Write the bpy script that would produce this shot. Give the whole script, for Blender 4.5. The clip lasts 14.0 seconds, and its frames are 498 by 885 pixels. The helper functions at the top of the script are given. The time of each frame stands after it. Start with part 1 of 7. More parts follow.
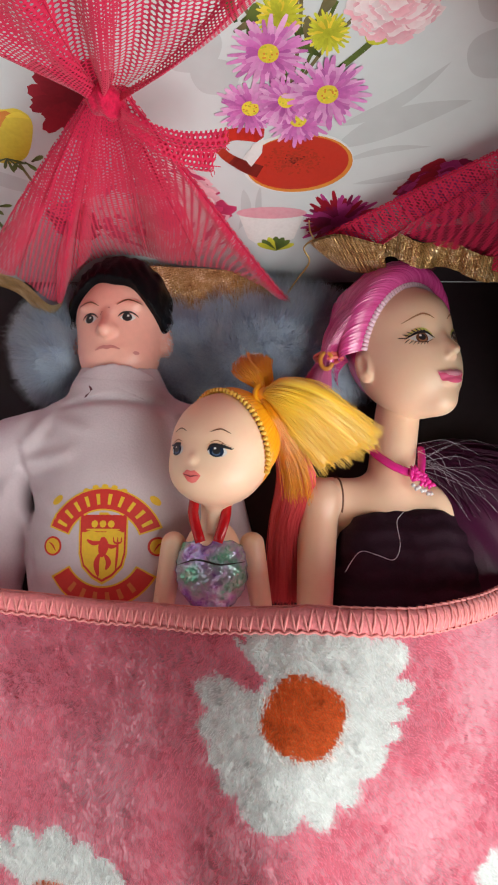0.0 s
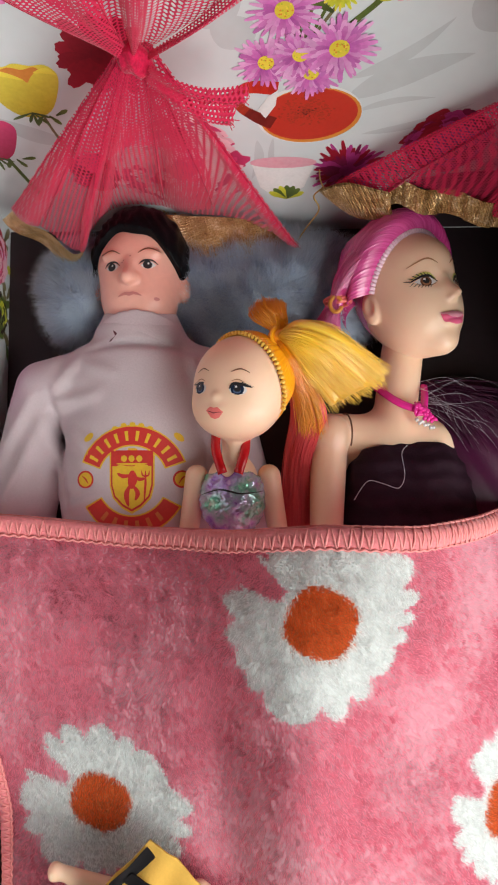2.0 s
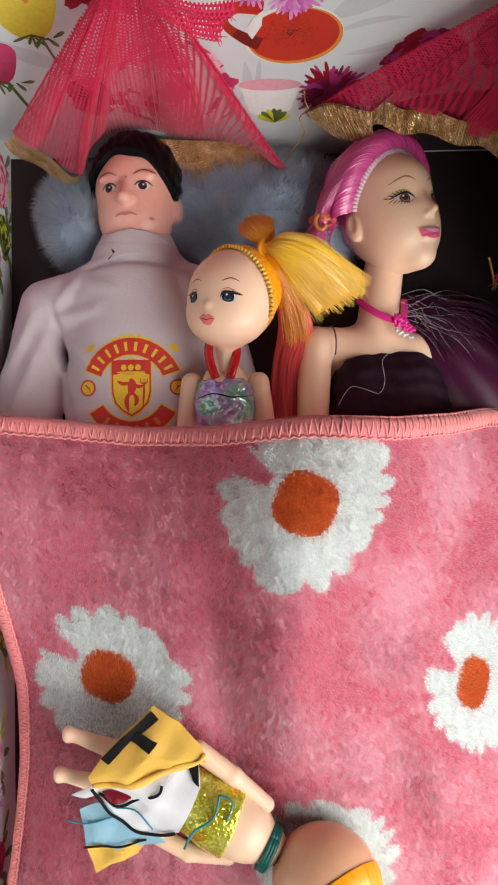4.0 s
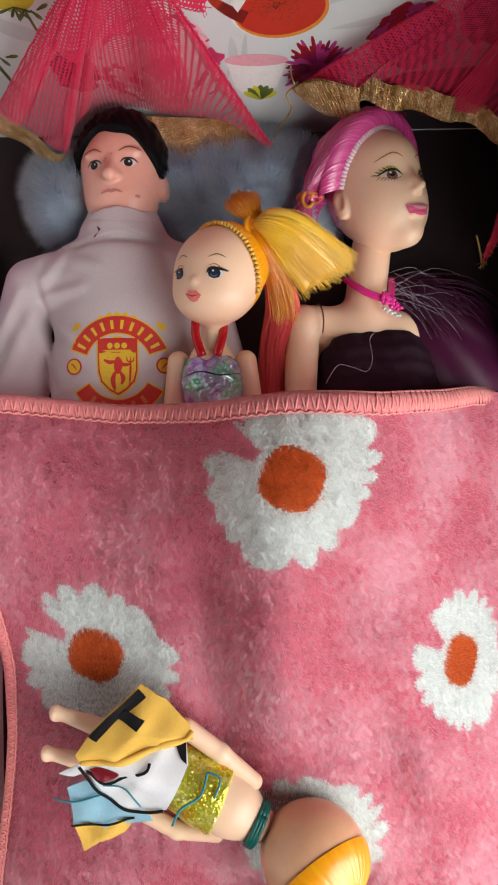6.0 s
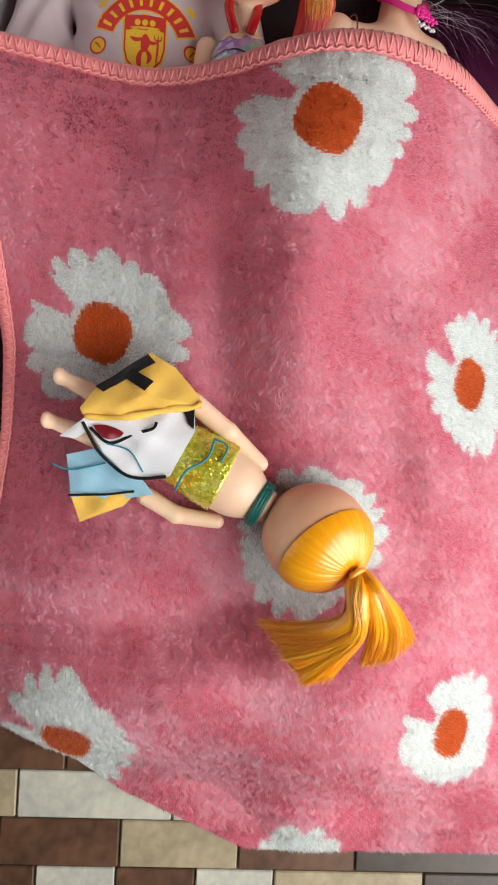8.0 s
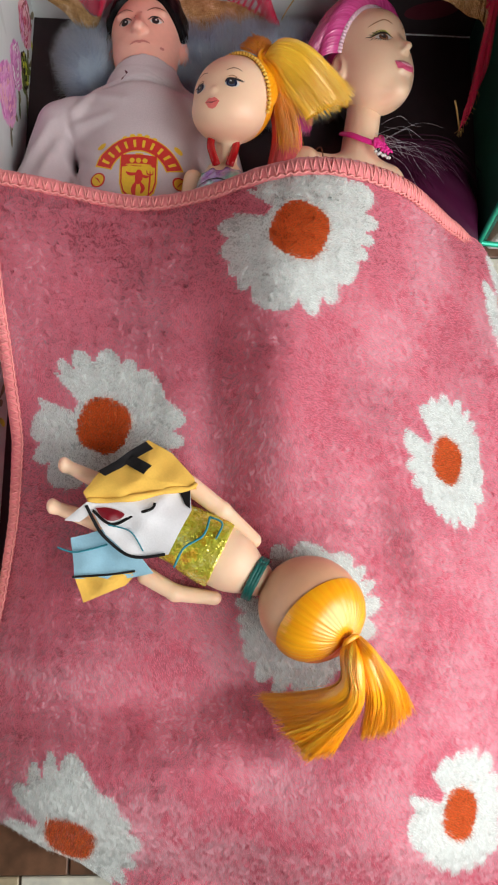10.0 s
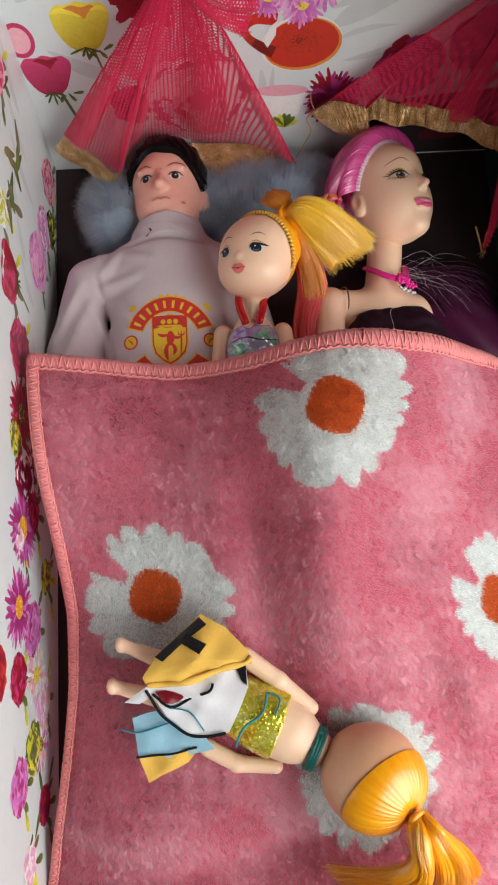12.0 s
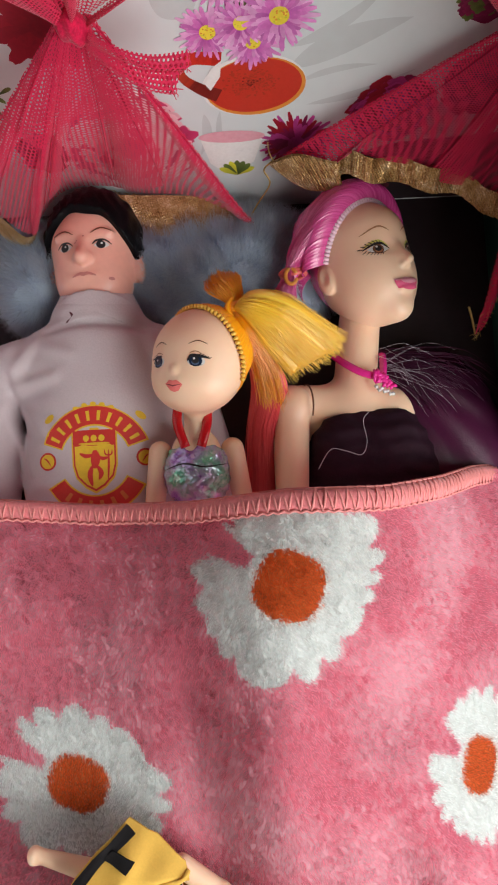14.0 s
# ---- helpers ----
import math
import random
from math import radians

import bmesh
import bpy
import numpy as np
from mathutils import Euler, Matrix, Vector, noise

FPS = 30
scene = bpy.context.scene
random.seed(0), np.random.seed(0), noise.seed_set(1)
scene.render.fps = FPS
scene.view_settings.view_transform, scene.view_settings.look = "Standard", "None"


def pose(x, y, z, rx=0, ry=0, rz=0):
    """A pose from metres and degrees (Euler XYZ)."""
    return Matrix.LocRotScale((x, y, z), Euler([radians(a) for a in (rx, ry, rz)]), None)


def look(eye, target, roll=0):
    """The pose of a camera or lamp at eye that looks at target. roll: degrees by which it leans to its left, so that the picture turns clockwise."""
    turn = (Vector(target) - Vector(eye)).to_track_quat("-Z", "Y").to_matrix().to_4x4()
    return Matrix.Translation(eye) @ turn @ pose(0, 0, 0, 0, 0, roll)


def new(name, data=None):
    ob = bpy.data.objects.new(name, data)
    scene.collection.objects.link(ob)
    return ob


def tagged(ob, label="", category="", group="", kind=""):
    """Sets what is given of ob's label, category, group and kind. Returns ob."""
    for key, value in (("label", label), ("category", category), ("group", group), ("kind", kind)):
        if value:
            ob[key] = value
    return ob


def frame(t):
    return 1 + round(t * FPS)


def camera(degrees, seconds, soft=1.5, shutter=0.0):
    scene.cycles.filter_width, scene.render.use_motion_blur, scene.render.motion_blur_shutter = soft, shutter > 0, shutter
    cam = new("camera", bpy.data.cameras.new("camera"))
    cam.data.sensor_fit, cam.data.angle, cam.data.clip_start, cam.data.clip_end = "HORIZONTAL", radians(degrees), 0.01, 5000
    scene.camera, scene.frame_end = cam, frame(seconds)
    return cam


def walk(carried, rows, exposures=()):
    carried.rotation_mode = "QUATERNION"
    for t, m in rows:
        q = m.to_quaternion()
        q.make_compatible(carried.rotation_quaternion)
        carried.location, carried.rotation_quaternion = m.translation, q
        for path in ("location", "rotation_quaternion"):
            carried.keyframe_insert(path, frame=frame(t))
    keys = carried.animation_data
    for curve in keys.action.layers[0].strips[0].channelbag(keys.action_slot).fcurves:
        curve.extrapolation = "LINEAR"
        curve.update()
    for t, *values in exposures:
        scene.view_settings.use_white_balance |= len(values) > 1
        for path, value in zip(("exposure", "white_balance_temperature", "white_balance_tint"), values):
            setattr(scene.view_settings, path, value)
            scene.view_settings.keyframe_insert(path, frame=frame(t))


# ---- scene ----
cam = camera(39.0, 14.0, soft=2.0)
# seconds, place in metres, yaw, pitch and roll in degrees, in a frame that looks down on the bed
EYE, TILT = 0.245, -81.0
ROWS = [
    (0, 0.00404, 0.00382, 0.00493, 1.094, -0.612, 0.268),
    (0.5, 0.00127, 0.00347, 0.00466, 0.735, -1.136, 1.052),
    (1, 0.00157, 0.00275, 0.00406, 0.753, -4.049, -0.438),
    (1.5, -0.00182, -0.00359, 0.00148, 1.218, -5.259, -0.819),
    (2, -0.00226, -0.01333, 0.00223, 0.758, -4.808, -0.434),
    (2.5, 0.00014, -0.01993, -0.00058, 0.653, -6.525, -0.199),
    (2.7, -0.00075, -0.01692, -0.00122, 0.56, -7.378, -0.336),
    (4.8, 0.00088, -0.04047, -0.0213, 0.484, -7.782, -1.57),
    (5, 0.00246, -0.03805, -0.01886, -0.525, -7.634, -1.784),
    (5.5, 0.0079, -0.03071, -0.01592, -1.864, -7.992, -2.591),
    (6, 0.00134, -0.03273, -0.02042, -0.081, -8.278, -1.006),
    (6.5, -0.00745, -0.03363, -0.05271, -2.537, -8.714, 2.236),
    (7, -0.01833, -0.03932, -0.10161, -1.875, -8.737, 6.3),
    (7.2, -0.01711, -0.03859, -0.10682, -2.258, -11.181, 6.109),
    (9.3, -0.00852, -0.05258, -0.1348, -3.506, -2.737, -0.163),
    (9.5, -0.00616, -0.05612, -0.1311, -3.412, -2.352, -0.073),
    (10, -0.01208, -0.05792, -0.12997, -2.821, 0.489, 1.048),
    (10.5, -0.00855, -0.06043, -0.12501, -1.935, 1.802, 0.161),
    (11, -0.01411, -0.06889, -0.10991, -0.581, 2.119, -0.549),
    (11.5, -0.01349, -0.07015, -0.08913, -1.342, 2.773, -2.24),
    (12, -0.01747, -0.06248, -0.07481, -0.671, 1.032, -2.905),
    (12.5, -0.01799, -0.05319, -0.05069, -0.633, 0.774, -2.349),
    (13, -0.00633, -0.04886, -0.02368, -0.533, -0.752, -2.299),
    (13.5, -0.00223, -0.02891, -0.01102, -0.906, -3.367, -2.58),
    (14, 0.00096, -0.01448, -0.00738, -1.409, -4.648, -3.072),
]
walk(cam, [(t, pose(0, 0, EYE, TILT) @ pose(x, y, z, 90 + pitch, 0, yaw) @ pose(0, 0, 0, 0, 0, roll)) for t, x, y, z, yaw, pitch, roll in ROWS], ((0, 0.12), (2.5, 0.1), (5, 0.0), (7, -0.06), (9.5, -0.06), (11, -0.14), (12.5, -0.14), (14, -0.02)))

from mathutils.bvhtree import BVHTree

# ---- world and light ----
world = bpy.data.worlds.new("world")
scene.world = world
world.use_nodes = True
wn = world.node_tree.nodes
sky = wn.new("ShaderNodeTexSky")
sky.sky_type, sky.sun_disc = "NISHITA", False
sky.sun_elevation, sky.sun_rotation = radians(40), radians(110)
wn["Background"].inputs["Strength"].default_value = 0.12
world.node_tree.links.new(sky.outputs["Color"], wn["Background"].inputs["Color"])

ROOM_E, ROOM_W, ROOM_N, ROOM_S, ROOM_H, GROUND = 0.26, -1.9, 1.5, -1.9, 2.35, -0.02
WIN_Y0, WIN_Y1, WIN_Z0, WIN_Z1 = -0.52, -0.02, 0.06, 0.54
lamp = bpy.data.lights.new("window_light", "AREA")
lamp.shape, lamp.size, lamp.size_y, lamp.energy, lamp.color = "RECTANGLE", WIN_Y1 - WIN_Y0 - 0.04, WIN_Z1 - WIN_Z0 - 0.04, 3.55, (1.0, 0.985, 0.955)
lamp_ob = new("window_light", lamp)
lamp_ob.matrix_world = look((ROOM_E + 0.02, (WIN_Y0 + WIN_Y1) / 2, (WIN_Z0 + WIN_Z1) / 2), (0, -0.12, 0.1))


# ---- materials ----
def mat(name, col, rough=0.6, vary=0.15, grain=400.0, blot=40.0, bump=0.15, metal=0.0, sheen=0.0, spec=0.5, sss=0.0, dist=0.0003, rnd=0.0, coat=0.0, hue=None, through_light=0.0):
    """A surface with grain and blotches at two scales, in metres."""
    m = bpy.data.materials.new(name)
    m.use_nodes = True
    nt = m.node_tree
    n, l = nt.nodes, nt.links
    b = n["Principled BSDF"]
    co = n.new("ShaderNodeTexCoord")
    fine, wide = n.new("ShaderNodeTexNoise"), n.new("ShaderNodeTexNoise")
    fine.inputs["Scale"].default_value, fine.inputs["Detail"].default_value = grain, 4
    wide.inputs["Scale"].default_value, wide.inputs["Detail"].default_value = blot, 3
    l.new(co.outputs["Object"], fine.inputs["Vector"])
    l.new(co.outputs["Object"], wide.inputs["Vector"])
    add = n.new("ShaderNodeMath")
    add.operation = "ADD"
    l.new(fine.outputs["Fac"], add.inputs[0])
    l.new(wide.outputs["Fac"], add.inputs[1])
    rng = n.new("ShaderNodeMapRange")
    rng.inputs["From Min"].default_value, rng.inputs["From Max"].default_value = 0.6, 1.4
    rng.inputs["To Min"].default_value, rng.inputs["To Max"].default_value = 0.0, 1.0
    l.new(add.outputs[0], rng.inputs["Value"])
    mix = n.new("ShaderNodeMix")
    mix.data_type = "RGBA"
    lo = [max(0.0, c * (1 - vary)) for c in col]
    hi = [min(0.95, c * (1 + vary)) for c in (hue or col)]
    mix.inputs[6].default_value, mix.inputs[7].default_value = (*lo, 1), (*hi, 1)
    l.new(rng.outputs[0], mix.inputs[0])
    out = mix.outputs[2]
    if rnd:
        geo = n.new("ShaderNodeNewGeometry")
        hsv = n.new("ShaderNodeHueSaturation")
        r2 = n.new("ShaderNodeMapRange")
        r2.inputs["To Min"].default_value, r2.inputs["To Max"].default_value = 1 - rnd, 1 + rnd
        l.new(geo.outputs["Random Per Island"], r2.inputs["Value"])
        l.new(r2.outputs[0], hsv.inputs["Value"])
        l.new(out, hsv.inputs["Color"])
        out = hsv.outputs["Color"]
    l.new(out, b.inputs["Base Color"])
    b.inputs["Roughness"].default_value, b.inputs["Metallic"].default_value = rough, metal
    b.inputs["Specular IOR Level"].default_value = spec
    if sheen:
        b.inputs["Sheen Weight"].default_value, b.inputs["Sheen Roughness"].default_value = sheen, 0.4
    if sss:
        b.inputs["Subsurface Weight"].default_value, b.inputs["Subsurface Scale"].default_value = sss, 0.003
        b.inputs["Subsurface Radius"].default_value = (1.0, 0.45, 0.3)
    if coat:
        b.inputs["Coat Weight"].default_value, b.inputs["Coat Roughness"].default_value = coat, 0.15
    if through_light:
        soft_light, both = n.new("ShaderNodeBsdfTranslucent"), n.new("ShaderNodeMixShader")
        both.inputs[0].default_value = through_light
        l.new(out, soft_light.inputs["Color"])
        l.new(b.outputs[0], both.inputs[1])
        l.new(soft_light.outputs[0], both.inputs[2])
        l.new(both.outputs[0], n["Material Output"].inputs["Surface"])
    if bump:
        bp = n.new("ShaderNodeBump")
        bp.inputs["Strength"].default_value, bp.inputs["Distance"].default_value = bump, dist
        l.new(fine.outputs["Fac"], bp.inputs["Height"])
        l.new(bp.outputs[0], b.inputs["Normal"])
    return m


def net_mat(name, col, cell, solid, rough=0.7):
    """Woven net: six-sided holes laid out in the cloth's own coordinates (metres)."""
    m = bpy.data.materials.new(name)
    m.use_nodes = True
    nt = m.node_tree
    n, l = nt.nodes, nt.links
    b = n["Principled BSDF"]
    b.inputs["Base Color"].default_value, b.inputs["Roughness"].default_value = (*col, 1), rough
    b.inputs["Sheen Weight"].default_value = 0.3
    uv = n.new("ShaderNodeUVMap")
    sep = n.new("ShaderNodeSeparateXYZ")
    l.new(uv.outputs[0], sep.inputs[0])
    total = None
    for ang in (0, 60, 120):
        d = n.new("ShaderNodeVectorMath")
        d.operation = "DOT_PRODUCT"
        k = 2 * math.pi / cell
        d.inputs[1].default_value = (k * math.cos(radians(ang)), k * math.sin(radians(ang)), 0)
        l.new(uv.outputs[0], d.inputs[0])
        c = n.new("ShaderNodeMath")
        c.operation = "COSINE"
        l.new(d.outputs["Value"], c.inputs[0])
        if total is None:
            total = c.outputs[0]
        else:
            a = n.new("ShaderNodeMath")
            a.operation = "ADD"
            l.new(total, a.inputs[0])
            l.new(c.outputs[0], a.inputs[1])
            total = a.outputs[0]
    cut = n.new("ShaderNodeMapRange")
    cut.interpolation_type = "SMOOTHSTEP"
    cut.inputs["From Min"].default_value, cut.inputs["From Max"].default_value = solid - 0.25, solid + 0.25
    l.new(total, cut.inputs["Value"])
    clear, mix, trans, both = n.new("ShaderNodeBsdfTransparent"), n.new("ShaderNodeMixShader"), n.new("ShaderNodeBsdfTranslucent"), n.new("ShaderNodeMixShader")
    trans.inputs["Color"].default_value = (*col, 1)
    both.inputs[0].default_value = 0.35
    l.new(b.outputs[0], both.inputs[1])
    l.new(trans.outputs[0], both.inputs[2])
    l.new(cut.outputs[0], mix.inputs[0])
    l.new(both.outputs[0], mix.inputs[1])
    l.new(clear.outputs[0], mix.inputs[2])
    l.new(mix.outputs[0], n["Material Output"].inputs["Surface"])
    return m


def pile_mat(name, root, tip, rnd=0.08, through_light=0.5, sheen=0.3, thin=0.0):
    """Soft fibres, paler towards the tip, that let some light through."""
    m = bpy.data.materials.new(name)
    m.use_nodes = True
    nt = m.node_tree
    n, l = nt.nodes, nt.links
    b = n["Principled BSDF"]
    uv, sep, co, wide, geo = n.new("ShaderNodeUVMap"), n.new("ShaderNodeSeparateXYZ"), n.new("ShaderNodeTexCoord"), n.new("ShaderNodeTexNoise"), n.new("ShaderNodeNewGeometry")
    l.new(uv.outputs[0], sep.inputs[0])
    wide.inputs["Scale"].default_value, wide.inputs["Detail"].default_value = 55.0, 3
    l.new(co.outputs["Object"], wide.inputs["Vector"])
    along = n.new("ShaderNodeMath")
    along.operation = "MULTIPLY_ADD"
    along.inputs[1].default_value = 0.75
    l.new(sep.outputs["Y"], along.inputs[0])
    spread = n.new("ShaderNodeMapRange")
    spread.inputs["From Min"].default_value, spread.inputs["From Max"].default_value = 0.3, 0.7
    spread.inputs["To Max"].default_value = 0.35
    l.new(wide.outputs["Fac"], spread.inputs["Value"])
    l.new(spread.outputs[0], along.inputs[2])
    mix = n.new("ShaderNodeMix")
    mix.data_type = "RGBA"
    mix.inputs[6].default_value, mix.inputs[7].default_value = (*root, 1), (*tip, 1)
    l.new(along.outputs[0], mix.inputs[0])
    hsv, each = n.new("ShaderNodeHueSaturation"), n.new("ShaderNodeMapRange")
    each.inputs["To Min"].default_value, each.inputs["To Max"].default_value = 1 - rnd, 1 + rnd
    l.new(geo.outputs["Random Per Island"], each.inputs["Value"])
    l.new(each.outputs[0], hsv.inputs["Value"])
    l.new(mix.outputs[2], hsv.inputs["Color"])
    l.new(hsv.outputs["Color"], b.inputs["Base Color"])
    b.inputs["Roughness"].default_value, b.inputs["Specular IOR Level"].default_value = 0.7, 0.12
    b.inputs["Sheen Weight"].default_value, b.inputs["Sheen Roughness"].default_value = sheen, 0.5
    soft_light, both = n.new("ShaderNodeBsdfTranslucent"), n.new("ShaderNodeMixShader")
    both.inputs[0].default_value = through_light
    l.new(hsv.outputs["Color"], soft_light.inputs["Color"])
    l.new(b.outputs[0], both.inputs[1])
    l.new(soft_light.outputs[0], both.inputs[2])
    # the fine fibres are sheer, more so towards the tip
    clear, fine, sheer = n.new("ShaderNodeBsdfTransparent"), n.new("ShaderNodeMixShader"), n.new("ShaderNodeMath")
    sheer.operation = "MULTIPLY_ADD"
    sheer.inputs[1].default_value, sheer.inputs[2].default_value = 0.15, thin
    l.new(sep.outputs["Y"], sheer.inputs[0])
    l.new(sheer.outputs[0], fine.inputs[0])
    l.new(both.outputs[0], fine.inputs[1])
    l.new(clear.outputs[0], fine.inputs[2])
    l.new((fine if thin else both).outputs[0], n["Material Output"].inputs["Surface"])
    return m


def hair_mat(name, dark, light, rough=0.3, spec=0.7):
    """Nylon hair: fine streaks along each lock, in the lock's own coordinates."""
    m = bpy.data.materials.new(name)
    m.use_nodes = True
    nt = m.node_tree
    n, l = nt.nodes, nt.links
    b = n["Principled BSDF"]
    uv, scale = n.new("ShaderNodeUVMap"), n.new("ShaderNodeMapping")
    scale.inputs["Scale"].default_value = (34.0, 1.6, 1.0)
    l.new(uv.outputs[0], scale.inputs["Vector"])
    fine, wide = n.new("ShaderNodeTexNoise"), n.new("ShaderNodeTexNoise")
    fine.inputs["Scale"].default_value, fine.inputs["Detail"].default_value = 1.0, 5
    wide.inputs["Scale"].default_value, wide.inputs["Detail"].default_value = 0.22, 2
    l.new(scale.outputs[0], fine.inputs["Vector"])
    l.new(scale.outputs[0], wide.inputs["Vector"])
    add = n.new("ShaderNodeMath")
    l.new(fine.outputs["Fac"], add.inputs[0])
    l.new(wide.outputs["Fac"], add.inputs[1])
    rng = n.new("ShaderNodeMapRange")
    rng.inputs["From Min"].default_value, rng.inputs["From Max"].default_value = 0.65, 1.35
    l.new(add.outputs[0], rng.inputs["Value"])
    mix = n.new("ShaderNodeMix")
    mix.data_type = "RGBA"
    mix.inputs[6].default_value, mix.inputs[7].default_value = (*dark, 1), (*light, 1)
    l.new(rng.outputs[0], mix.inputs[0])
    l.new(mix.outputs[2], b.inputs["Base Color"])
    b.inputs["Roughness"].default_value, b.inputs["Specular IOR Level"].default_value = rough, spec
    b.inputs["Anisotropic"].default_value = 0.8
    tangent = n.new("ShaderNodeTangent")
    tangent.direction_type, tangent.uv_map = "UV_MAP", "UVMap"
    l.new(tangent.outputs[0], b.inputs["Tangent"])
    b.inputs["Coat Weight"].default_value, b.inputs["Coat Roughness"].default_value = 0.4 * spec, 0.2
    bp = n.new("ShaderNodeBump")
    bp.inputs["Strength"].default_value, bp.inputs["Distance"].default_value = 0.35, 0.0003
    l.new(fine.outputs["Fac"], bp.inputs["Height"])
    l.new(bp.outputs[0], b.inputs["Normal"])
    return m


def glint_mat(name, tones, scale, rough=0.22, metal=0.8, facet=0.7, weave=0.0, spark=0.45):
    """Foil or lame: small cells of several tones, each tipped its own way; weave adds crossing threads."""
    m = bpy.data.materials.new(name)
    m.use_nodes = True
    nt = m.node_tree
    n, l = nt.nodes, nt.links
    b = n["Principled BSDF"]
    co, cell, wide, geo = n.new("ShaderNodeTexCoord"), n.new("ShaderNodeTexVoronoi"), n.new("ShaderNodeTexNoise"), n.new("ShaderNodeNewGeometry")
    cell.inputs["Scale"].default_value = scale
    wide.inputs["Scale"].default_value, wide.inputs["Detail"].default_value = scale / 12, 3
    l.new(co.outputs["Object"], cell.inputs["Vector"])
    l.new(co.outputs["Object"], wide.inputs["Vector"])
    sep, add, ramp = n.new("ShaderNodeSeparateColor"), n.new("ShaderNodeMath"), n.new("ShaderNodeValToRGB")
    l.new(cell.outputs["Color"], sep.inputs[0])
    add.operation = "MULTIPLY_ADD"
    add.inputs[1].default_value = spark
    l.new(sep.outputs[0], add.inputs[0])
    part = n.new("ShaderNodeMapRange")
    part.inputs["From Min"].default_value, part.inputs["From Max"].default_value, part.inputs["To Max"].default_value = 0.32, 0.68, 1.0 - spark
    l.new(wide.outputs["Fac"], part.inputs["Value"])
    l.new(part.outputs[0], add.inputs[2])
    l.new(add.outputs[0], ramp.inputs[0])
    e = ramp.color_ramp.elements
    while len(e) < len(tones):
        e.new(0.5)
    for i, c in enumerate(tones):
        e[i].position, e[i].color = i / (len(tones) - 1), (*c, 1)
    l.new(ramp.outputs[0], b.inputs["Base Color"])
    off, size, tip, unit = n.new("ShaderNodeVectorMath"), n.new("ShaderNodeVectorMath"), n.new("ShaderNodeVectorMath"), n.new("ShaderNodeVectorMath")
    off.operation, size.operation, unit.operation = "SUBTRACT", "SCALE", "NORMALIZE"
    off.inputs[1].default_value = (0.5, 0.5, 0.5)
    size.inputs["Scale"].default_value = facet
    l.new(cell.outputs["Color"], off.inputs[0])
    l.new(off.outputs[0], size.inputs[0])
    l.new(size.outputs[0], tip.inputs[0])
    l.new(tip.outputs[0], unit.inputs[0])
    if weave:
        both = None
        for way in ((1, 0.35, 0.5), (-0.4, 1, -0.6)):
            dot, wave = n.new("ShaderNodeVectorMath"), n.new("ShaderNodeMath")
            dot.operation, wave.operation = "DOT_PRODUCT", "SINE"
            dot.inputs[1].default_value = [6.28 / weave * c for c in way]
            l.new(co.outputs["Object"], dot.inputs[0])
            l.new(dot.outputs["Value"], wave.inputs[0])
            if both:
                top = n.new("ShaderNodeMath")
                top.operation = "MAXIMUM"
                l.new(both, top.inputs[0])
                l.new(wave.outputs[0], top.inputs[1])
                both = top.outputs[0]
            else:
                both = wave.outputs[0]
        bp = n.new("ShaderNodeBump")
        bp.inputs["Strength"].default_value, bp.inputs["Distance"].default_value = 0.8, 0.0002
        l.new(both, bp.inputs["Height"])
        l.new(bp.outputs[0], tip.inputs[1])
    else:
        l.new(geo.outputs["Normal"], tip.inputs[1])
    l.new(unit.outputs[0], b.inputs["Normal"])
    b.inputs["Roughness"].default_value, b.inputs["Metallic"].default_value = rough, metal
    return m


def print_mat(name, root, tip, vary=0.16, rough=0.35):
    """Printed petals: one tone at the root running into another at the rim, with fine streaks."""
    m = mat(name, root, rough, vary, 1100, 240, 0.0)
    n, l = m.node_tree.nodes, m.node_tree.links
    b = n["Principled BSDF"]
    uv, sep, noise, add, tone = n.new("ShaderNodeUVMap"), n.new("ShaderNodeSeparateXYZ"), n.new("ShaderNodeTexNoise"), n.new("ShaderNodeMath"), n.new("ShaderNodeMix")
    geo, each, hsv = n.new("ShaderNodeNewGeometry"), n.new("ShaderNodeMapRange"), n.new("ShaderNodeHueSaturation")
    l.new(uv.outputs[0], sep.inputs[0])
    noise.inputs["Scale"].default_value = 700.0
    l.new(n["Texture Coordinate"].outputs["Object"], noise.inputs["Vector"])
    add.operation = "MULTIPLY_ADD"
    add.inputs[1].default_value = 0.5
    l.new(noise.outputs["Fac"], add.inputs[0])
    shift = n.new("ShaderNodeMath")
    shift.operation = "SUBTRACT"
    shift.inputs[1].default_value = 0.25
    l.new(sep.outputs["Y"], shift.inputs[0])
    l.new(shift.outputs[0], add.inputs[2])
    tone.data_type = "RGBA"
    l.new(add.outputs[0], tone.inputs[0])
    old = b.inputs["Base Color"].links[0].from_socket
    l.new(old, tone.inputs[6])
    tone.inputs[7].default_value = (*tip, 1)
    each.inputs["To Min"].default_value, each.inputs["To Max"].default_value = 0.88, 1.12
    l.new(geo.outputs["Random Per Island"], each.inputs["Value"])
    l.new(each.outputs[0], hsv.inputs["Value"])
    l.new(tone.outputs[2], hsv.inputs["Color"])
    l.new(hsv.outputs["Color"], b.inputs["Base Color"])
    return m


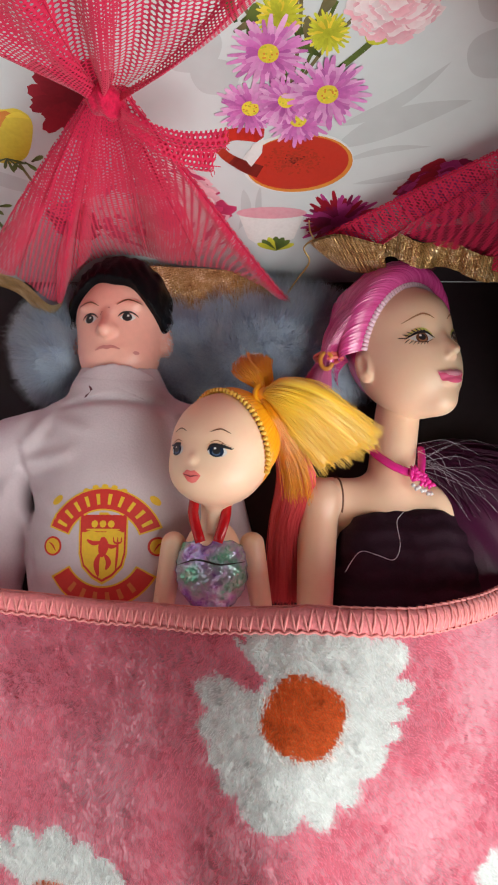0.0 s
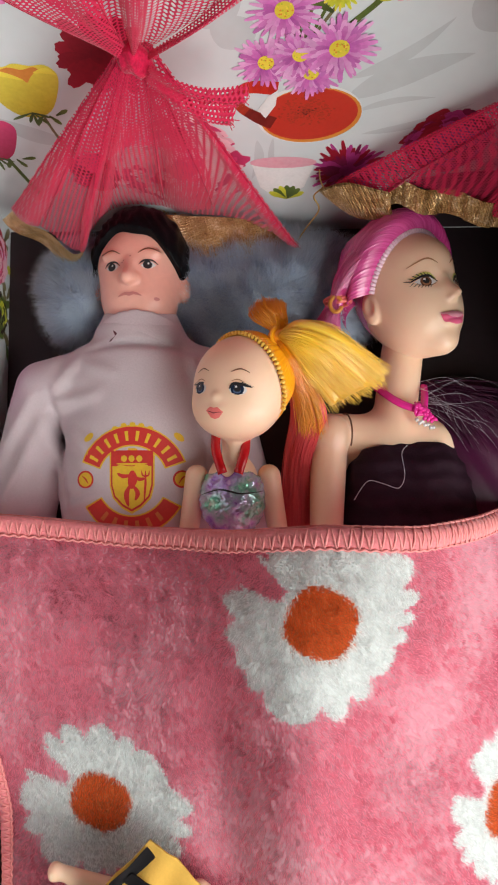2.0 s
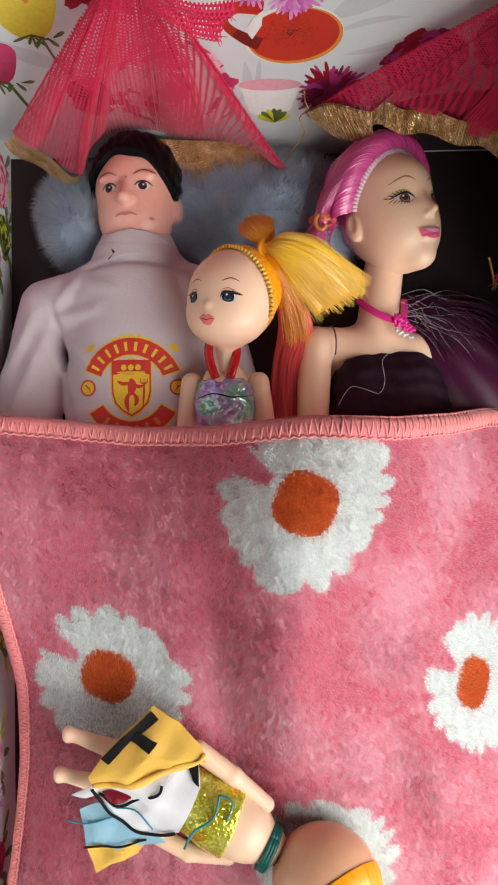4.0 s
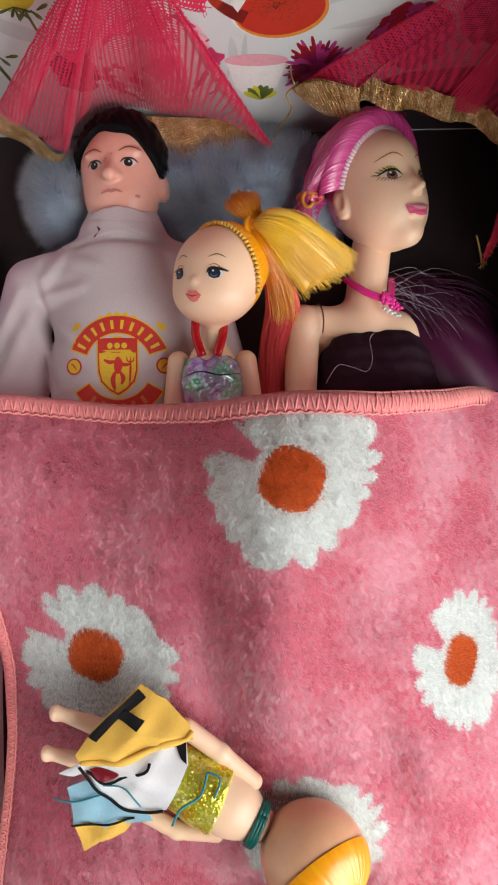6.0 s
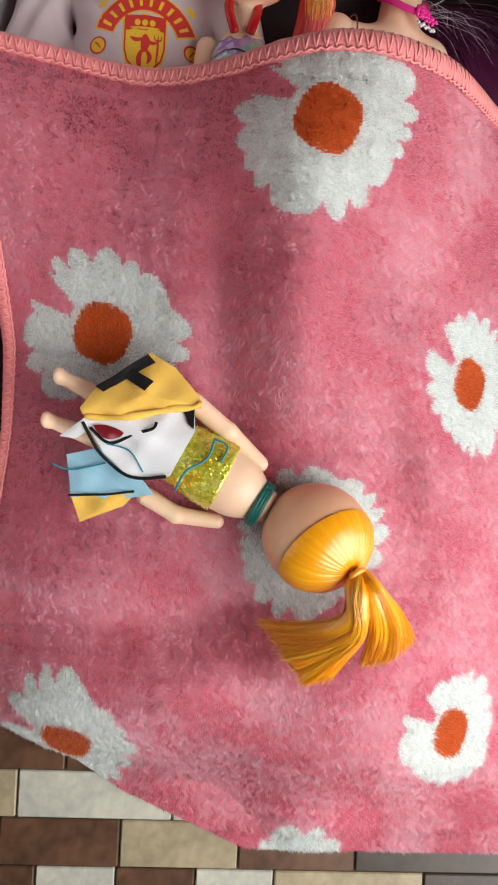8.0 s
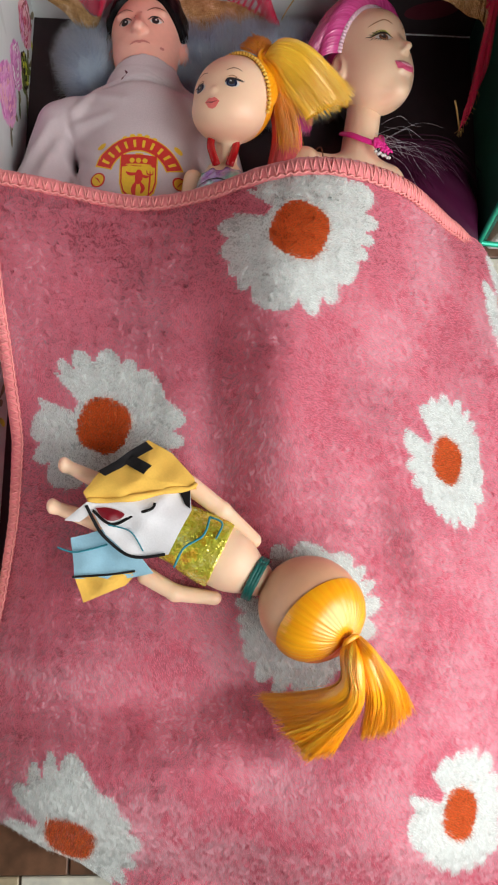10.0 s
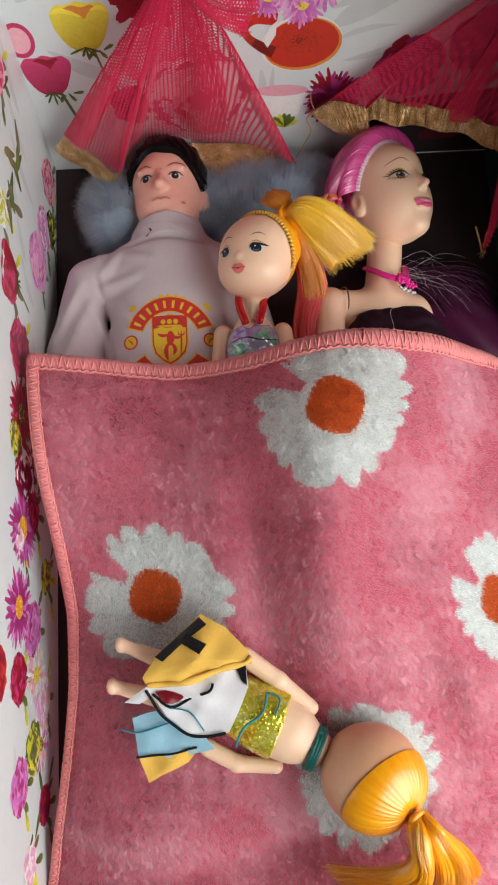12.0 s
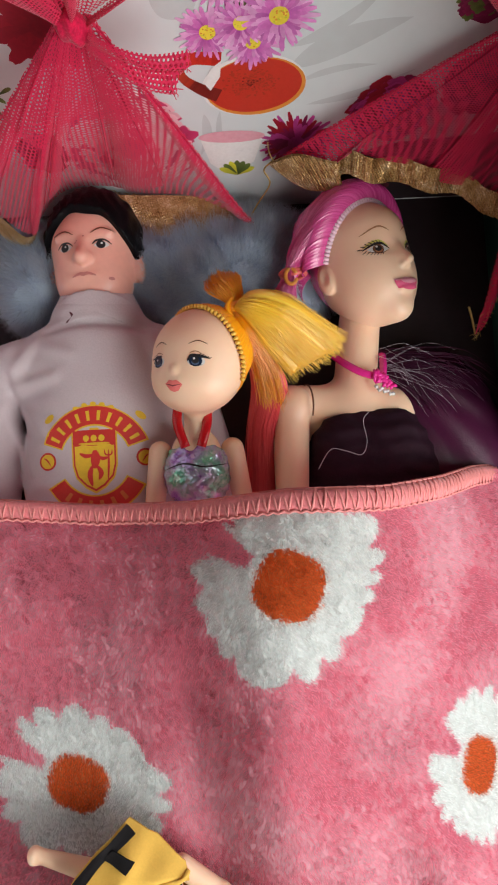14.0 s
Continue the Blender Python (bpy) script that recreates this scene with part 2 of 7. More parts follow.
M = {}
M["plaster"] = mat("plaster", (0.46, 0.34, 0.27), 0.9, 0.06, 60, 4, 0.1, dist=0.002)
M["ceiling"] = mat("ceiling_paint", (0.74, 0.66, 0.58), 0.9, 0.04, 60, 4, 0.1, dist=0.002)
M["ground"] = mat("floor_sheet", (0.09, 0.06, 0.045), 0.5, 0.4, 120, 12, 0.2)
M["tile_cream"] = mat("tile_cream", (0.47, 0.48, 0.43), 0.35, 0.18, 300, 60, 0.25, hue=(0.54, 0.53, 0.43))
M["tile_brown"] = mat("tile_brown", (0.11, 0.055, 0.03), 0.4, 0.5, 200, 50, 0.25)
M["tile_tan"] = mat("tile_tan", (0.36, 0.30, 0.19), 0.4, 0.3, 250, 50, 0.25)
M["tile_dark"] = mat("tile_dark", (0.05, 0.035, 0.025), 0.4, 0.4, 250, 50, 0.25)
M["paper"] = mat("glossy_paper", (0.635, 0.69, 0.69), 0.32, 0.03, 200, 25, 0.06, coat=0.2)
M["paper_grey"] = mat("print_grey", (0.53, 0.57, 0.57), 0.32, 0.05, 200, 60, 0.05)
M["card"] = mat("raw_card", (0.36, 0.26, 0.17), 0.85, 0.15, 500, 60, 0.3)
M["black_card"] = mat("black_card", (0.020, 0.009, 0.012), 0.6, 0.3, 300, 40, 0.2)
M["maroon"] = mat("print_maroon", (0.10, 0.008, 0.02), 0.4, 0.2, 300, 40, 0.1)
M["green_card"] = mat("green_card", (0.008, 0.085, 0.055), 0.45, 0.2, 300, 30, 0.15)
M["green_foil"] = mat("green_foil", (0.02, 0.42, 0.26), 0.3, 0.25, 900, 90, 0.4, metal=0.35)
PRINTS = {"lilac": ((0.44, 0.05, 0.32), (0.76, 0.30, 0.62)), "lilac_pale": ((0.56, 0.14, 0.44), (0.82, 0.48, 0.72)), "lilac_dark": ((0.36, 0.05, 0.28), (0.60, 0.20, 0.50)), "magenta": ((0.20, 0.01, 0.09), (0.50, 0.06, 0.27)), "pinkish": ((0.70, 0.22, 0.30), (0.82, 0.50, 0.55)), "petal_white": ((0.78, 0.46, 0.50), (0.84, 0.74, 0.74)), "yellow": ((0.66, 0.46, 0.02), (0.84, 0.72, 0.08)), "lime": ((0.34, 0.36, 0.02), (0.66, 0.66, 0.05)), "yellow_pale": ((0.52, 0.38, 0.015), (0.82, 0.68, 0.07)), "crimson": ((0.16, 0.004, 0.012), (0.36, 0.012, 0.03)), "fuchsia": ((0.62, 0.02, 0.22), (0.80, 0.28, 0.55)), "wine": ((0.09, 0.004, 0.025), (0.26, 0.012, 0.08)), "rose": ((0.36, 0.008, 0.05), (0.60, 0.05, 0.16)), "cup_red": ((0.50, 0.022, 0.014), (0.58, 0.05, 0.025)), "cup_dark": ((0.14, 0.014, 0.010), (0.22, 0.02, 0.014)), "cup_mid": ((0.34, 0.03, 0.014), (0.44, 0.045, 0.02)), "leaf": ((0.035, 0.055, 0.012), (0.13, 0.19, 0.04)), "stem": ((0.10, 0.085, 0.04), (0.20, 0.18, 0.08)), "white_print": ((0.66, 0.66, 0.63), (0.82, 0.82, 0.80)), "orange_print": ((0.52, 0.15, 0.02), (0.74, 0.30, 0.05))}
for key, (root, tip) in PRINTS.items():
    M[key] = print_mat("print_" + key, root, tip)
M["net"] = net_mat("red_net", (0.74, 0.012, 0.090), 0.00125, 0.0)
M["net_thick"] = net_mat("red_net_gathered", (0.72, 0.012, 0.088), 0.00105, 0.75)
M["red_cloth"] = mat("red_gathered_cloth", (0.62, 0.015, 0.07), 0.7, 0.25, 1500, 200, 0.7, sheen=0.3, dist=0.0006)
M["net_knot"] = mat("red_net_knot", (0.50, 0.007, 0.05), 0.8, 0.45, 1500, 500, 0.8, sheen=0.2, dist=0.0005, spec=0.2)
M["gold"] = glint_mat("gold_lame", ((0.24, 0.115, 0.035), (0.50, 0.29, 0.10), (0.66, 0.44, 0.20), (0.98, 0.84, 0.58)), 2600, 0.3, 0.7, 0.75, 0.0009)
M["gold_thread"] = mat("gold_thread", (0.6, 0.42, 0.14), 0.35, 0.2, 900, 100, 0.2, metal=0.8)
M["fur"] = pile_mat("blue_fur", (0.55, 0.66, 0.85), (0.86, 0.94, 0.99), 0.12, 0.5, 0.5)
# pink tones hold the pile's sheen at the tips and shade at the roots
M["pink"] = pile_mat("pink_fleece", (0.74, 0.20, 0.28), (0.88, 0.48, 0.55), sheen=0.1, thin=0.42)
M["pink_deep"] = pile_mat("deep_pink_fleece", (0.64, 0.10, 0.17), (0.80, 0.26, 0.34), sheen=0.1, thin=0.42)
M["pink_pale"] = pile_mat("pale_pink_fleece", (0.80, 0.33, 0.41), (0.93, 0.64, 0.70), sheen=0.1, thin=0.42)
M["white"] = pile_mat("white_fleece", (0.78, 0.82, 0.80), (0.86, 0.90, 0.88), 0.05, sheen=0.1, thin=0.42)
M["pink_cloth"] = pile_mat("pink_backing", (0.78, 0.24, 0.32), (0.78, 0.24, 0.32))
M["white_cloth"] = pile_mat("white_backing", (0.80, 0.84, 0.82), (0.80, 0.84, 0.82))
M["orange_cloth"] = pile_mat("orange_backing", (0.64, 0.11, 0.02), (0.64, 0.11, 0.02))
M["orange"] = pile_mat("orange_fleece", (0.60, 0.09, 0.018), (0.76, 0.175, 0.035), 0.15, sheen=0.1, thin=0.42)
M["hem"] = mat("salmon_hem", (0.70, 0.215, 0.225), 0.9, 0.22, 900, 160, 0.9, sheen=0.4, spec=0.15)
M["stitch"] = mat("salmon_thread", (0.76, 0.28, 0.265), 0.8, 0.12, 1200, 150, 0.3, spec=0.2)
M["skin_man"] = mat("doll_skin_rosy", (0.90, 0.47, 0.37), 0.34, 0.05, 500, 60, 0.03, sss=0.15)
M["skin"] = mat("doll_skin_pale", (0.97, 0.645, 0.445), 0.38, 0.03, 500, 60, 0.02, sss=0.2)
M["skin_mini"] = mat("doll_skin_tan", (0.80, 0.44, 0.26), 0.28, 0.05, 500, 60, 0.02, sss=0.1)
M["black_hair"] = mat("moulded_black_hair", (0.004, 0.004, 0.005), 0.36, 0.2, 900, 200, 0.3, dist=0.0005, spec=0.1)
M["shirt"] = mat("white_knit", (0.60, 0.525, 0.55), 0.85, 0.06, 1600, 60, 0.35, sheen=0.2)
M["ink_red"] = mat("ink_red", (0.62, 0.035, 0.025), 0.6, 0.1, 900, 90, 0.1)
M["ink_yellow"] = mat("ink_yellow", (0.80, 0.52, 0.03), 0.6, 0.1, 900, 90, 0.1)
M["ink_orange"] = mat("ink_orange", (0.66, 0.20, 0.05), 0.6, 0.1, 900, 90, 0.1)
M["ink_pale"] = mat("ink_pale", (0.78, 0.72, 0.66), 0.7, 0.06, 900, 90, 0.1)
M["ink_black"] = mat("ink_black", (0.012, 0.011, 0.012), 0.5, 0.2, 900, 90, 0.05)
M["ink_brown"] = mat("ink_brown", (0.18, 0.07, 0.03), 0.5, 0.2, 900, 90, 0.05)
M["ink_felt"] = mat("ink_on_cloth", (0.014, 0.013, 0.014), 0.9, 0.2, 1500, 90, 0.2, spec=0.1)
M["root_gold"] = mat("hair_root_golden", (0.95, 0.56, 0.09), 0.3, 0.1, 600, 80, 0.1)
M["brow"] = mat("brow_paint", (0.44, 0.20, 0.09), 0.5, 0.1, 900, 90, 0.02)
M["ink_blue"] = mat("ink_blue", (0.02, 0.035, 0.075), 0.25, 0.2, 900, 90, 0.0)
M["iris"] = mat("iris_blue_grey", (0.10, 0.15, 0.25), 0.25, 0.2, 900, 90, 0.0)
M["eye_white"] = mat("eye_white", (0.78, 0.76, 0.74), 0.25, 0.03, 900, 90, 0.0)
M["lip_man"] = mat("lip_dull", (0.60, 0.22, 0.20), 0.45, 0.1, 900, 90, 0.05)
M["lip_red"] = mat("lip_red", (0.82, 0.17, 0.15), 0.3, 0.1, 900, 90, 0.02)
M["lip_pale"] = mat("lip_pale", (0.94, 0.36, 0.44), 0.4, 0.1, 900, 90, 0.02, sss=0.2, spec=0.2)
M["lip_pink"] = mat("lip_pink", (0.88, 0.13, 0.26), 0.4, 0.1, 900, 90, 0.02, sss=0.2, spec=0.2)
M["lid"] = mat("lid_yellow", (0.62, 0.55, 0.12), 0.5, 0.1, 900, 90, 0.02)
M["yellow_hair"] = hair_mat("golden_nylon_hair", (0.95, 0.44, 0.008), (0.98, 0.74, 0.08), 0.28, 0.9)
M["orange_hair"] = hair_mat("orange_nylon_hair", (0.95, 0.29, 0.004), (1.0, 0.50, 0.015), 0.28, 0.8)
M["pink_hair"] = hair_mat("pink_nylon_hair", (0.52, 0.018, 0.18), (0.86, 0.12, 0.42), 0.26, 1.0)
M["root_pink"] = mat("hair_root_pale", (0.90, 0.64, 0.74), 0.35, 0.1, 600, 80, 0.1)
M["coral_hair"] = hair_mat("coral_nylon_hair", (0.74, 0.045, 0.07), (0.90, 0.14, 0.13), 0.35, 0.5)
M["grey_hair"] = mat("pale_loose_hair", (0.55, 0.52, 0.58), 0.35, 0.1, 500, 80, 0.0, rnd=0.3)
M["purple"] = mat("purple_fabric", (0.048, 0.005, 0.026), 0.4, 0.25, 1500, 90, 0.3, spec=0.3)
M["gown"] = mat("gown_crepe", (0.020, 0.004, 0.012), 0.75, 0.25, 1800, 90, 0.8, spec=0.2)
M["hot_pink"] = mat("hot_pink_plastic", (0.80, 0.03, 0.30), 0.25, 0.1, 700, 90, 0.05)
M["glitter"] = glint_mat("iridescent_foil", ((0.30, 0.10, 0.55), (0.52, 0.40, 0.72), (0.50, 0.62, 0.68), (0.20, 0.62, 0.42), (0.62, 0.85, 0.70)), 1500, 0.2, 0.45, 0.5, spark=0.15)
M["red_gloss"] = mat("red_gloss", (0.5, 0.01, 0.015), 0.2, 0.15, 700, 90, 0.1)
M["gold_foil"] = glint_mat("yellow_foil", ((0.62, 0.26, 0.02), (0.80, 0.50, 0.03), (0.62, 0.66, 0.06), (0.86, 0.74, 0.12), (0.70, 0.95, 0.45)), 1700, 0.18, 0.5, 0.6, spark=0.25)
M["green_ribbon"] = mat("green_ribbon", (0.005, 0.13, 0.11), 0.35, 0.25, 1200, 120, 0.5)
M["felt_yellow"] = mat("cloth_yellow", (0.76, 0.46, 0.08), 0.9, 0.08, 1500, 80, 0.3)
M["felt_white"] = mat("cloth_white", (0.74, 0.74, 0.76), 0.9, 0.05, 1500, 80, 0.3)
M["felt_blue"] = mat("cloth_blue", (0.28, 0.50, 0.62), 0.9, 0.08, 1500, 80, 0.3)
M["teal_thread"] = mat("teal_thread", (0.01, 0.20, 0.26), 0.6, 0.1, 900, 90, 0.1)
M["carton"] = mat("carton_white", (0.60, 0.62, 0.60), 0.55, 0.06, 300, 30, 0.1)
M["blue_card"] = mat("carton_blue", (0.02, 0.06, 0.12), 0.5, 0.2, 300, 30, 0.1)


# ---- mesh tools ----
class Geo:
    """Gathers vertices and faces, each face with a material's name and corner coordinates in the cloth."""

    def __init__(self):
        self.v, self.f, self.m, self.uv = [], [], [], []

    def add(self, verts, faces, key, uv=None):
        base = len(self.v)
        self.v.extend(tuple(float(c) for c in p) for p in verts)
        self.f.extend(tuple(base + i for i in f) for f in faces)
        self.m.extend([key] * len(faces))
        self.uv.extend(uv if uv is not None else [(0.0, 0.0)] * len(verts))
        return base

    def moved(self, m, scale=1.0):
        out = Geo()
        out.v = [tuple(m @ (Vector(p) * scale)) for p in self.v]
        out.f, out.m, out.uv = list(self.f), list(self.m), list(self.uv)
        return out

    def join(self, other):
        base = len(self.v)
        self.v.extend(other.v)
        self.f.extend(tuple(base + i for i in f) for f in other.f)
        self.m.extend(other.m)
        self.uv.extend(other.uv)

    def make(self, name, parent=None, label="", smooth=True, scale=0.001):
        me = bpy.data.meshes.new(name)
        me.from_pydata([(x * scale, y * scale, z * scale) for x, y, z in self.v], [], self.f)
        keys = list(dict.fromkeys(self.m))
        for k in keys:
            me.materials.append(M[k])
        spot = {k: i for i, k in enumerate(keys)}
        me.polygons.foreach_set("material_index", [spot[k] for k in self.m])
        me.polygons.foreach_set("use_smooth", [smooth] * len(self.f))
        layer = me.uv_layers.new(name="UVMap")
        loops = np.zeros(len(me.loops), dtype=np.int32)
        me.loops.foreach_get("vertex_index", loops)
        layer.data.foreach_set("uv", np.array(self.uv, dtype=np.float32)[loops].ravel())
        me.validate()
        me.update()
        ob = new(name, me)
        if parent:
            ob.parent = parent
        if label:
            ob["label"] = label
        return ob


def thing(name, label, category, at=(0, 0, 0), group="", kind=""):
    ob = new(name)
    ob.empty_display_size = 0.01
    ob.location = [c * 0.001 for c in at]
    return tagged(ob, label, category, group, kind)


def box(g, lo, hi, key, bevel=0.6):
    """A block with chamfered edges, sizes in millimetres."""
    bm = bmesh.new()
    bmesh.ops.create_cube(bm, size=1)
    for v in bm.verts:
        v.co = [lo[i] + (v.co[i] + 0.5) * (hi[i] - lo[i]) for i in range(3)]
    if bevel:
        bmesh.ops.bevel(bm, geom=list(bm.edges), offset=bevel, segments=1, affect="EDGES", profile=0.7)
    bm.verts.index_update()
    g.add([v.co for v in bm.verts], [[v.index for v in f.verts] for f in bm.faces], key)
    bm.free()


def tube(g, pts, radius, key, sides=6, flat=1.0, normal=(0, 0, 1), close=True):
    """A tube along points; radius is a number or a function of the way along, 0 to 1."""
    P = [Vector(p) for p in pts]
    n = len(P)
    verts = []
    up = Vector(normal)
    for i, p in enumerate(P):
        d = (P[min(i + 1, n - 1)] - P[max(i - 1, 0)]).normalized()
        a = d.cross(up)
        a = a.normalized() if a.length > 1e-6 else d.orthogonal().normalized()
        b = a.cross(d).normalized()
        r = radius(i / max(1, n - 1)) if callable(radius) else radius
        for k in range(sides):
            w = 2 * math.pi * k / sides
            verts.append(p + a * (r * math.cos(w)) + b * (r * flat * math.sin(w)))
    faces = [(i * sides + k, i * sides + (k + 1) % sides, (i + 1) * sides + (k + 1) % sides, (i + 1) * sides + k) for i in range(n - 1) for k in range(sides)]
    if close:
        faces += [tuple(range(sides - 1, -1, -1)), tuple((n - 1) * sides + k for k in range(sides))]
    shift = (P[-1].x * 0.37 + P[-1].y * 0.53) % 7.0
    g.add(verts, faces, key, [(shift + k / sides, shift + i / max(1, n - 1)) for i in range(n) for k in range(sides)])


def curve(pts, n):
    """A smooth line through the given points."""
    P = [Vector(p) for p in pts]
    out = []
    for i in range(n):
        s = i / (n - 1) * (len(P) - 1)
        k = min(int(s), len(P) - 2)
        u = s - k
        a, b, c, d = P[max(k - 1, 0)], P[k], P[k + 1], P[min(k + 2, len(P) - 1)]
        out.append(0.5 * ((2 * b) + (c - a) * u + (2 * a - 5 * b + 4 * c - d) * u * u + (3 * b - a - 3 * c + d) * u ** 3))
    return out


def sheet(g, fn, nu, nv, key, size=None, fit=None):
    """A surface fn(u, v) with its cloth coordinates in metres (or size = (width, height))."""
    pts = [[Vector(fn(i / nu, j / nv)) for i in range(nu + 1)] for j in range(nv + 1)]
    verts, uv = [], []
    for j in range(nv + 1):
        run = 0.0
        for i in range(nu + 1):
            verts.append(pts[j][i])
            uv.append(((i / nu - 0.5) * (fit[0] + (fit[1] - fit[0]) * j / nv) if fit else i / nu * size[0], j / nv * size[1]) if size else (0, 0))
    w = nu + 1
    g.add(verts, [(j * w + i, j * w + i + 1, (j + 1) * w + i + 1, (j + 1) * w + i) for j in range(nv) for i in range(nu)], key, uv)


# ---- rounded solids from blended primitives ----
def ell(p, c, r):
    q = [(p[i] - c[i]) / r[i] for i in range(3)]
    k0 = np.sqrt(q[0] ** 2 + q[1] ** 2 + q[2] ** 2)
    k1 = np.sqrt((q[0] / r[0]) ** 2 + (q[1] / r[1]) ** 2 + (q[2] / r[2]) ** 2) + 1e-9
    return k0 * (k0 - 1) / k1


def cap(p, a, b, ra, rb):
    d = [b[i] - a[i] for i in range(3)]
    t = sum((p[i] - a[i]) * d[i] for i in range(3)) / sum(c * c for c in d)
    t = np.clip(t, 0, 1)
    return np.sqrt(sum((p[i] - a[i] - t * d[i]) ** 2 for i in range(3))) - (ra + (rb - ra) * t)


def blend(a, b, k):
    h = np.clip(0.5 + 0.5 * (b - a) / k, 0, 1)
    return b + (a - b) * h - k * h * (1 - h)


def carve(a, b, k):
    return -blend(-a, b, k)


def net_surface(f, lo, hi, step):
    """The zero surface of f over a block, as vertices and four-sided faces."""
    n = [int(math.ceil((hi[i] - lo[i]) / step)) + 1 for i in range(3)]
    ax = [lo[i] + step * np.arange(n[i]) for i in range(3)]
    X, Y, Z = np.meshgrid(*ax, indexing="ij")
    val = f((X, Y, Z))
    inside = val < 0
    shape = tuple(c - 1 for c in n)
    total, count = np.zeros(shape + (3,)), np.zeros(shape)
    corner = lambda A, c: A[c[0] : c[0] + shape[0], c[1] : c[1] + shape[1], c[2] : c[2] + shape[2]]  # noqa: E731
    for axis in range(3):
        o1, o2 = [i for i in range(3) if i != axis]
        for d1 in (0, 1):
            for d2 in (0, 1):
                a = [0, 0, 0]
                a[o1], a[o2] = d1, d2
                b = list(a)
                b[axis] = 1
                va, vb = corner(val, a), corner(val, b)
                hit = corner(inside, a) != corner(inside, b)
                t = np.where(hit, va / np.where(hit, va - vb, 1), 0)
                for i in range(3):
                    total[..., i] += np.where(hit, a[i] + (t if i == axis else 0), 0)
                count += hit
    live = count > 0
    ids = np.full(shape, -1)
    ids[live] = np.arange(live.sum())
    where = np.argwhere(live)
    verts = np.array(lo) + step * (where + total[live] / count[live][:, None])
    faces = []
    for axis in range(3):
        o1, o2 = (axis + 1) % 3, (axis + 2) % 3
        a = np.take(inside, range(n[axis] - 1), axis)
        b = np.take(inside, range(1, n[axis]), axis)
        for way, hit in ((1, a & ~b), (0, ~a & b)):
            e = np.argwhere(hit)
            e = e[(e[:, o1] > 0) & (e[:, o2] > 0) & (e[:, o1] < shape[o1]) & (e[:, o2] < shape[o2])]
            q = []
            for s1, s2 in ((-1, -1), (0, -1), (0, 0), (-1, 0)):
                c = e.copy()
                c[:, o1] += s1
                c[:, o2] += s2
                q.append(ids[c[:, 0], c[:, 1], c[:, 2]])
            quad = np.stack(q if way else q[::-1], 1)
            faces.append(quad[(quad >= 0).all(1)])
    return verts, np.concatenate(faces)


def solid(g, f, lo, hi, step, key):
    v, q = net_surface(f, lo, hi, step)
    g.add(v, q.tolist(), key)
    return v, q


def tree_of(v, q):
    return BVHTree.FromPolygons([tuple(p) for p in v], [tuple(int(i) for i in f) for f in q])


def decal(g, tree, outline, key, lift, start=80.0, rings=3, mid=None):
    """A patch of paint on the front (+z) of a solid, from a closed outline in x and y."""
    c = mid or (sum(p[0] for p in outline) / len(outline), sum(p[1] for p in outline) / len(outline))
    n = len(outline)
    verts = []
    for r in range(rings + 1):
        k = r / rings
        for p in outline if r else [c]:
            x, y = c[0] + (p[0] - c[0]) * k, c[1] + (p[1] - c[1]) * k
            hit = tree.ray_cast(Vector((x, y, start)), Vector((0, 0, -1)))
            if hit[0] is None:
                hit = tree.find_nearest(Vector((x, y, 0)))
            nrm = hit[1] if hit[1].z > 0 else -hit[1]
            verts.append(hit[0] + nrm * lift)
    faces = [(0, 1 + k, 1 + (k + 1) % n) for k in range(n)]
    for r in range(1, rings):
        a, b = 1 + (r - 1) * n, 1 + r * n
        faces += [(a + k, b + k, b + (k + 1) % n, a + (k + 1) % n) for k in range(n)]
    area = sum(outline[i][0] * outline[(i + 1) % n][1] - outline[(i + 1) % n][0] * outline[i][1] for i in range(n))
    g.add(verts, faces if area > 0 else [f[::-1] for f in faces], key)


def stroke(g, tree, pts, width, key, lift, n=14, start=80.0):
    """A painted line on the front of a solid, tapered at both ends."""
    line = curve([(p[0], p[1], 0) for p in pts], n)
    left, right = [], []
    for i, p in enumerate(line):
        d = (line[min(i + 1, n - 1)] - line[max(i - 1, 0)]).normalized()
        s = width * (0.25 + 0.75 * math.sin(math.pi * i / (n - 1)))
        for side, out in ((1, left), (-1, right)):
            x, y = p.x - side * d.y * s / 2, p.y + side * d.x * s / 2
            hit = tree.ray_cast(Vector((x, y, start)), Vector((0, 0, -1)))
            if hit[0] is None:
                hit = tree.find_nearest(Vector((x, y, 0)))
            nrm = hit[1] if hit[1].z > 0 else -hit[1]
            out.append(hit[0] + nrm * lift)
    g.add(left + right, [(i, n + i, n + i + 1, i + 1) for i in range(n - 1)], key)


def oval(cx, cy, rx, ry, turn=0.0, n=20):
    c, s = math.cos(radians(turn)), math.sin(radians(turn))
    return [(cx + rx * math.cos(w) * c - ry * math.sin(w) * s, cy + rx * math.cos(w) * s + ry * math.sin(w) * c) for w in (2 * math.pi * k / n for k in range(n))]


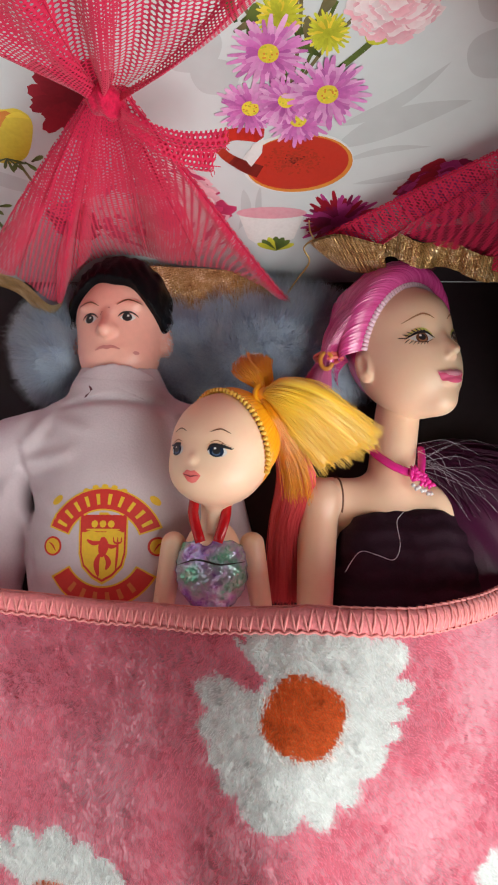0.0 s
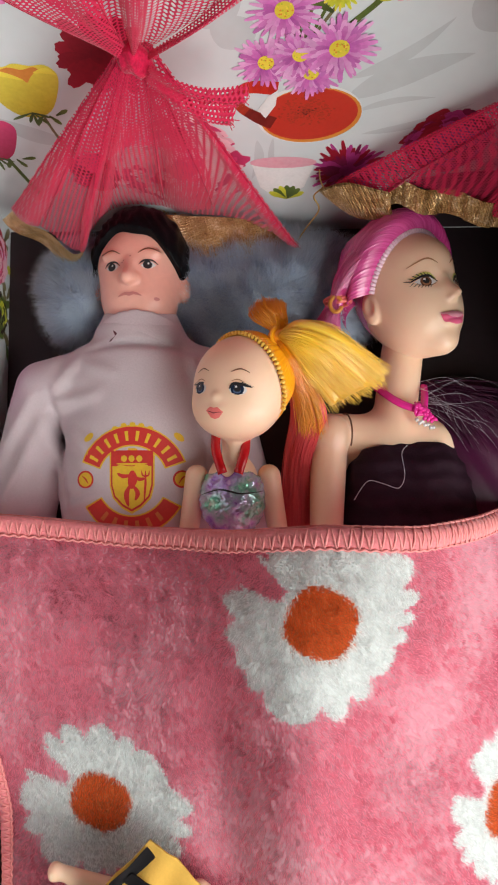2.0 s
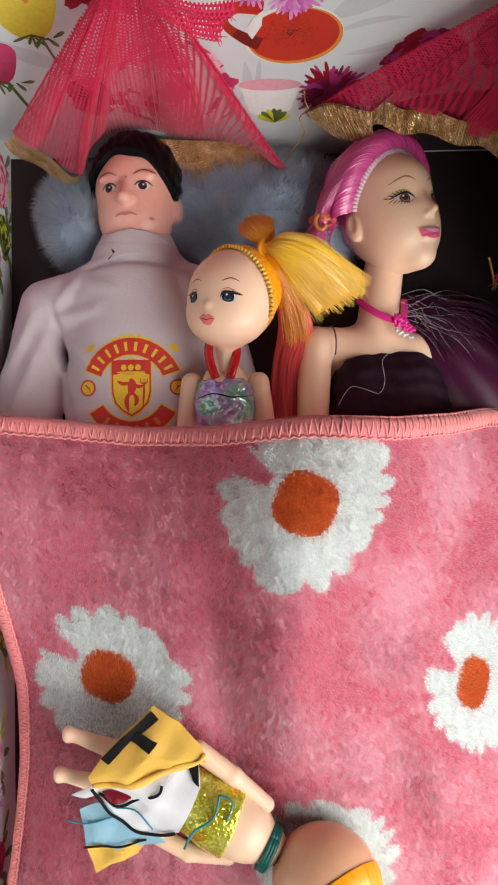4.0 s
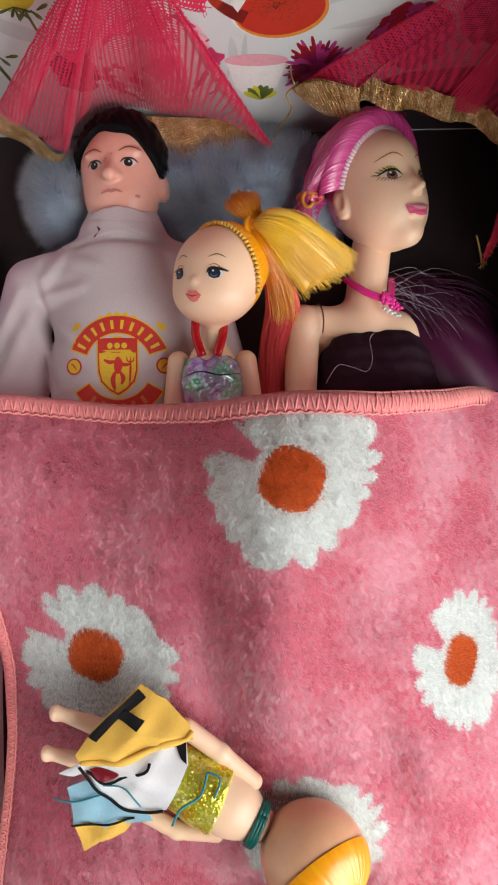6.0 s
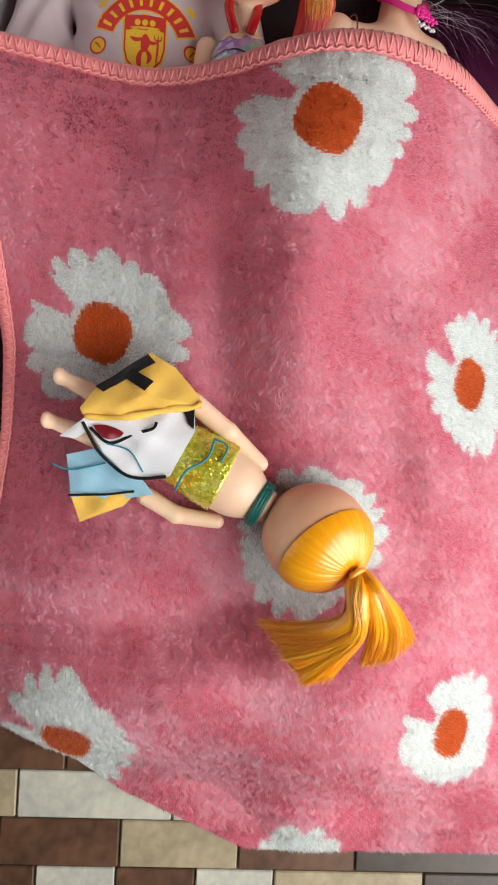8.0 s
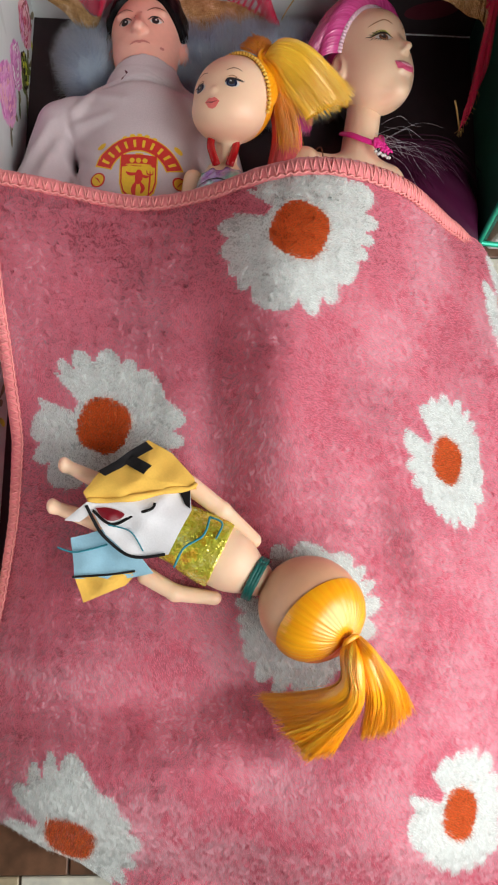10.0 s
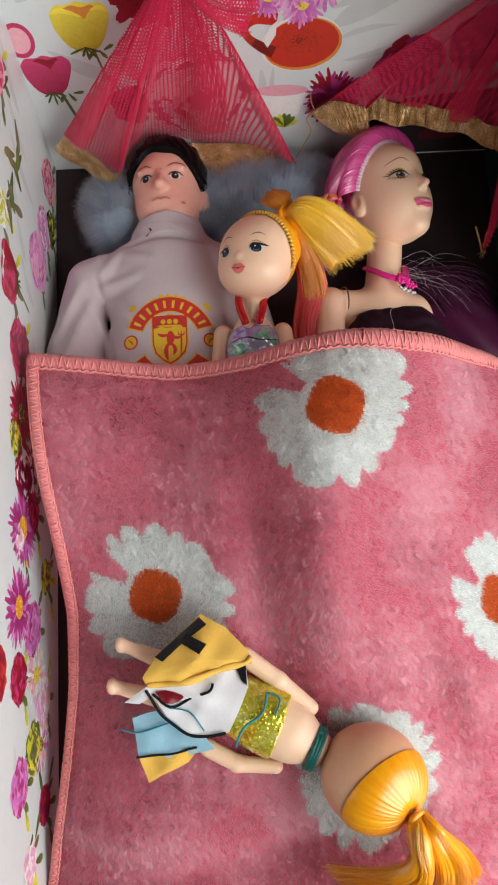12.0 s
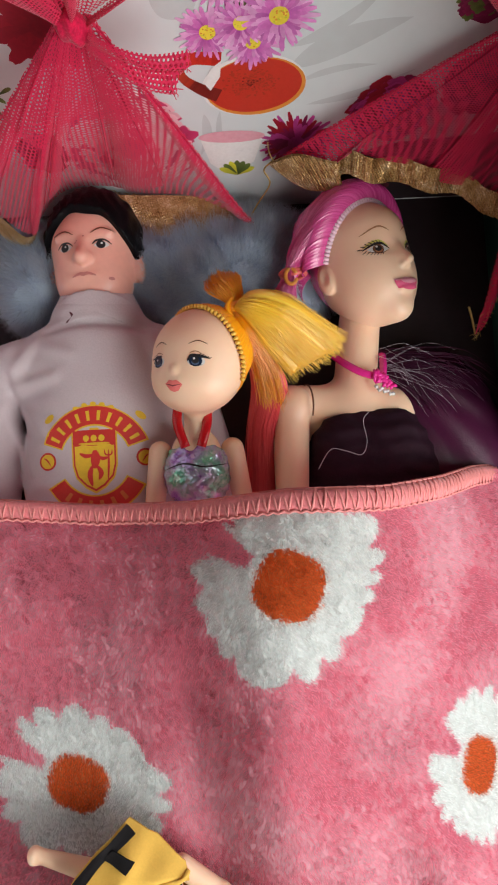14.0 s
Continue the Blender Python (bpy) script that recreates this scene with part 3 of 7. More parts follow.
def hairsheet(g, guides, bulge, key, rnd, around=72, along=22, ridge=0.3, ragged=0.12, strands=90, fine="", thin=0.7):
    """A smooth tail of combed hair: a swelling body laid between guide lines, ridged along the strands, with loose hairs."""
    lines = [curve(p, along + 1) for p in guides]
    n = len(lines)
    cross = [[lines[k][i] for k in range(n)] for i in range(along + 1)]

    def at(s, i):
        row = cross[i]
        x = s * (n - 1)
        k = min(int(x), n - 2)
        u = x - k
        a, b, c, d = row[max(k - 1, 0)], row[k], row[k + 1], row[min(k + 2, n - 1)]
        return 0.5 * ((2 * b) + (c - a) * u + (2 * a - 5 * b + 4 * c - d) * u * u + (3 * b - a - 3 * c + d) * u ** 3)

    def normal(s, i):
        d = at(s, min(i + 1, along)) - at(s, max(i - 1, 0))
        a = at(min(1, s + 0.05), i) - at(max(0, s - 0.05), i)
        m = d.cross(a)
        m = m.normalized() if m.length > 1e-7 else Vector((0, 0, 1))
        return m if m.z >= 0 else -m

    rough = [rnd.gauss(0, 1) for _ in range(around)]
    wave = [(rough[k] + rough[k - 1] + rough[(k + 1) % around]) / 2 + 1.2 * math.sin(k * 0.9 + rough[0]) for k in range(around)]
    cut = [0.45 * rnd.random() + 0.55 * (0.5 + 0.5 * math.sin(5.0 * math.cos(6.2832 * k / around) * (1 + 0.2 * rough[1]) + 3 * rough[0])) for k in range(around)]
    verts, uv = [], []
    wide = (lines[0][-1] - lines[-1][-1]).length + 2 * bulge
    for i in range(along + 1):
        t = i / along
        body = bulge * (0.45 + 0.55 * math.sin(math.pi * min(1, 0.12 + 0.5 * t))) * (1 - thin * t ** 3)
        for k in range(around):
            w = 2 * math.pi * k / around
            s = 0.5 + 0.5 * math.cos(w)
            q = i if t < 0.6 else i - (i - 0.6 * along) * ragged * cut[k]
            lo = int(q)
            p = at(s, lo).lerp(at(s, min(lo + 1, along)), q - lo)
            m = normal(s, lo)
            verts.append(p + m * (math.sin(w) * body + ridge * wave[k] * (0.3 + 0.7 * t) * (1 if math.sin(w) > 0 else 0.3)))
            uv.append((k / around * wide / 7.0, t * 1.4 + 0.3 * cut[0]))
    faces = [(i * around + k, i * around + (k + 1) % around, (i + 1) * around + (k + 1) % around, (i + 1) * around + k) for i in range(along) for k in range(around)]
    faces.append(tuple(along * around + k for k in range(around)))
    g.add(verts, faces, key, uv)
    for _ in range(strands):
        s = rnd.random()
        s2 = min(1, max(0, s + rnd.gauss(0, 0.05)))
        top = math.sqrt(max(0, 1 - (2 * s - 1) ** 2))
        n0 = rnd.randrange(0, along // 2)
        line = []
        over = rnd.uniform(0, 0.16)
        for i in range(n0, along + 1):
            t = i / along
            body = bulge * (0.45 + 0.55 * math.sin(math.pi * min(1, 0.12 + 0.5 * t))) * (1 - thin * t ** 3)
            ss = s + (s2 - s) * t
            line.append(at(ss, i) + normal(ss, i) * (top * body + 0.15 + 0.25 * rnd.random() * t))
        line.append(line[-1] + (line[-1] - line[-4]) * over * 3)
        tube(g, line, lambda t: 0.10 - 0.06 * t, fine or key, 3, close=False)


def combed(g, guides, n, bulge, key, rnd, segs=16, thick=0.12, ragged=0.25, spread=0.5, clump=0.25):
    """A tail of n fine strands laid between guide lines, in small locks with uneven ends."""
    rng = np.random.default_rng(rnd.randrange(10 ** 6))
    lines = np.array([[tuple(p) for p in curve(q, segs + 1)] for q in guides])
    many = len(guides)
    ends = rng.random(n) ** 2
    locks = max(3, n // 16)
    ls, ld, le = rng.random(locks), np.where(rng.random(locks) < 0.75, rng.uniform(0.9, 1.1, locks), rng.uniform(-0.8, 0.8, locks)), 1 - ragged * rng.random(locks) ** 1.5
    which = rng.integers(0, locks, n)
    s0 = np.clip(ls[which] + rng.normal(0, 0.09, n), 0, 1)
    d0 = ld[which] + rng.normal(0, 0.06, n)
    t = np.linspace(0, 1, segs + 1)
    s1 = s0[:, None] + (ls[which] - s0)[:, None] * clump * t[None, :] ** 1.5
    d1 = d0[:, None] + (ld[which] - d0)[:, None] * clump * t[None, :] ** 1.5
    run = np.outer(le[which] * (1 - 0.3 * ragged * ends), t) * segs
    lo = np.minimum(run.astype(int), segs - 1)
    f = (run - lo)[..., None]
    x = s1 * (many - 1)
    k = np.clip(x.astype(int), 0, many - 2)
    u = (x - k)[..., None]
    here = lambda j: (lines[k, j] * (1 - u) + lines[k + 1, j] * u)  # noqa: E731
    p = here(lo) * (1 - f) + here(lo + 1) * f
    way = np.gradient(lines.mean(0), axis=0)
    nrm = np.cross(way, lines[-1] - lines[0] + 1e-6)
    nrm /= np.linalg.norm(nrm, axis=1)[:, None] + 1e-9
    nrm *= np.where(nrm[-1:, 2:] < 0, -1.0, 1.0)
    nrm[0] = nrm[1]
    body = bulge * (0.45 + 0.55 * np.sin(math.pi * np.minimum(1, 0.12 + 0.5 * t))) * (1 - 0.7 * t ** 3) + 0.1
    p = p + nrm[lo] * (body[None, :] * d1 * np.sqrt(np.clip(1 - (2 * s1 - 1) ** 2, 0.02, 1)))[..., None]
    p = p + rng.normal(0, spread, (n, 1, 3)) * (t ** 1.6)[None, :, None]
    step = np.gradient(p, axis=1)
    side = np.cross(step, nrm[lo])
    side /= np.linalg.norm(side, axis=2)[..., None] + 1e-9
    rad = (thick * (1 - 0.55 * t))[None, :, None]
    ring = np.stack([p + rad * (math.cos(w) * side + math.sin(w) * nrm[lo]) for w in (0.5, 2.6, 4.7)], 2).reshape(-1, 3)
    at = (np.arange(n)[:, None, None] * (segs + 1) + np.arange(segs)[None, :, None]) * 3
    c = np.arange(3)[None, None, :]
    faces = np.stack([at + c, at + (c + 1) % 3, at + 3 + (c + 1) % 3, at + 3 + c], -1).reshape(-1, 4)
    tone = rng.random(n) * 40
    uv = np.stack([np.repeat(tone, (segs + 1) * 3) + np.tile(np.arange(3) * 0.02, n * (segs + 1)), np.tile(np.repeat(t, 3), n)], 1)
    g.add(ring.tolist(), faces.tolist(), key, [tuple(q) for q in uv.tolist()])


def comb_cap(g, rnd, key, center, radii, pole, start, n, segs, lift, ridge):
    """Hair combed flat over a head, from the hairline to the tie, as one ridged shell."""
    pole = Vector(pole).normalized()
    rough = [rnd.gauss(0, 1) for _ in range(n + 1)]
    wave = [(rough[k] + rough[max(k - 1, 0)] + rough[min(k + 1, n)]) / 3 + 0.5 * math.sin(k * 1.3) for k in range(n + 1)]
    verts, uv = [], []
    for i in range(segs + 1):
        t = i / segs
        for k in range(n + 1):
            d = Vector(start(k / n)).lerp(pole, t * 0.98)
            d.normalize()
            h = 0.15 + lift(t) + ridge * wave[k] * (0.5 + 0.5 * math.sin(math.pi * t))
            m = Vector((d.x / radii[0], d.y / radii[1], d.z / radii[2])).normalized()
            verts.append(Vector((center[0] + d.x * radii[0], center[1] + d.y * radii[1], center[2] + d.z * radii[2])) + m * h)
            uv.append((k / n * 6.0, 0.3 + t * 1.2))
    w = n + 1
    g.add(verts, [(i * w + k, (i + 1) * w + k, (i + 1) * w + k + 1, i * w + k + 1) for i in range(segs) for k in range(n)], key, uv)
    return verts


def blades(name, root, way, length, width, normal, keys, parent, label, r, tilt=0.35):
    """Fibres as slim blades from root along way; they are shaded with the surface they grow on."""
    n = len(root)
    side = np.cross(way, normal + r.normal(0, 0.10, (n, 3)))
    side /= np.linalg.norm(side, axis=1)[:, None] + 1e-9
    side *= np.where(np.einsum("ij,ij->i", np.cross(side, way), normal) < 0, -1.0, 1.0)[:, None]
    length = np.asarray(length)[:, None]
    v = np.stack([root - side * width / 2, root + side * width / 2, root + way * length], 1).reshape(-1, 3) * 0.001
    me = bpy.data.meshes.new(name)
    me.vertices.add(3 * n)
    me.loops.add(3 * n)
    me.polygons.add(n)
    me.vertices.foreach_set("co", v.ravel())
    me.loops.foreach_set("vertex_index", np.arange(3 * n, dtype=np.int32))
    me.polygons.foreach_set("loop_start", np.arange(0, 3 * n, 3, dtype=np.int32))
    names = list(dict.fromkeys(keys))
    for key in names:
        me.materials.append(M[key])
    spot = {key: i for i, key in enumerate(names)}
    me.polygons.foreach_set("material_index", np.array([spot[key] for key in keys], dtype=np.int32))
    me.polygons.foreach_set("use_smooth", np.ones(n, dtype=bool))
    layer = me.uv_layers.new(name="UVMap")
    layer.data.foreach_set("uv", np.tile(np.array([0, 0, 1, 0, 0.5, 1], dtype=np.float32), n))
    me.update(calc_edges=True)
    mixed = normal + tilt * way
    mixed /= np.linalg.norm(mixed, axis=1)[:, None]
    me.normals_split_custom_set_from_vertices(np.repeat(mixed, 3, axis=0).tolist())
    ob = new(name, me)
    ob.parent = parent
    return tagged(ob, label, kind="stuff")


# ---- room ----
def slab(name, lo, hi, key, label, category):
    g = Geo()
    box(g, lo, hi, key, 0)
    return tagged(g.make(name, smooth=False, scale=1.0), label, category, kind="structure")


slab("floor", (ROOM_W, ROOM_S, GROUND - 0.05), (ROOM_E, ROOM_N, GROUND), "ground", "dark brown floor sheet under the doll bed", "floor")
slab("ceiling", (ROOM_W, ROOM_S, ROOM_H), (ROOM_E, ROOM_N, ROOM_H + 0.1), "ceiling", "plain white painted ceiling", "ceiling")
slab("wall_north", (ROOM_W, ROOM_N, GROUND), (ROOM_E, ROOM_N + 0.12, ROOM_H), "plaster", "plain cream plastered room wall", "wall")
slab("wall_south", (ROOM_W, ROOM_S - 0.12, GROUND), (ROOM_E, ROOM_S, ROOM_H), "plaster", "plain cream plastered room wall", "wall")
slab("wall_west", (ROOM_W - 0.12, ROOM_S - 0.12, GROUND), (ROOM_W, ROOM_N + 0.12, ROOM_H), "plaster", "plain cream plastered room wall", "wall")
g = Geo()
for y0, y1, z0, z1 in ((ROOM_S - 0.12, WIN_Y0, GROUND, ROOM_H), (WIN_Y1, ROOM_N + 0.12, GROUND, ROOM_H), (WIN_Y0, WIN_Y1, GROUND, WIN_Z0), (WIN_Y0, WIN_Y1, WIN_Z1, ROOM_H)):
    box(g, (ROOM_E, y0, z0), (ROOM_E + 0.12, y1, z1), "plaster", 0)
tagged(g.make("wall_east", smooth=False, scale=1.0), "plain cream plastered wall with a window opening", "wall", kind="structure")

# ---- the doll bed: a papered box ----
BACK0, LEAN_BACK = 99.5, 0.2405


def on_back(x, z, off=0.0):
    """A place on the papered back board."""
    return (x, BACK0 + LEAN_BACK * z - off, z)


def on_left(y, z, off=0.0):
    return (-95.5 + off, y, z)


bed = thing("box_bed", "floral paper covered cardboard box used as a doll bed", "box", (0, 0, -20))


def board(name, pts, thick, key, edge, label):
    """A flat board from an outline of places, thickened away from its face."""
    P = [Vector(p) for p in pts]
    n = Vector(thick)
    k = len(P)
    g = Geo()
    g.add(P, [tuple(range(k))], key)
    g.add([p + n for p in P], [tuple(range(k - 1, -1, -1))], edge)
    both = P + [p + n for p in P]
    g.add(both, [(i, k + i, k + (i + 1) % k, (i + 1) % k) for i in range(k)], edge)
    ob = g.make(name, label=label, smooth=False)
    bm = bmesh.new()
    bm.from_mesh(ob.data)
    bmesh.ops.remove_doubles(bm, verts=bm.verts, dist=1e-6)
    bmesh.ops.recalc_face_normals(bm, faces=bm.faces)
    bm.to_mesh(ob.data)
    bm.free()
    ob.parent = bed
    ob.matrix_parent_inverse = Matrix.Translation((0, 0, 0.02))
    return ob


back_panel = board("back_panel", [on_back(-98, 0), on_back(108, 0), on_back(108, 175), on_back(-98, 175)], (0, 4, 0), "paper", "card", "white glossy paper printed with flowers and cups")
left_panel = board("left_panel", [on_left(-212, -18), on_left(99, -18), on_left(133, 140), on_left(-212, 140)], (-4, 0, 0), "paper", "card", "white glossy paper printed with flowers")
base_panel = board("base_panel", [(-99, -212, 0), (88, -212, 0), (88, -18, 0), (104, -18, 0), (104, 103, 0), (-99, 103, 0)], (0, 0, -19.9), "black_card", "card", "black card box bottom")
right_panel = board("right_panel", [(101, 0, 0.5), (101, 99, 0.5), (101, 133, 140), (101, 32, 140)], (3, 0, 0), "green_card", "green_card", "dark green card side")
g = Geo()
tube(g, curve([(101, -0.5, 0.5), (101, 11, 48), (101, 32, 140)], 20), 1.3, "green_foil", 6)
tube(g, curve([(101, -0.5, 0.5), (109, -1, 0), (130, -2, -2)], 12), 1.3, "green_foil", 6)
g.make("foil_edge", right_panel, "bright green foil edge")


# ---- printed motifs ----
def flat(g, surf, outline, key, off, grad=None):
    """A printed shape; grad = (x, y, reach) runs its tone from root to rim."""
    off = 0.02 + 0.25 * off
    area = sum(outline[i][0] * outline[i - 1][1] - outline[i - 1][0] * outline[i][1] for i in range(len(outline)))
    if (area > 0) != (surf is on_left):
        outline = outline[::-1]
    c = (sum(p[0] for p in outline) / len(outline), sum(p[1] for p in outline) / len(outline))
    n = len(outline)
    tone = [(0.5, min(1.0, math.hypot(p[0] - grad[0], p[1] - grad[1]) / grad[2]) if grad else 0.6) for p in [c] + outline]
    g.add([surf(c[0], c[1], off)] + [surf(a, b, off) for a, b in outline], [(0, 1 + k, 1 + (k + 1) % n) for k in range(n)], key, tone)


def petal(cx, cy, w, r0, r1, half, notch=0.0):
    """One petal: a rounded lobe that points along the angle w."""
    out = []
    for t, s in ((0, 0.3), (0.35, 0.7), (0.62, 1.0), (0.84, 0.8), (0.96, 0.4), (1.0 - notch, 0.0), (0.96, -0.4), (0.84, -0.8), (0.62, -1.0), (0.35, -0.7), (0, -0.3)):
        r, q = r0 + (r1 - r0) * t, half * s
        out.append((cx + r * math.cos(w) - q * math.sin(w), cy + r * math.sin(w) + q * math.cos(w)))
    return out


def daisy(g, surf, x, y, r, keys, eye, rnd, petals=18, off=0.3, eye_r=0.27, squash=1.0):
    """A printed flower: three rings of slim petals with a darker root, and a stippled eye."""
    petals = int(petals * 1.3)
    for layer in range(3):
        for k in range(petals):
            w = 2 * math.pi * (k + 0.37 * layer + rnd.uniform(-0.3, 0.3)) / petals
            rr = r * rnd.uniform(0.82, 1.06) * (1 - 0.2 * layer)
            half = r * rnd.uniform(1.3, 2.0) / petals
            pts = petal(0, 0, w, r * 0.10, rr, half, 0.06)
            flat(g, surf, [(x + a, y + b * squash) for a, b in pts], rnd.choice(keys), off + 0.07 * layer + 0.002 * k, (x, y, r * 1.05))
    flat(g, surf, oval(x, y, r * 0.2, r * 0.2 * squash), keys[0], off + 0.25, (x, y, r))
    if eye:
        flat(g, surf, [(x + a, y + b * squash) for a, b in oval(0, 0, r * eye_r, r * eye_r)], eye, off + 0.27)
        for k in range(26):
            w, d = rnd.uniform(0, 6.28), math.sqrt(rnd.random()) * r * eye_r * 0.95
            flat(g, surf, oval(x + d * math.cos(w), y + d * math.sin(w) * squash, r * 0.028, r * 0.028, n=6), rnd.choice(["orange_print", "yellow", "lime"]) if eye == "yellow" else "yellow", off + 0.29 + 0.001 * k)


def ruffle(g, surf, x, y, r, keys, rnd, n=34, off=0.3):
    """A full flower of many ragged petals."""
    n *= 3
    flat(g, surf, [(x + r * 0.86 * (1 + 0.08 * math.sin(7 * w)) * math.cos(w), y + r * 0.86 * (1 + 0.08 * math.cos(5 * w)) * math.sin(w)) for w in (2 * math.pi * i / 40 for i in range(40))], keys[0], off - 0.03)
    for k in range(n):
        w, d = rnd.uniform(0, 2 * math.pi), r * math.sqrt(1 - k / n) * 0.8
        cx, cy = x + d * math.cos(w), y + d * math.sin(w)
        rr = r * rnd.uniform(0.13, 0.24)
        blob = [(cx + rr * (1 + 0.25 * math.sin(5 * q + w)) * math.cos(q), cy + rr * 0.8 * (1 + 0.25 * math.cos(4 * q)) * math.sin(q)) for q in (2 * math.pi * i / 14 for i in range(14))]
        flat(g, surf, blob, rnd.choice(keys), off + 0.004 * k, (cx - 0.5 * rr * math.cos(w), cy - 0.5 * rr * math.sin(w), rr * 1.5))


def rose(g, surf, x, y, r, keys, rnd, off=0.3):
    """A printed rosebud: overlapping cupped petals with shaded edges."""
    cups = [((-1.0, 0.5), (-0.75, 0.8), (-0.3, 0.82), (0, 0.92), (0.4, 0.84), (0.8, 0.86), (1.05, 0.55), (0.92, 0.0), (0.55, -0.68), (0, -0.92), (-0.55, -0.7), (-0.9, -0.1)),
            ((-0.55, 0.66), (-0.2, 0.8), (0.15, 0.72), (0.5, 0.8), (0.62, 0.6), (0.3, 0.35), (0, 0.3), (-0.35, 0.4)),
            ((1.05, 0.55), (0.8, 0.72), (0.45, 0.6), (0.2, 0.3), (0.0, -0.2), (0.0, -0.85), (0.5, -0.7), (0.9, -0.05)),
            ((-1.0, 0.5), (-0.7, 0.66), (-0.3, 0.58), (0.12, 0.36), (0.34, 0.0), (0.3, -0.5), (0.05, -0.9), (-0.5, -0.72), (-0.9, -0.1)),
            ((-1.0, 0.5), (-0.7, 0.72), (-0.25, 0.62), (0.12, 0.38), (-0.3, 0.48), (-0.7, 0.56)),
            ((1.05, 0.55), (0.8, 0.78), (0.42, 0.62), (0.72, 0.6))]
    tone = [keys[0], keys[1], keys[0], keys[0], keys[2], keys[2]]
    reach = [(0, -1.0, 2.0), (0, 1.6, 1.9), (0.1, -0.9, 1.7), (-0.1, -1.1, 1.9), (-0.3, 0.0, 0.8), (0.6, 0.1, 0.8)]
    for i, c in enumerate(cups):
        line = curve([(x + a * r, y + b * r, 0) for a, b in c + c[:1]], 4 * len(c) + 1)[:-1]
        flat(g, surf, [(p.x, p.y) for p in line], tone[i], off + 0.05 * i, (x + reach[i][0] * r, y + reach[i][1] * r, reach[i][2] * r))
    for k in range(5):
        w = radians(200 + 35 * k) + rnd.uniform(-0.2, 0.2)
        flat(g, surf, petal(x, y - 0.72 * r, w, 0, r * rnd.uniform(0.4, 0.7), r * 0.05), "leaf", off + 0.4 + 0.01 * k, (x, y - 0.7 * r, r))


def stem(g, surf, pts, width, key, off):
    line = curve([(a, b, 0) for a, b in pts], 10)
    for i in range(9):
        a, b = line[i], line[i + 1]
        d = (b - a).normalized() * width / 2
        flat(g, surf, [(a.x - d.y, a.y + d.x), (b.x - d.y, b.y + d.x), (b.x + d.y, b.y - d.x), (a.x + d.y, a.y - d.x)], key, off)


def leafs(g, surf, x, y, r, w, key, off):
    flat(g, surf, petal(x, y, w, 0, r, r * 0.17), key, off, (x, y, r))


rnd = random.Random(7)


def motif(name, surf, build):
    g = Geo()
    build(g)
    ob = g.make(name, back_panel if surf is on_back else left_panel, smooth=False)
    return ob


def grey_leaf(g, surf, x0, y0, x1, y1, half, off, bend=0.0):
    """A pale grey printed leaf, pointed at both ends."""
    dx, dy = x1 - x0, y1 - y0
    n = math.hypot(dx, dy)
    up, low = [], []
    for i in range(15):
        t = i / 14
        q, c = half * math.sin(math.pi * t ** 0.8) ** 0.9, bend * math.sin(math.pi * t)
        for side, out in ((1, up), (-1, low)):
            out.append((x0 + dx * t - dy / n * (c + side * q), y0 + dy * t + dx / n * (c + side * q)))
    flat(g, surf, up + low[-2:0:-1], "paper_grey", off)


def swoosh(g):
    for k, (x0, y0, x1, y1, half, bend) in enumerate(((24, 69, 49, 88, 2.0, -2.5), (24, 62, 57, 77, 4.2, 1.5), (27, 57, 50, 62, 1.2, 1.5), (30, 48, 62, 60, 1.4, -2), (-2, 46, -4, 28, 1.6, 1.5), (3, 47, 4, 26, 1.0, -1), (-20, 60, -42, 84, 3.5, 2), (-88, 84, -62, 96, 3.5, 2), (-60, 45, -84, 58, 3.0, 1.5), (-90, 76, -70, 84, 2.0, 1))):
        grey_leaf(g, on_back, x0, y0, x1, y1, half, 0.06 + 0.01 * k, bend)
    for k, (x, y, r) in enumerate(((60, 90, 8), (58, 104, 7.5), (70, 98, 7), (-14, 92, 8), (-8, 84, 6))):
        flat(g, on_back, [(x + r * (1 + 0.06 * math.sin(3 * w)) * math.cos(w), y + r * (0.9 + 0.06 * math.cos(2 * w)) * math.sin(w)) for w in (2 * math.pi * i / 40 for i in range(40))], "paper_grey", 0.17 + 0.01 * k)


motif("printed_leaves", on_back, swoosh)


def bouquet(g):
    for a, b in ((4, 104), (12, 108), (20, 103), (-2, 104), (25, 100)):
        stem(g, on_back, [(10, 78), ((a + 10) / 2 + 1, 92), (a, b)], 0.9, rnd.choice(["stem", "leaf"]), 0.25)
    for k in range(12):
        leafs(g, on_back, rnd.uniform(-4, 22), rnd.uniform(88, 106), rnd.uniform(5, 9), rnd.uniform(0.3, 2.8), rnd.choice(["leaf", "stem"]), 0.27 + 0.004 * k)
    stem(g, on_back, [(22, 86), (28, 92), (33, 98)], 1.6, "leaf", 0.3)
    flat(g, on_back, oval(31, 96, 4.2, 3.2, 40), "lime", 0.33)
    daisy(g, on_back, 7.5, 99.5, 6.4, ["lime", "lime", "yellow"], None, rnd, 20, 0.36)
    daisy(g, on_back, 18.6, 95.5, 6.0, ["lime", "lime", "yellow"], None, rnd, 20, 0.36)
    for i, (x, y, r) in enumerate(((5.0, 90.5, 10.5), (0.5, 75.0, 9.5), (13, 71.5, 9.5), (9.7, 77.5, 9.0), (20, 79.4, 11.5))):
        daisy(g, on_back, x, y, r, ["lilac", "lilac", "lilac_pale", "lilac_pale", "lilac_dark"], "yellow", rnd, 20, 0.65 + 0.32 * i, 0.24)


motif("printed_bouquet", on_back, bouquet)


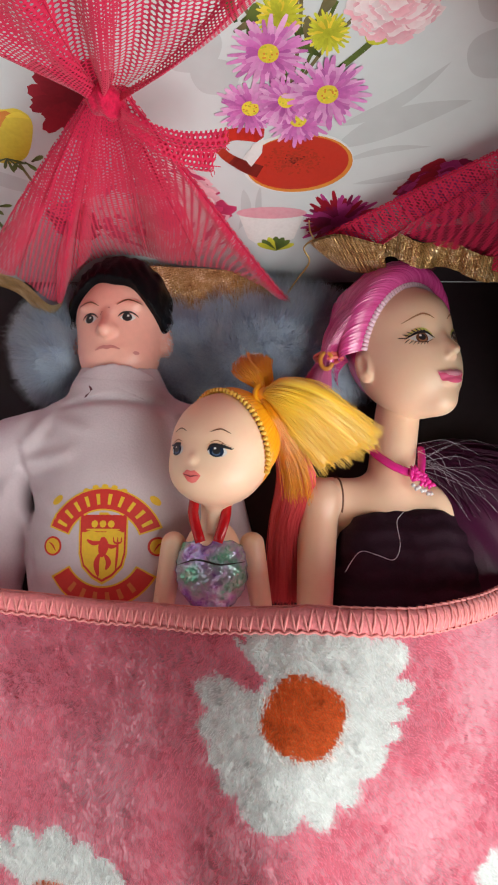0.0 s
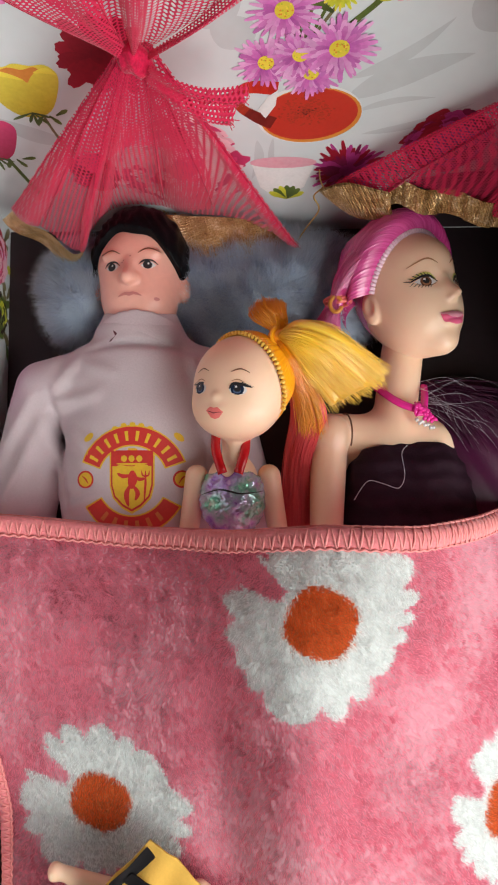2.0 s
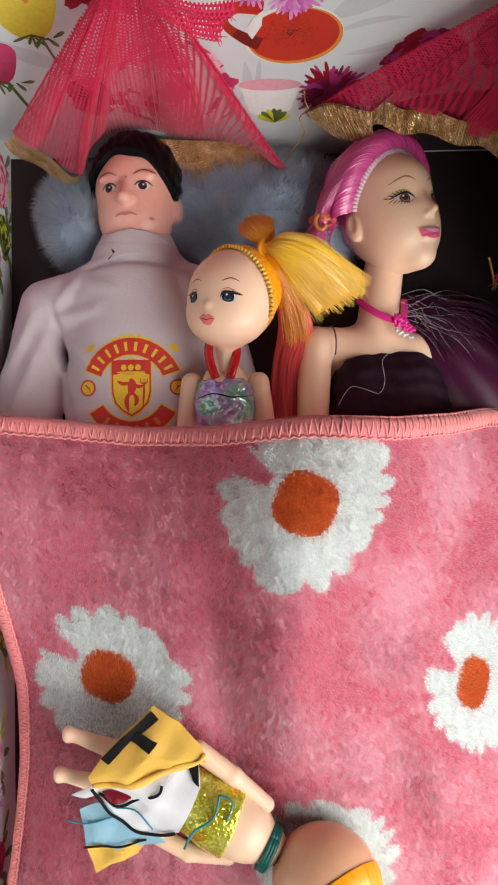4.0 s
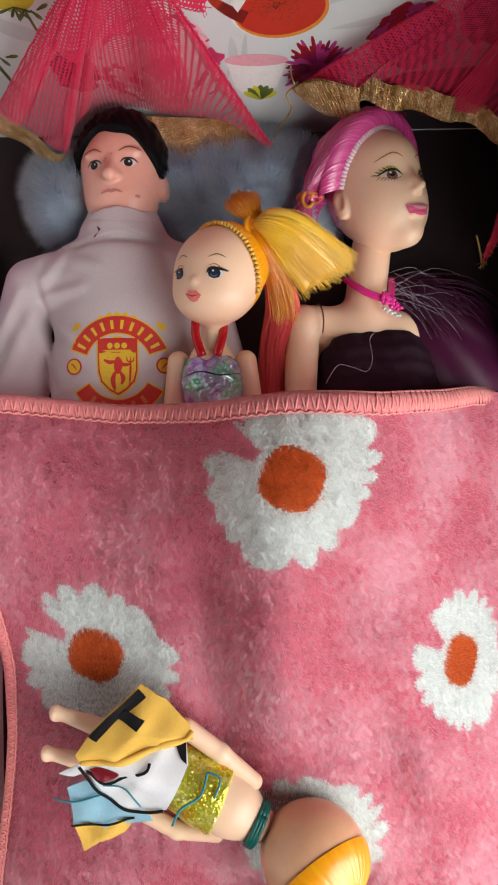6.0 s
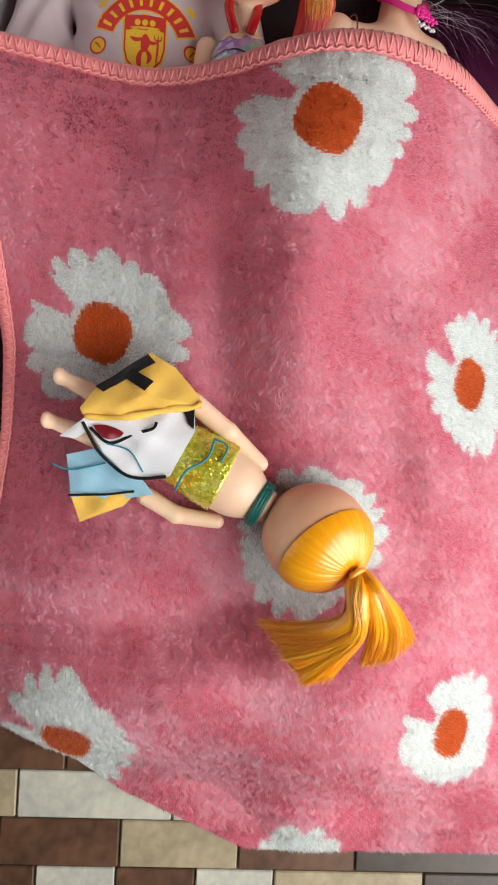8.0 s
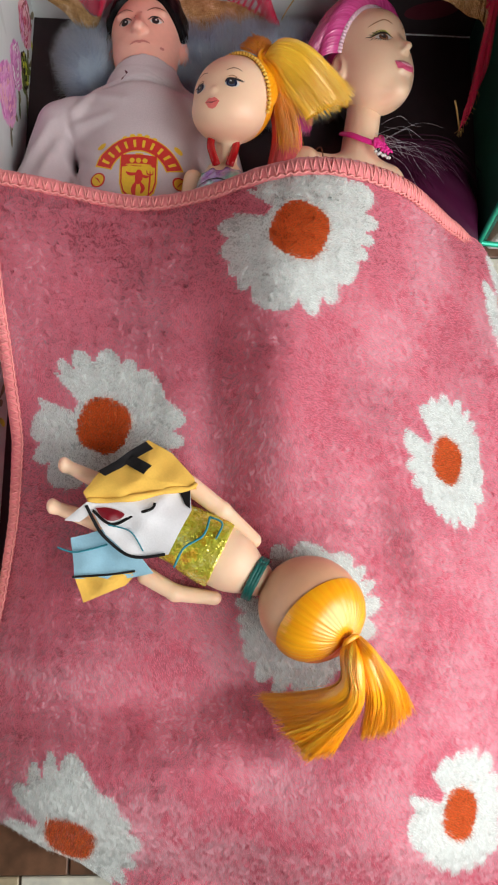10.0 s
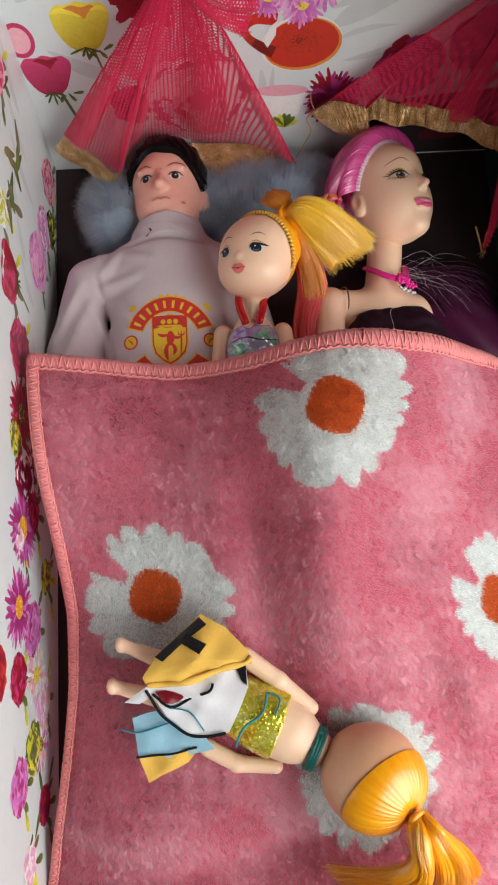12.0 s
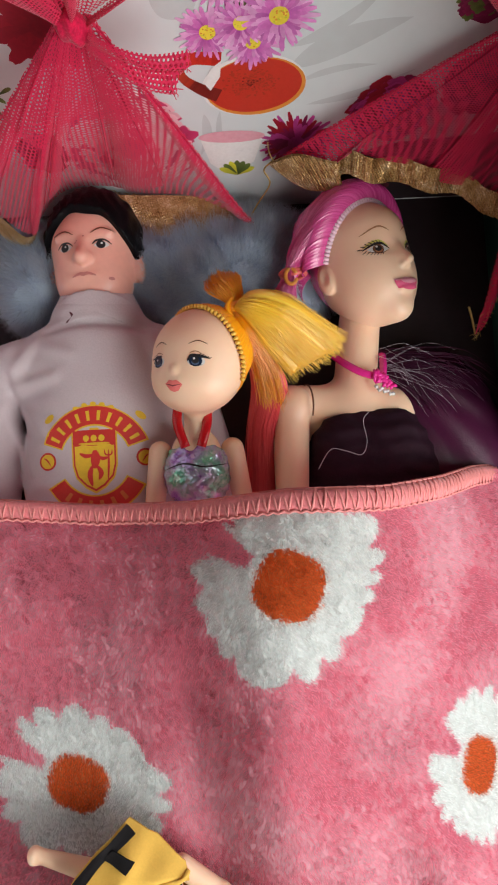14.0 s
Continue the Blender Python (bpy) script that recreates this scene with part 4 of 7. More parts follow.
def cup(g):
    flat(g, on_back, oval(13.5, 56.0, 15.8, 11.2, 6, 36), "white_print", 0.30)
    flat(g, on_back, oval(14.0, 55.6, 15.2, 10.6, 6, 36), "orange_print", 0.34)
    flat(g, on_back, oval(13.6, 56.0, 14.4, 9.8, 6, 36), "cup_red", 0.38)
    for k in range(240):
        w, d = rnd.uniform(0, 6.28), rnd.random()
        flat(g, on_back, oval(12.5 + 8.5 * d * math.cos(w), 57.5 + 5.6 * d * math.sin(w), rnd.uniform(0.2, 0.55), rnd.uniform(0.2, 0.45), n=6), "cup_dark" if d < 0.4 and k % 3 == 0 else "cup_mid", 0.42 + 0.0004 * k)
    loop = [(4, 66, 0), (-4, 66.5, 0), (-8, 63.5, 0), (-7, 59.5, 0), (-2, 55.5, 0), (3, 53, 0)]
    line = curve(loop, 40)
    rim = [[], []]
    for i, p in enumerate(line):
        d = (line[min(i + 1, 39)] - line[max(i - 1, 0)]).normalized()
        half = 1.9 + 0.5 * math.cos(0.16 * i)
        for k, sign in enumerate((1, -1)):
            rim[k].append((p.x - sign * d.y * half, p.y + sign * d.x * half))
    for i in range(39):
        flat(g, on_back, [rim[0][i], rim[0][i + 1], rim[1][i + 1], rim[1][i]], "cup_red" if i < 12 else "cup_dark" if i > 26 else "cup_mid", 0.46 + 0.001 * i, (4, 68, 26))
    flat(g, on_back, [(1, 63), (4, 65.5), (3.5, 60), (0.5, 55), (-0.8, 57), (-0.4, 60)], "white_print", 0.6)


motif("printed_cup", on_back, cup)


def small_cup(g):
    flat(g, on_back, [(-4, 36), (17, 36), (14, 24), (9, 20), (3, 20), (-1, 24)], "white_print", 0.3)
    flat(g, on_back, oval(6.5, 36, 11, 2.6), "pinkish", 0.36)
    for k in range(7):
        leafs(g, on_back, 8, 18, 7, 0.5 + k * 0.35, rnd.choice(["leaf", "lime"]), 0.38 + 0.004 * k)


motif("printed_small_cup", on_back, small_cup)
motif("printed_rose", on_back, lambda g: (stem(g, on_back, [(-66, 58), (-63, 46), (-56, 34)], 0.9, "stem", 0.25), [leafs(g, on_back, -68 + 2 * k, 57.0, 4.5, a, "leaf", 0.27 + 0.004 * k) for k, a in enumerate((2.6, -2.2, -0.9, 0.5))], rose(g, on_back, -68.6, 66, 10.5, ["yellow_pale", "orange_print", "yellow"], rnd)))
motif("printed_rose", on_back, lambda g: (stem(g, on_back, [(-83, 40), (-80, 30), (-77, 20)], 1.3, "leaf", 0.25), [leafs(g, on_back, -84 + 2 * k, 39, 4.5, a, "leaf", 0.27 + 0.004 * k) for k, a in enumerate((2.9, -2.0, -1.0, 0.1))], rose(g, on_back, -86, 47, 9.5, ["rose", "crimson", "rose"], rnd)))
motif("printed_poppy", on_back, lambda g: daisy(g, on_back, -44, 78, 15, ["crimson"], None, rnd, 9))
motif("printed_daisy", on_back, lambda g: daisy(g, on_back, -79, 101, 20, ["fuchsia"], "yellow", rnd, 10))
motif("printed_citrus", on_back, lambda g: (flat(g, on_back, oval(-93, 62, 6, 7), "rose", 0.3), flat(g, on_back, oval(-93, 62, 4.4, 5.2), "pinkish", 0.36)))
motif("printed_carnation", on_back, lambda g: ruffle(g, on_back, 33, 104, 12, ["pinkish", "petal_white", "pinkish", "petal_white"], rnd, 60))
motif("printed_gerbera", on_back, lambda g: daisy(g, on_back, 28, 32, 14, ["magenta", "wine", "crimson", "magenta"], None, rnd, 22, 0.3))
motif("printed_gerbera", on_back, lambda g: ruffle(g, on_back, 58, 44, 15, ["wine", "crimson", "magenta"], rnd, 40))
motif("printed_gerbera", on_back, lambda g: ruffle(g, on_back, 84, 54, 14, ["wine", "crimson", "wine"], rnd, 40))
motif("printed_poppy", on_back, lambda g: ruffle(g, on_back, 76, 82, 9, ["wine", "leaf", "wine"], rnd, 20))
motif("printed_carnation", on_back, lambda g: ruffle(g, on_back, -28, 34, 24, ["pinkish", "petal_white", "rose", "pinkish", "petal_white"], rnd, 80))
motif("printed_carnation", on_back, lambda g: ruffle(g, on_back, -55, 32, 10, ["crimson", "rose"], rnd, 24))
motif("printed_daisy", on_back, lambda g: daisy(g, on_back, -40, 125, 16, ["pinkish", "lilac"], "yellow", rnd, 16))


def left_cluster(y, z, r, keys, n=40):
    motif("printed_carnation", on_left, lambda g: ([leafs(g, on_left, y - 9 + 4 * k, z - 6 + (k % 2) * 4, 9, 3.6 + 0.5 * k, rnd.choice(["leaf", "stem", "lime"]), 0.2 + 0.004 * k) for k in range(5)], ruffle(g, on_left, y, z, r, keys, rnd, n)))


left_cluster(86, 13, 11, ["pinkish", "rose", "lilac_pale", "pinkish", "crimson"], 60)
left_cluster(42, 28, 13, ["lilac", "lilac_pale", "lilac_dark", "lilac_pale", "pinkish"], 60)
left_cluster(66, 9, 8, ["leaf", "lime", "black_card", "leaf"], 30)
left_cluster(60, 20, 10, ["lilac_pale", "lilac", "white_print", "lilac_dark"], 50)
motif("printed_tulip", on_left, lambda g: (stem(g, on_left, [(16, 40), (19, 48), (21, 56)], 1.0, "leaf", 0.2), rose(g, on_left, 22, 62, 10, ["crimson", "white_print", "rose"], rnd)))
motif("printed_leaf", on_left, lambda g: [leafs(g, on_left, 60 + 5 * k, 50 + 4 * (k % 3), 12, 0.9 + 0.55 * k, rnd.choice(["leaf", "stem", "leaf"]), 0.2 + 0.004 * k) for k in range(6)])
motif("printed_leaf", on_left, lambda g: [leafs(g, on_left, 90 + 3 * k, 66 + 5 * (k % 2), 13, 1.2 + 0.6 * k, "leaf", 0.2 + 0.004 * k) for k in range(4)])
motif("printed_leaves", on_left, lambda g: [grey_leaf(g, on_left, 20 + 14 * k, 34 + 9 * (k % 3), 36 + 14 * k, 50 + 5 * k, 2.2, 0.06 + 0.01 * k, 1.5) for k in range(6)])
left_cluster(-2, 50, 12, ["crimson", "wine", "rose"], 40)
left_cluster(-46, 44, 12, ["crimson", "wine", "white_print"], 40)
left_cluster(-8, 26, 10, ["white_print", "yellow_pale", "leaf", "white_print"], 30)
left_cluster(20, 62, 9, ["rose", "crimson"], 24)
left_cluster(42, 72, 8, ["white_print", "lime"], 20)
left_cluster(92, 78, 10, ["pinkish", "rose"], 30)
motif("printed_leaf", on_left, lambda g: [leafs(g, on_left, 62 - 6 * k, 60 + (k % 2) * 5, 12, 3.0 + 0.9 * k, rnd.choice(["leaf", "stem"]), 0.2 + 0.004 * k) for k in range(5)])
motif("printed_gerbera", on_left, lambda g: daisy(g, on_left, -25, 48, 15, ["crimson", "crimson", "rose"], "leaf", rnd, 22))
motif("printed_gerbera", on_left, lambda g: daisy(g, on_left, -66, 46, 16, ["magenta", "lilac_dark", "magenta"], "orange_print", rnd, 22))
motif("printed_gerbera", on_left, lambda g: daisy(g, on_left, -93, 50, 15, ["magenta", "lilac", "magenta"], "orange_print", rnd, 22))
motif("printed_daisy", on_left, lambda g: daisy(g, on_left, -118, 30, 12, ["white_print", "white_print", "pinkish"], "yellow", rnd, 18))
motif("printed_daisy", on_left, lambda g: daisy(g, on_left, -143, 24, 12, ["pinkish", "lilac", "white_print"], "leaf", rnd, 20, eye_r=0.2))
motif("printed_leaf", on_left, lambda g: [leafs(g, on_left, -170 - 5 * k, 34 + 3 * k, 13, 2.6 + 0.8 * k, rnd.choice(["leaf", "lime"]), 0.2 + 0.004 * k) for k in range(4)])
motif("printed_poppy", on_left, lambda g: ruffle(g, on_left, -112, 72, 11, ["cup_red", "crimson"], rnd, 24))

wall_rnd = random.Random(31)
for k in range(15):
    y, z = -6 - 13.5 * k + wall_rnd.uniform(-4, 4), 18 + 17 * (k % 3) + wall_rnd.uniform(-4, 4)
    tones = (["crimson", "wine", "rose"], ["white_print", "pinkish", "lilac_pale"], ["leaf", "lime", "stem", "yellow"], ["lilac", "magenta", "lilac_dark"])[k % 4]
    left_cluster(y, z, wall_rnd.uniform(7, 11), tones, 30)
motif("printed_leaves", on_left, lambda g: [grey_leaf(g, on_left, -10 - 18 * k, 20 + 13 * (k % 3), 8 - 18 * k, 36 + 9 * (k % 3), 2.4, 0.06 + 0.01 * k, 2.0) for k in range(9)])

# black band with maroon ovals over the right foot of the back board
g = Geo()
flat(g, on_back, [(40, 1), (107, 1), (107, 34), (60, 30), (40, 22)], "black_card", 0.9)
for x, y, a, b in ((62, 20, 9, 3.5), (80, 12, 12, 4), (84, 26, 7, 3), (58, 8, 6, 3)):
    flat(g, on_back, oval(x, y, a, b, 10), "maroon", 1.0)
g.make("dark_band", back_panel, smooth=False)

# ---- fleece blanket ----
AMPS = ((39.3, -15.1, 9.7, 84.2, -64.3), (33.2, -10.0, 52.8, -45.4, 45.1), (8.2, -13.6, 23.8, 22.7, -24.0), (-15.7, 51.2, -40.3, 42.9, -7.4), (4.8, 19.8, -7.7, 19.6, -17.5), (3.4, -10.6, 2.9, 12.2, -7.2))


def soft(t):
    t = np.clip(t, 0, 1)
    return t * t * (3 - 2 * t)


def blanket_z(x, y):
    """The blanket's height over the box bottom, all in millimetres."""
    z = np.zeros_like(x)
    for j, row in enumerate(AMPS):
        for i, a in enumerate(row):
            z = z + a * np.exp(-((x - (-90 + 47.5 * i)) ** 2 + (y + 52.0 * j) ** 2) / (2 * 45.0 ** 2))
    # folds
    z = z - 8.5 * np.exp(-(((x + 11 + 0.10 * (y + 90)) / 10.0) ** 2) - ((y + 95) / 40.0) ** 2)
    z = z + 6.5 * np.exp(-(((x - 9 + 0.08 * (y + 80)) / 13.0) ** 2) - ((y + 85) / 42.0) ** 2)
    z = z - 2.5 * np.exp(-(((y + 55 + 0.35 * (x + 40)) / 8.0) ** 2) - ((x + 15) / 26.0) ** 2)
    z = z - 6.5 * np.exp(-(((x - 50 + 0.3 * (y + 140)) / 10.0) ** 2) - ((y + 130) / 30.0) ** 2)
    z = z + 0.9 * np.sin(x / 13.0 + y / 21.0) * np.sin(y / 17.0 - x / 29.0)
    z = z - 11.0 * np.exp(-(((y + 181 - 0.1 * x) / 12.5) ** 2) - ((x + 25) / 55.0) ** 2)
    z = z + 9.0 * np.exp(-(((y + 207 - 0.1 * x) / 12.5) ** 2) - ((x + 10) / 70.0) ** 2)
    z = z + 9.0 * np.exp(-(((x - 98) / 14.0) ** 2) - ((y + 5) / 26.0) ** 2)
    # it hangs over the foot and the open side of the bed
    z = z - 26 * soft((-y - 226 - 0.14 * x) / 40.0)
    drop = soft((x - 98) / 34.0)
    return np.maximum(z * (1 - drop) + (-13) * drop, -17)


def left_edge(y):
    return np.interp(-y, [-5, 7, 37, 65, 97, 123, 164, 193, 206, 216, 228, 246, 266, 290], [-92.5, -91.7, -88.8, -85.3, -82.5, -83.7, -88.6, -94, -94.7, -93, -88, -74, -42, 12])


def top_edge(x):
    return np.interp(x, [-92, -66, -40, -10, 15, 40, 62, 80, 95, 125, 165], [-5.5, -8, -11, -11.5, -9.5, -10, -8, -5, -5, -15, -34])


def blanket_xy(s, t):
    """Cloth coordinates 0..1 from edge to edge, and from the head to the foot."""
    x0 = -91.7 + s * (165 + 91.7)
    y = top_edge(x0) + t * (-288 - top_edge(x0))
    x = left_edge(y) + s * (165 - left_edge(y))
    return x, y


DAISIES = ((13.8, -33.5, 1.0), (-50.5, -92, 1.0), (75, -100, 0.95), (20, -157, 1.0), (-62, -238, 1.06), (81, -229, 1.0), (113, -31, 0.9), (28, -304, 1.0))


def blanket_print(x, y):
    """0 pink, 1 white petals, 2 orange centre."""
    kind = np.zeros(x.shape, dtype=int)
    for k, (cx, cy, size) in enumerate(DAISIES):
        dx, dy = (x - cx) / size, (y - cy) / size
        if cx > 70:
            dx = dx * 1.25
        if cy == -238:
            dx, dy = dx * 1.12, dy * 0.76
        r, w = np.hypot(dx, dy), np.arctan2(dy, dx)
        turn = w + 0.16 * np.sin(2 * w + 1.9 * k) + 0.09 * np.sin(5 * w + k)
        tip = np.abs(np.cos(8.5 * turn + 0.7 * k))
        edge = 21.6 + (4.4 + 1.8 * np.sin(3 * w + 2.3 * k)) * tip ** 0.7 + 1.5 * np.sin(2 * w + 1.7 * k)
        gap = (np.abs(w - 2.55) < 0.15 + 0.004 * (r - 12)) & (r > 12.0)
        kind = np.where((r < edge) & ~gap, 1, kind)
        kind = np.where(r < 9.6 + 0.4 * np.sin(4 * w), 2, kind)
    return kind


blanket = thing("fleece_blanket", "pink fleece blanket with white daisies, spread over the dolls", "blanket", (0, -120, 0))
FLEECE = ["pink", "white", "orange"]
BACKING = ["pink_cloth", "white_cloth", "orange_cloth"]
NU, NV = 300, 360
S, T = np.meshgrid(np.linspace(0, 1, NU + 1), np.linspace(0, 1, NV + 1), indexing="xy")
BX, BY = blanket_xy(S, T)
BZ = blanket_z(BX, BY)
mx, my = (BX[:-1, :-1] + BX[1:, 1:]) / 2, (BY[:-1, :-1] + BY[1:, 1:]) / 2
kinds = blanket_print(mx, my)
g = Geo()
w = NU + 1
g.v = np.stack([BX, BY, BZ], -1).reshape(-1, 3).tolist()
g.uv = [(0.0, 0.0)] * len(g.v)
g.f = [((j + 1) * w + i, (j + 1) * w + i + 1, j * w + i + 1, j * w + i) for j in range(NV) for i in range(NU)]
g.m = [BACKING[k] for k in kinds.ravel()]
under = g.add([(x, y, z - 2.2) for x, y, z in g.v], [], "pink_cloth")
cloth = g.make("cloth", blanket, "deep pile fleece printed with daisies")
cloth.matrix_parent_inverse = Matrix.Translation((0, 0.12, 0))

# the nap: soft fibres that lean together in small tufts, brushed this way and that
rg = np.random.default_rng(3)
waves = [(rg.uniform(0, 6.28), rg.uniform(0, 6.28), 6.28 / rg.uniform(9, 60)) for _ in range(36)]


def patches(x, y, part):
    """A patchy field of about unit size, in waves from 9 to 60 mm."""
    return sum(math.sqrt(1.0 / k / 6) * np.sin(k * (x * math.cos(a) + y * math.sin(a)) + p + 1.3 * part) for a, p, k in waves[part::3]) / 1.9


NP = 620000
ps, pt = rg.uniform(0.004, 1, NP), rg.uniform(0.004, 1, NP)
px_, py_ = blanket_xy(ps, pt)
part_line = patches(px_, py_, 2)
keep = rg.random(NP) < np.clip(1.5 + 0.4 * part_line, 0.72, 1.0)
px_, py_, part_line = px_[keep], py_[keep], part_line[keep]
NP = len(px_)
pk = blanket_print(px_ + rg.normal(0, 0.7, NP), py_ + rg.normal(0, 0.7, NP))
pz_ = blanket_z(px_, py_)
slope = np.stack([-(blanket_z(px_ + 0.5, py_) - blanket_z(px_ - 0.5, py_)), -(blanket_z(px_, py_ + 0.5) - blanket_z(px_, py_ - 0.5)), np.ones(NP)], 1)
slope /= np.linalg.norm(slope, axis=1)[:, None]
TUFT = 1.3
ix, iy = np.floor((px_ + 160 + 0.8 * np.sin(py_ * 0.9)) / TUFT).astype(int), np.floor((py_ + 320 + 0.8 * np.sin(px_ * 0.8)) / (2.0 * TUFT)).astype(int)
tuft = (ix * 419 + iy * 7919) % 9973
t_way, t_long, t_tone = rg.normal(0, 0.30, (9973, 3)), rg.uniform(0.88, 1.12, 9973), rg.normal(0, 1, 9973)
mid_x, mid_y = (ix + 0.5) * TUFT - 160, (iy + 0.5) * 2.0 * TUFT - 320
f1, f2 = patches(px_, py_, 0), patches(px_, py_, 1)
comb = np.stack([0.09 * f1 + 0.16, 0.09 * f2 - 0.26, np.zeros(NP)], 1)
way = 0.62 * slope + comb + 0.36 * t_way[tuft] + rg.normal(0, 0.10, (NP, 3)) + 0.13 * np.stack([mid_x - px_, mid_y - py_, np.zeros(NP)], 1)
way += slope * np.maximum(0.0, 0.20 - np.einsum("ij,ij->i", way, slope))[:, None]
way /= np.linalg.norm(way, axis=1)[:, None]
lean = slope + np.array([0.0, 0.0, 0.5]) + 0.05 * np.stack([f1, f2, 0 * f1], 1) + 0.75 * t_way[tuft] + rg.normal(0, 0.04, (NP, 3))
lean /= np.linalg.norm(lean, axis=1)[:, None]
# deep and pale tufts colour in the shade of partings and the sheen
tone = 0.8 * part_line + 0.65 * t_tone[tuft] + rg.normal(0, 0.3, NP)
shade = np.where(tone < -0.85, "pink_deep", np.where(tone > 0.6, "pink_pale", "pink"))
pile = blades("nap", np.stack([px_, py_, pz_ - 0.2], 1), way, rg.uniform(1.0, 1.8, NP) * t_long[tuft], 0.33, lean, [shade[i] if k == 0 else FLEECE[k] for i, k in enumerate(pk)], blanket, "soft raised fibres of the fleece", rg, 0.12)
pile.matrix_parent_inverse = Matrix.Translation((0, 0.12, 0))

# hem and its stitches
g, gs = Geo(), Geo()
top = [blanket_xy(s, 0.0) for s in np.linspace(0, 0.765, 130)]
side = [blanket_xy(0.0, t) for t in np.linspace(0, 0.74, 130)]


def ground_of(x, y):
    x, y = np.array(x, dtype=float), np.array(y, dtype=float)
    n = Vector((-(blanket_z(x + 0.5, y) - blanket_z(x - 0.5, y)), -(blanket_z(x, y + 0.5) - blanket_z(x, y - 0.5)), 1.0)).normalized()
    return Vector((float(x), float(y), float(blanket_z(x, y)))), n


rh = random.Random(4)
for line, inward, slim in ((top, Vector((0, -1, 0)), 0.9), (side, Vector((1, 0, 0)), 0.55)):
    spine = []
    for x, y in line:
        p, n = ground_of(float(x), float(y))
        a = (inward - n * inward.dot(n)).normalized()
        roll = float(soft((float(x) - 80) / 20.0))
        spine.append((p + a * 2.4 * slim + n * 0.7 * slim - a * 1.5 * roll - n * 4.5 * roll, a, n))
    mid = [q[0] for q in spine]
    tube(g, mid, lambda t: slim * (3.4 + 0.12 * math.sin(190 * t) + 0.10 * math.sin(83 * t)) * (1 - 0.6 * float(soft((t - 0.9) / 0.1))), "hem", 12, 0.66)
    run = np.concatenate([[0], np.cumsum([(a - b).length for a, b in zip(mid, mid[1:])])])

    def across(d, s, h):
        """A point at d along the hem, s across it and h over its round back."""
        i = int(min(max(np.searchsorted(run, d) - 1, 0), len(mid) - 2))
        u = (d - run[i]) / (run[i + 1] - run[i])
        p, a, n = (spine[i][j].lerp(spine[i + 1][j], u) for j in range(3))
        return p + a * s * slim + n * slim * (2.2 * math.sqrt(max(0, 1 - (s / 3.45) ** 2)) + h)

    zig, loops, rim = [], [], []
    k = 0
    d = 1.0
    while d < run[-1] - 3:
        e = d + rh.uniform(-0.12, 0.12)
        if k % 2 == 0:
            zig += [across(e - 0.35, -3.2, 0.1), across(e + 0.1, -2.0, 0.1), across(e + 0.6, 0.0, 0.1), across(e + 1.1, 2.0, 0.1), across(e + 1.5, 3.1, 0.2)]
            rim += [across(e, -3.4, 0.3), across(e + 0.7, -3.7, -0.3)]
            loops += [across(e + 0.1, 3.1, 0.1), across(e + 0.8, 3.45, 0.5), across(e + 1.5, 3.6, 0.6), across(e + 2.2, 3.35, 0.4)]
        else:
            zig += [across(e + 0.25, 2.0, 0.1), across(e + 0.6, 0.0, 0.1), across(e + 0.9, -2.0, 0.1)]
        d += 1.4
        k += 1
    tube(gs, zig, 0.36, "stitch", 5, 0.8)
    tube(gs, loops, 0.36, "stitch", 5)
    tube(gs, rim, 0.42, "stitch", 5)
hem = g.make("hem", blanket, "salmon pink overlocked hem")
st = gs.make("stitching", blanket, "salmon zigzag thread")
hem.matrix_parent_inverse = st.matrix_parent_inverse = Matrix.Translation((0, 0.12, 0))


# ---- dolls ----
def turned(c, rx=0.0, ry=0.0, rz=0.0):
    return Matrix.Translation(c) @ Matrix.Rotation(radians(rz), 4, "Z") @ Matrix.Rotation(radians(ry), 4, "Y") @ Matrix.Rotation(radians(rx), 4, "X")


def finish(g, name, label, category="doll"):
    ob = g.make(name)
    return tagged(ob, label, category, "dolls in the bed")


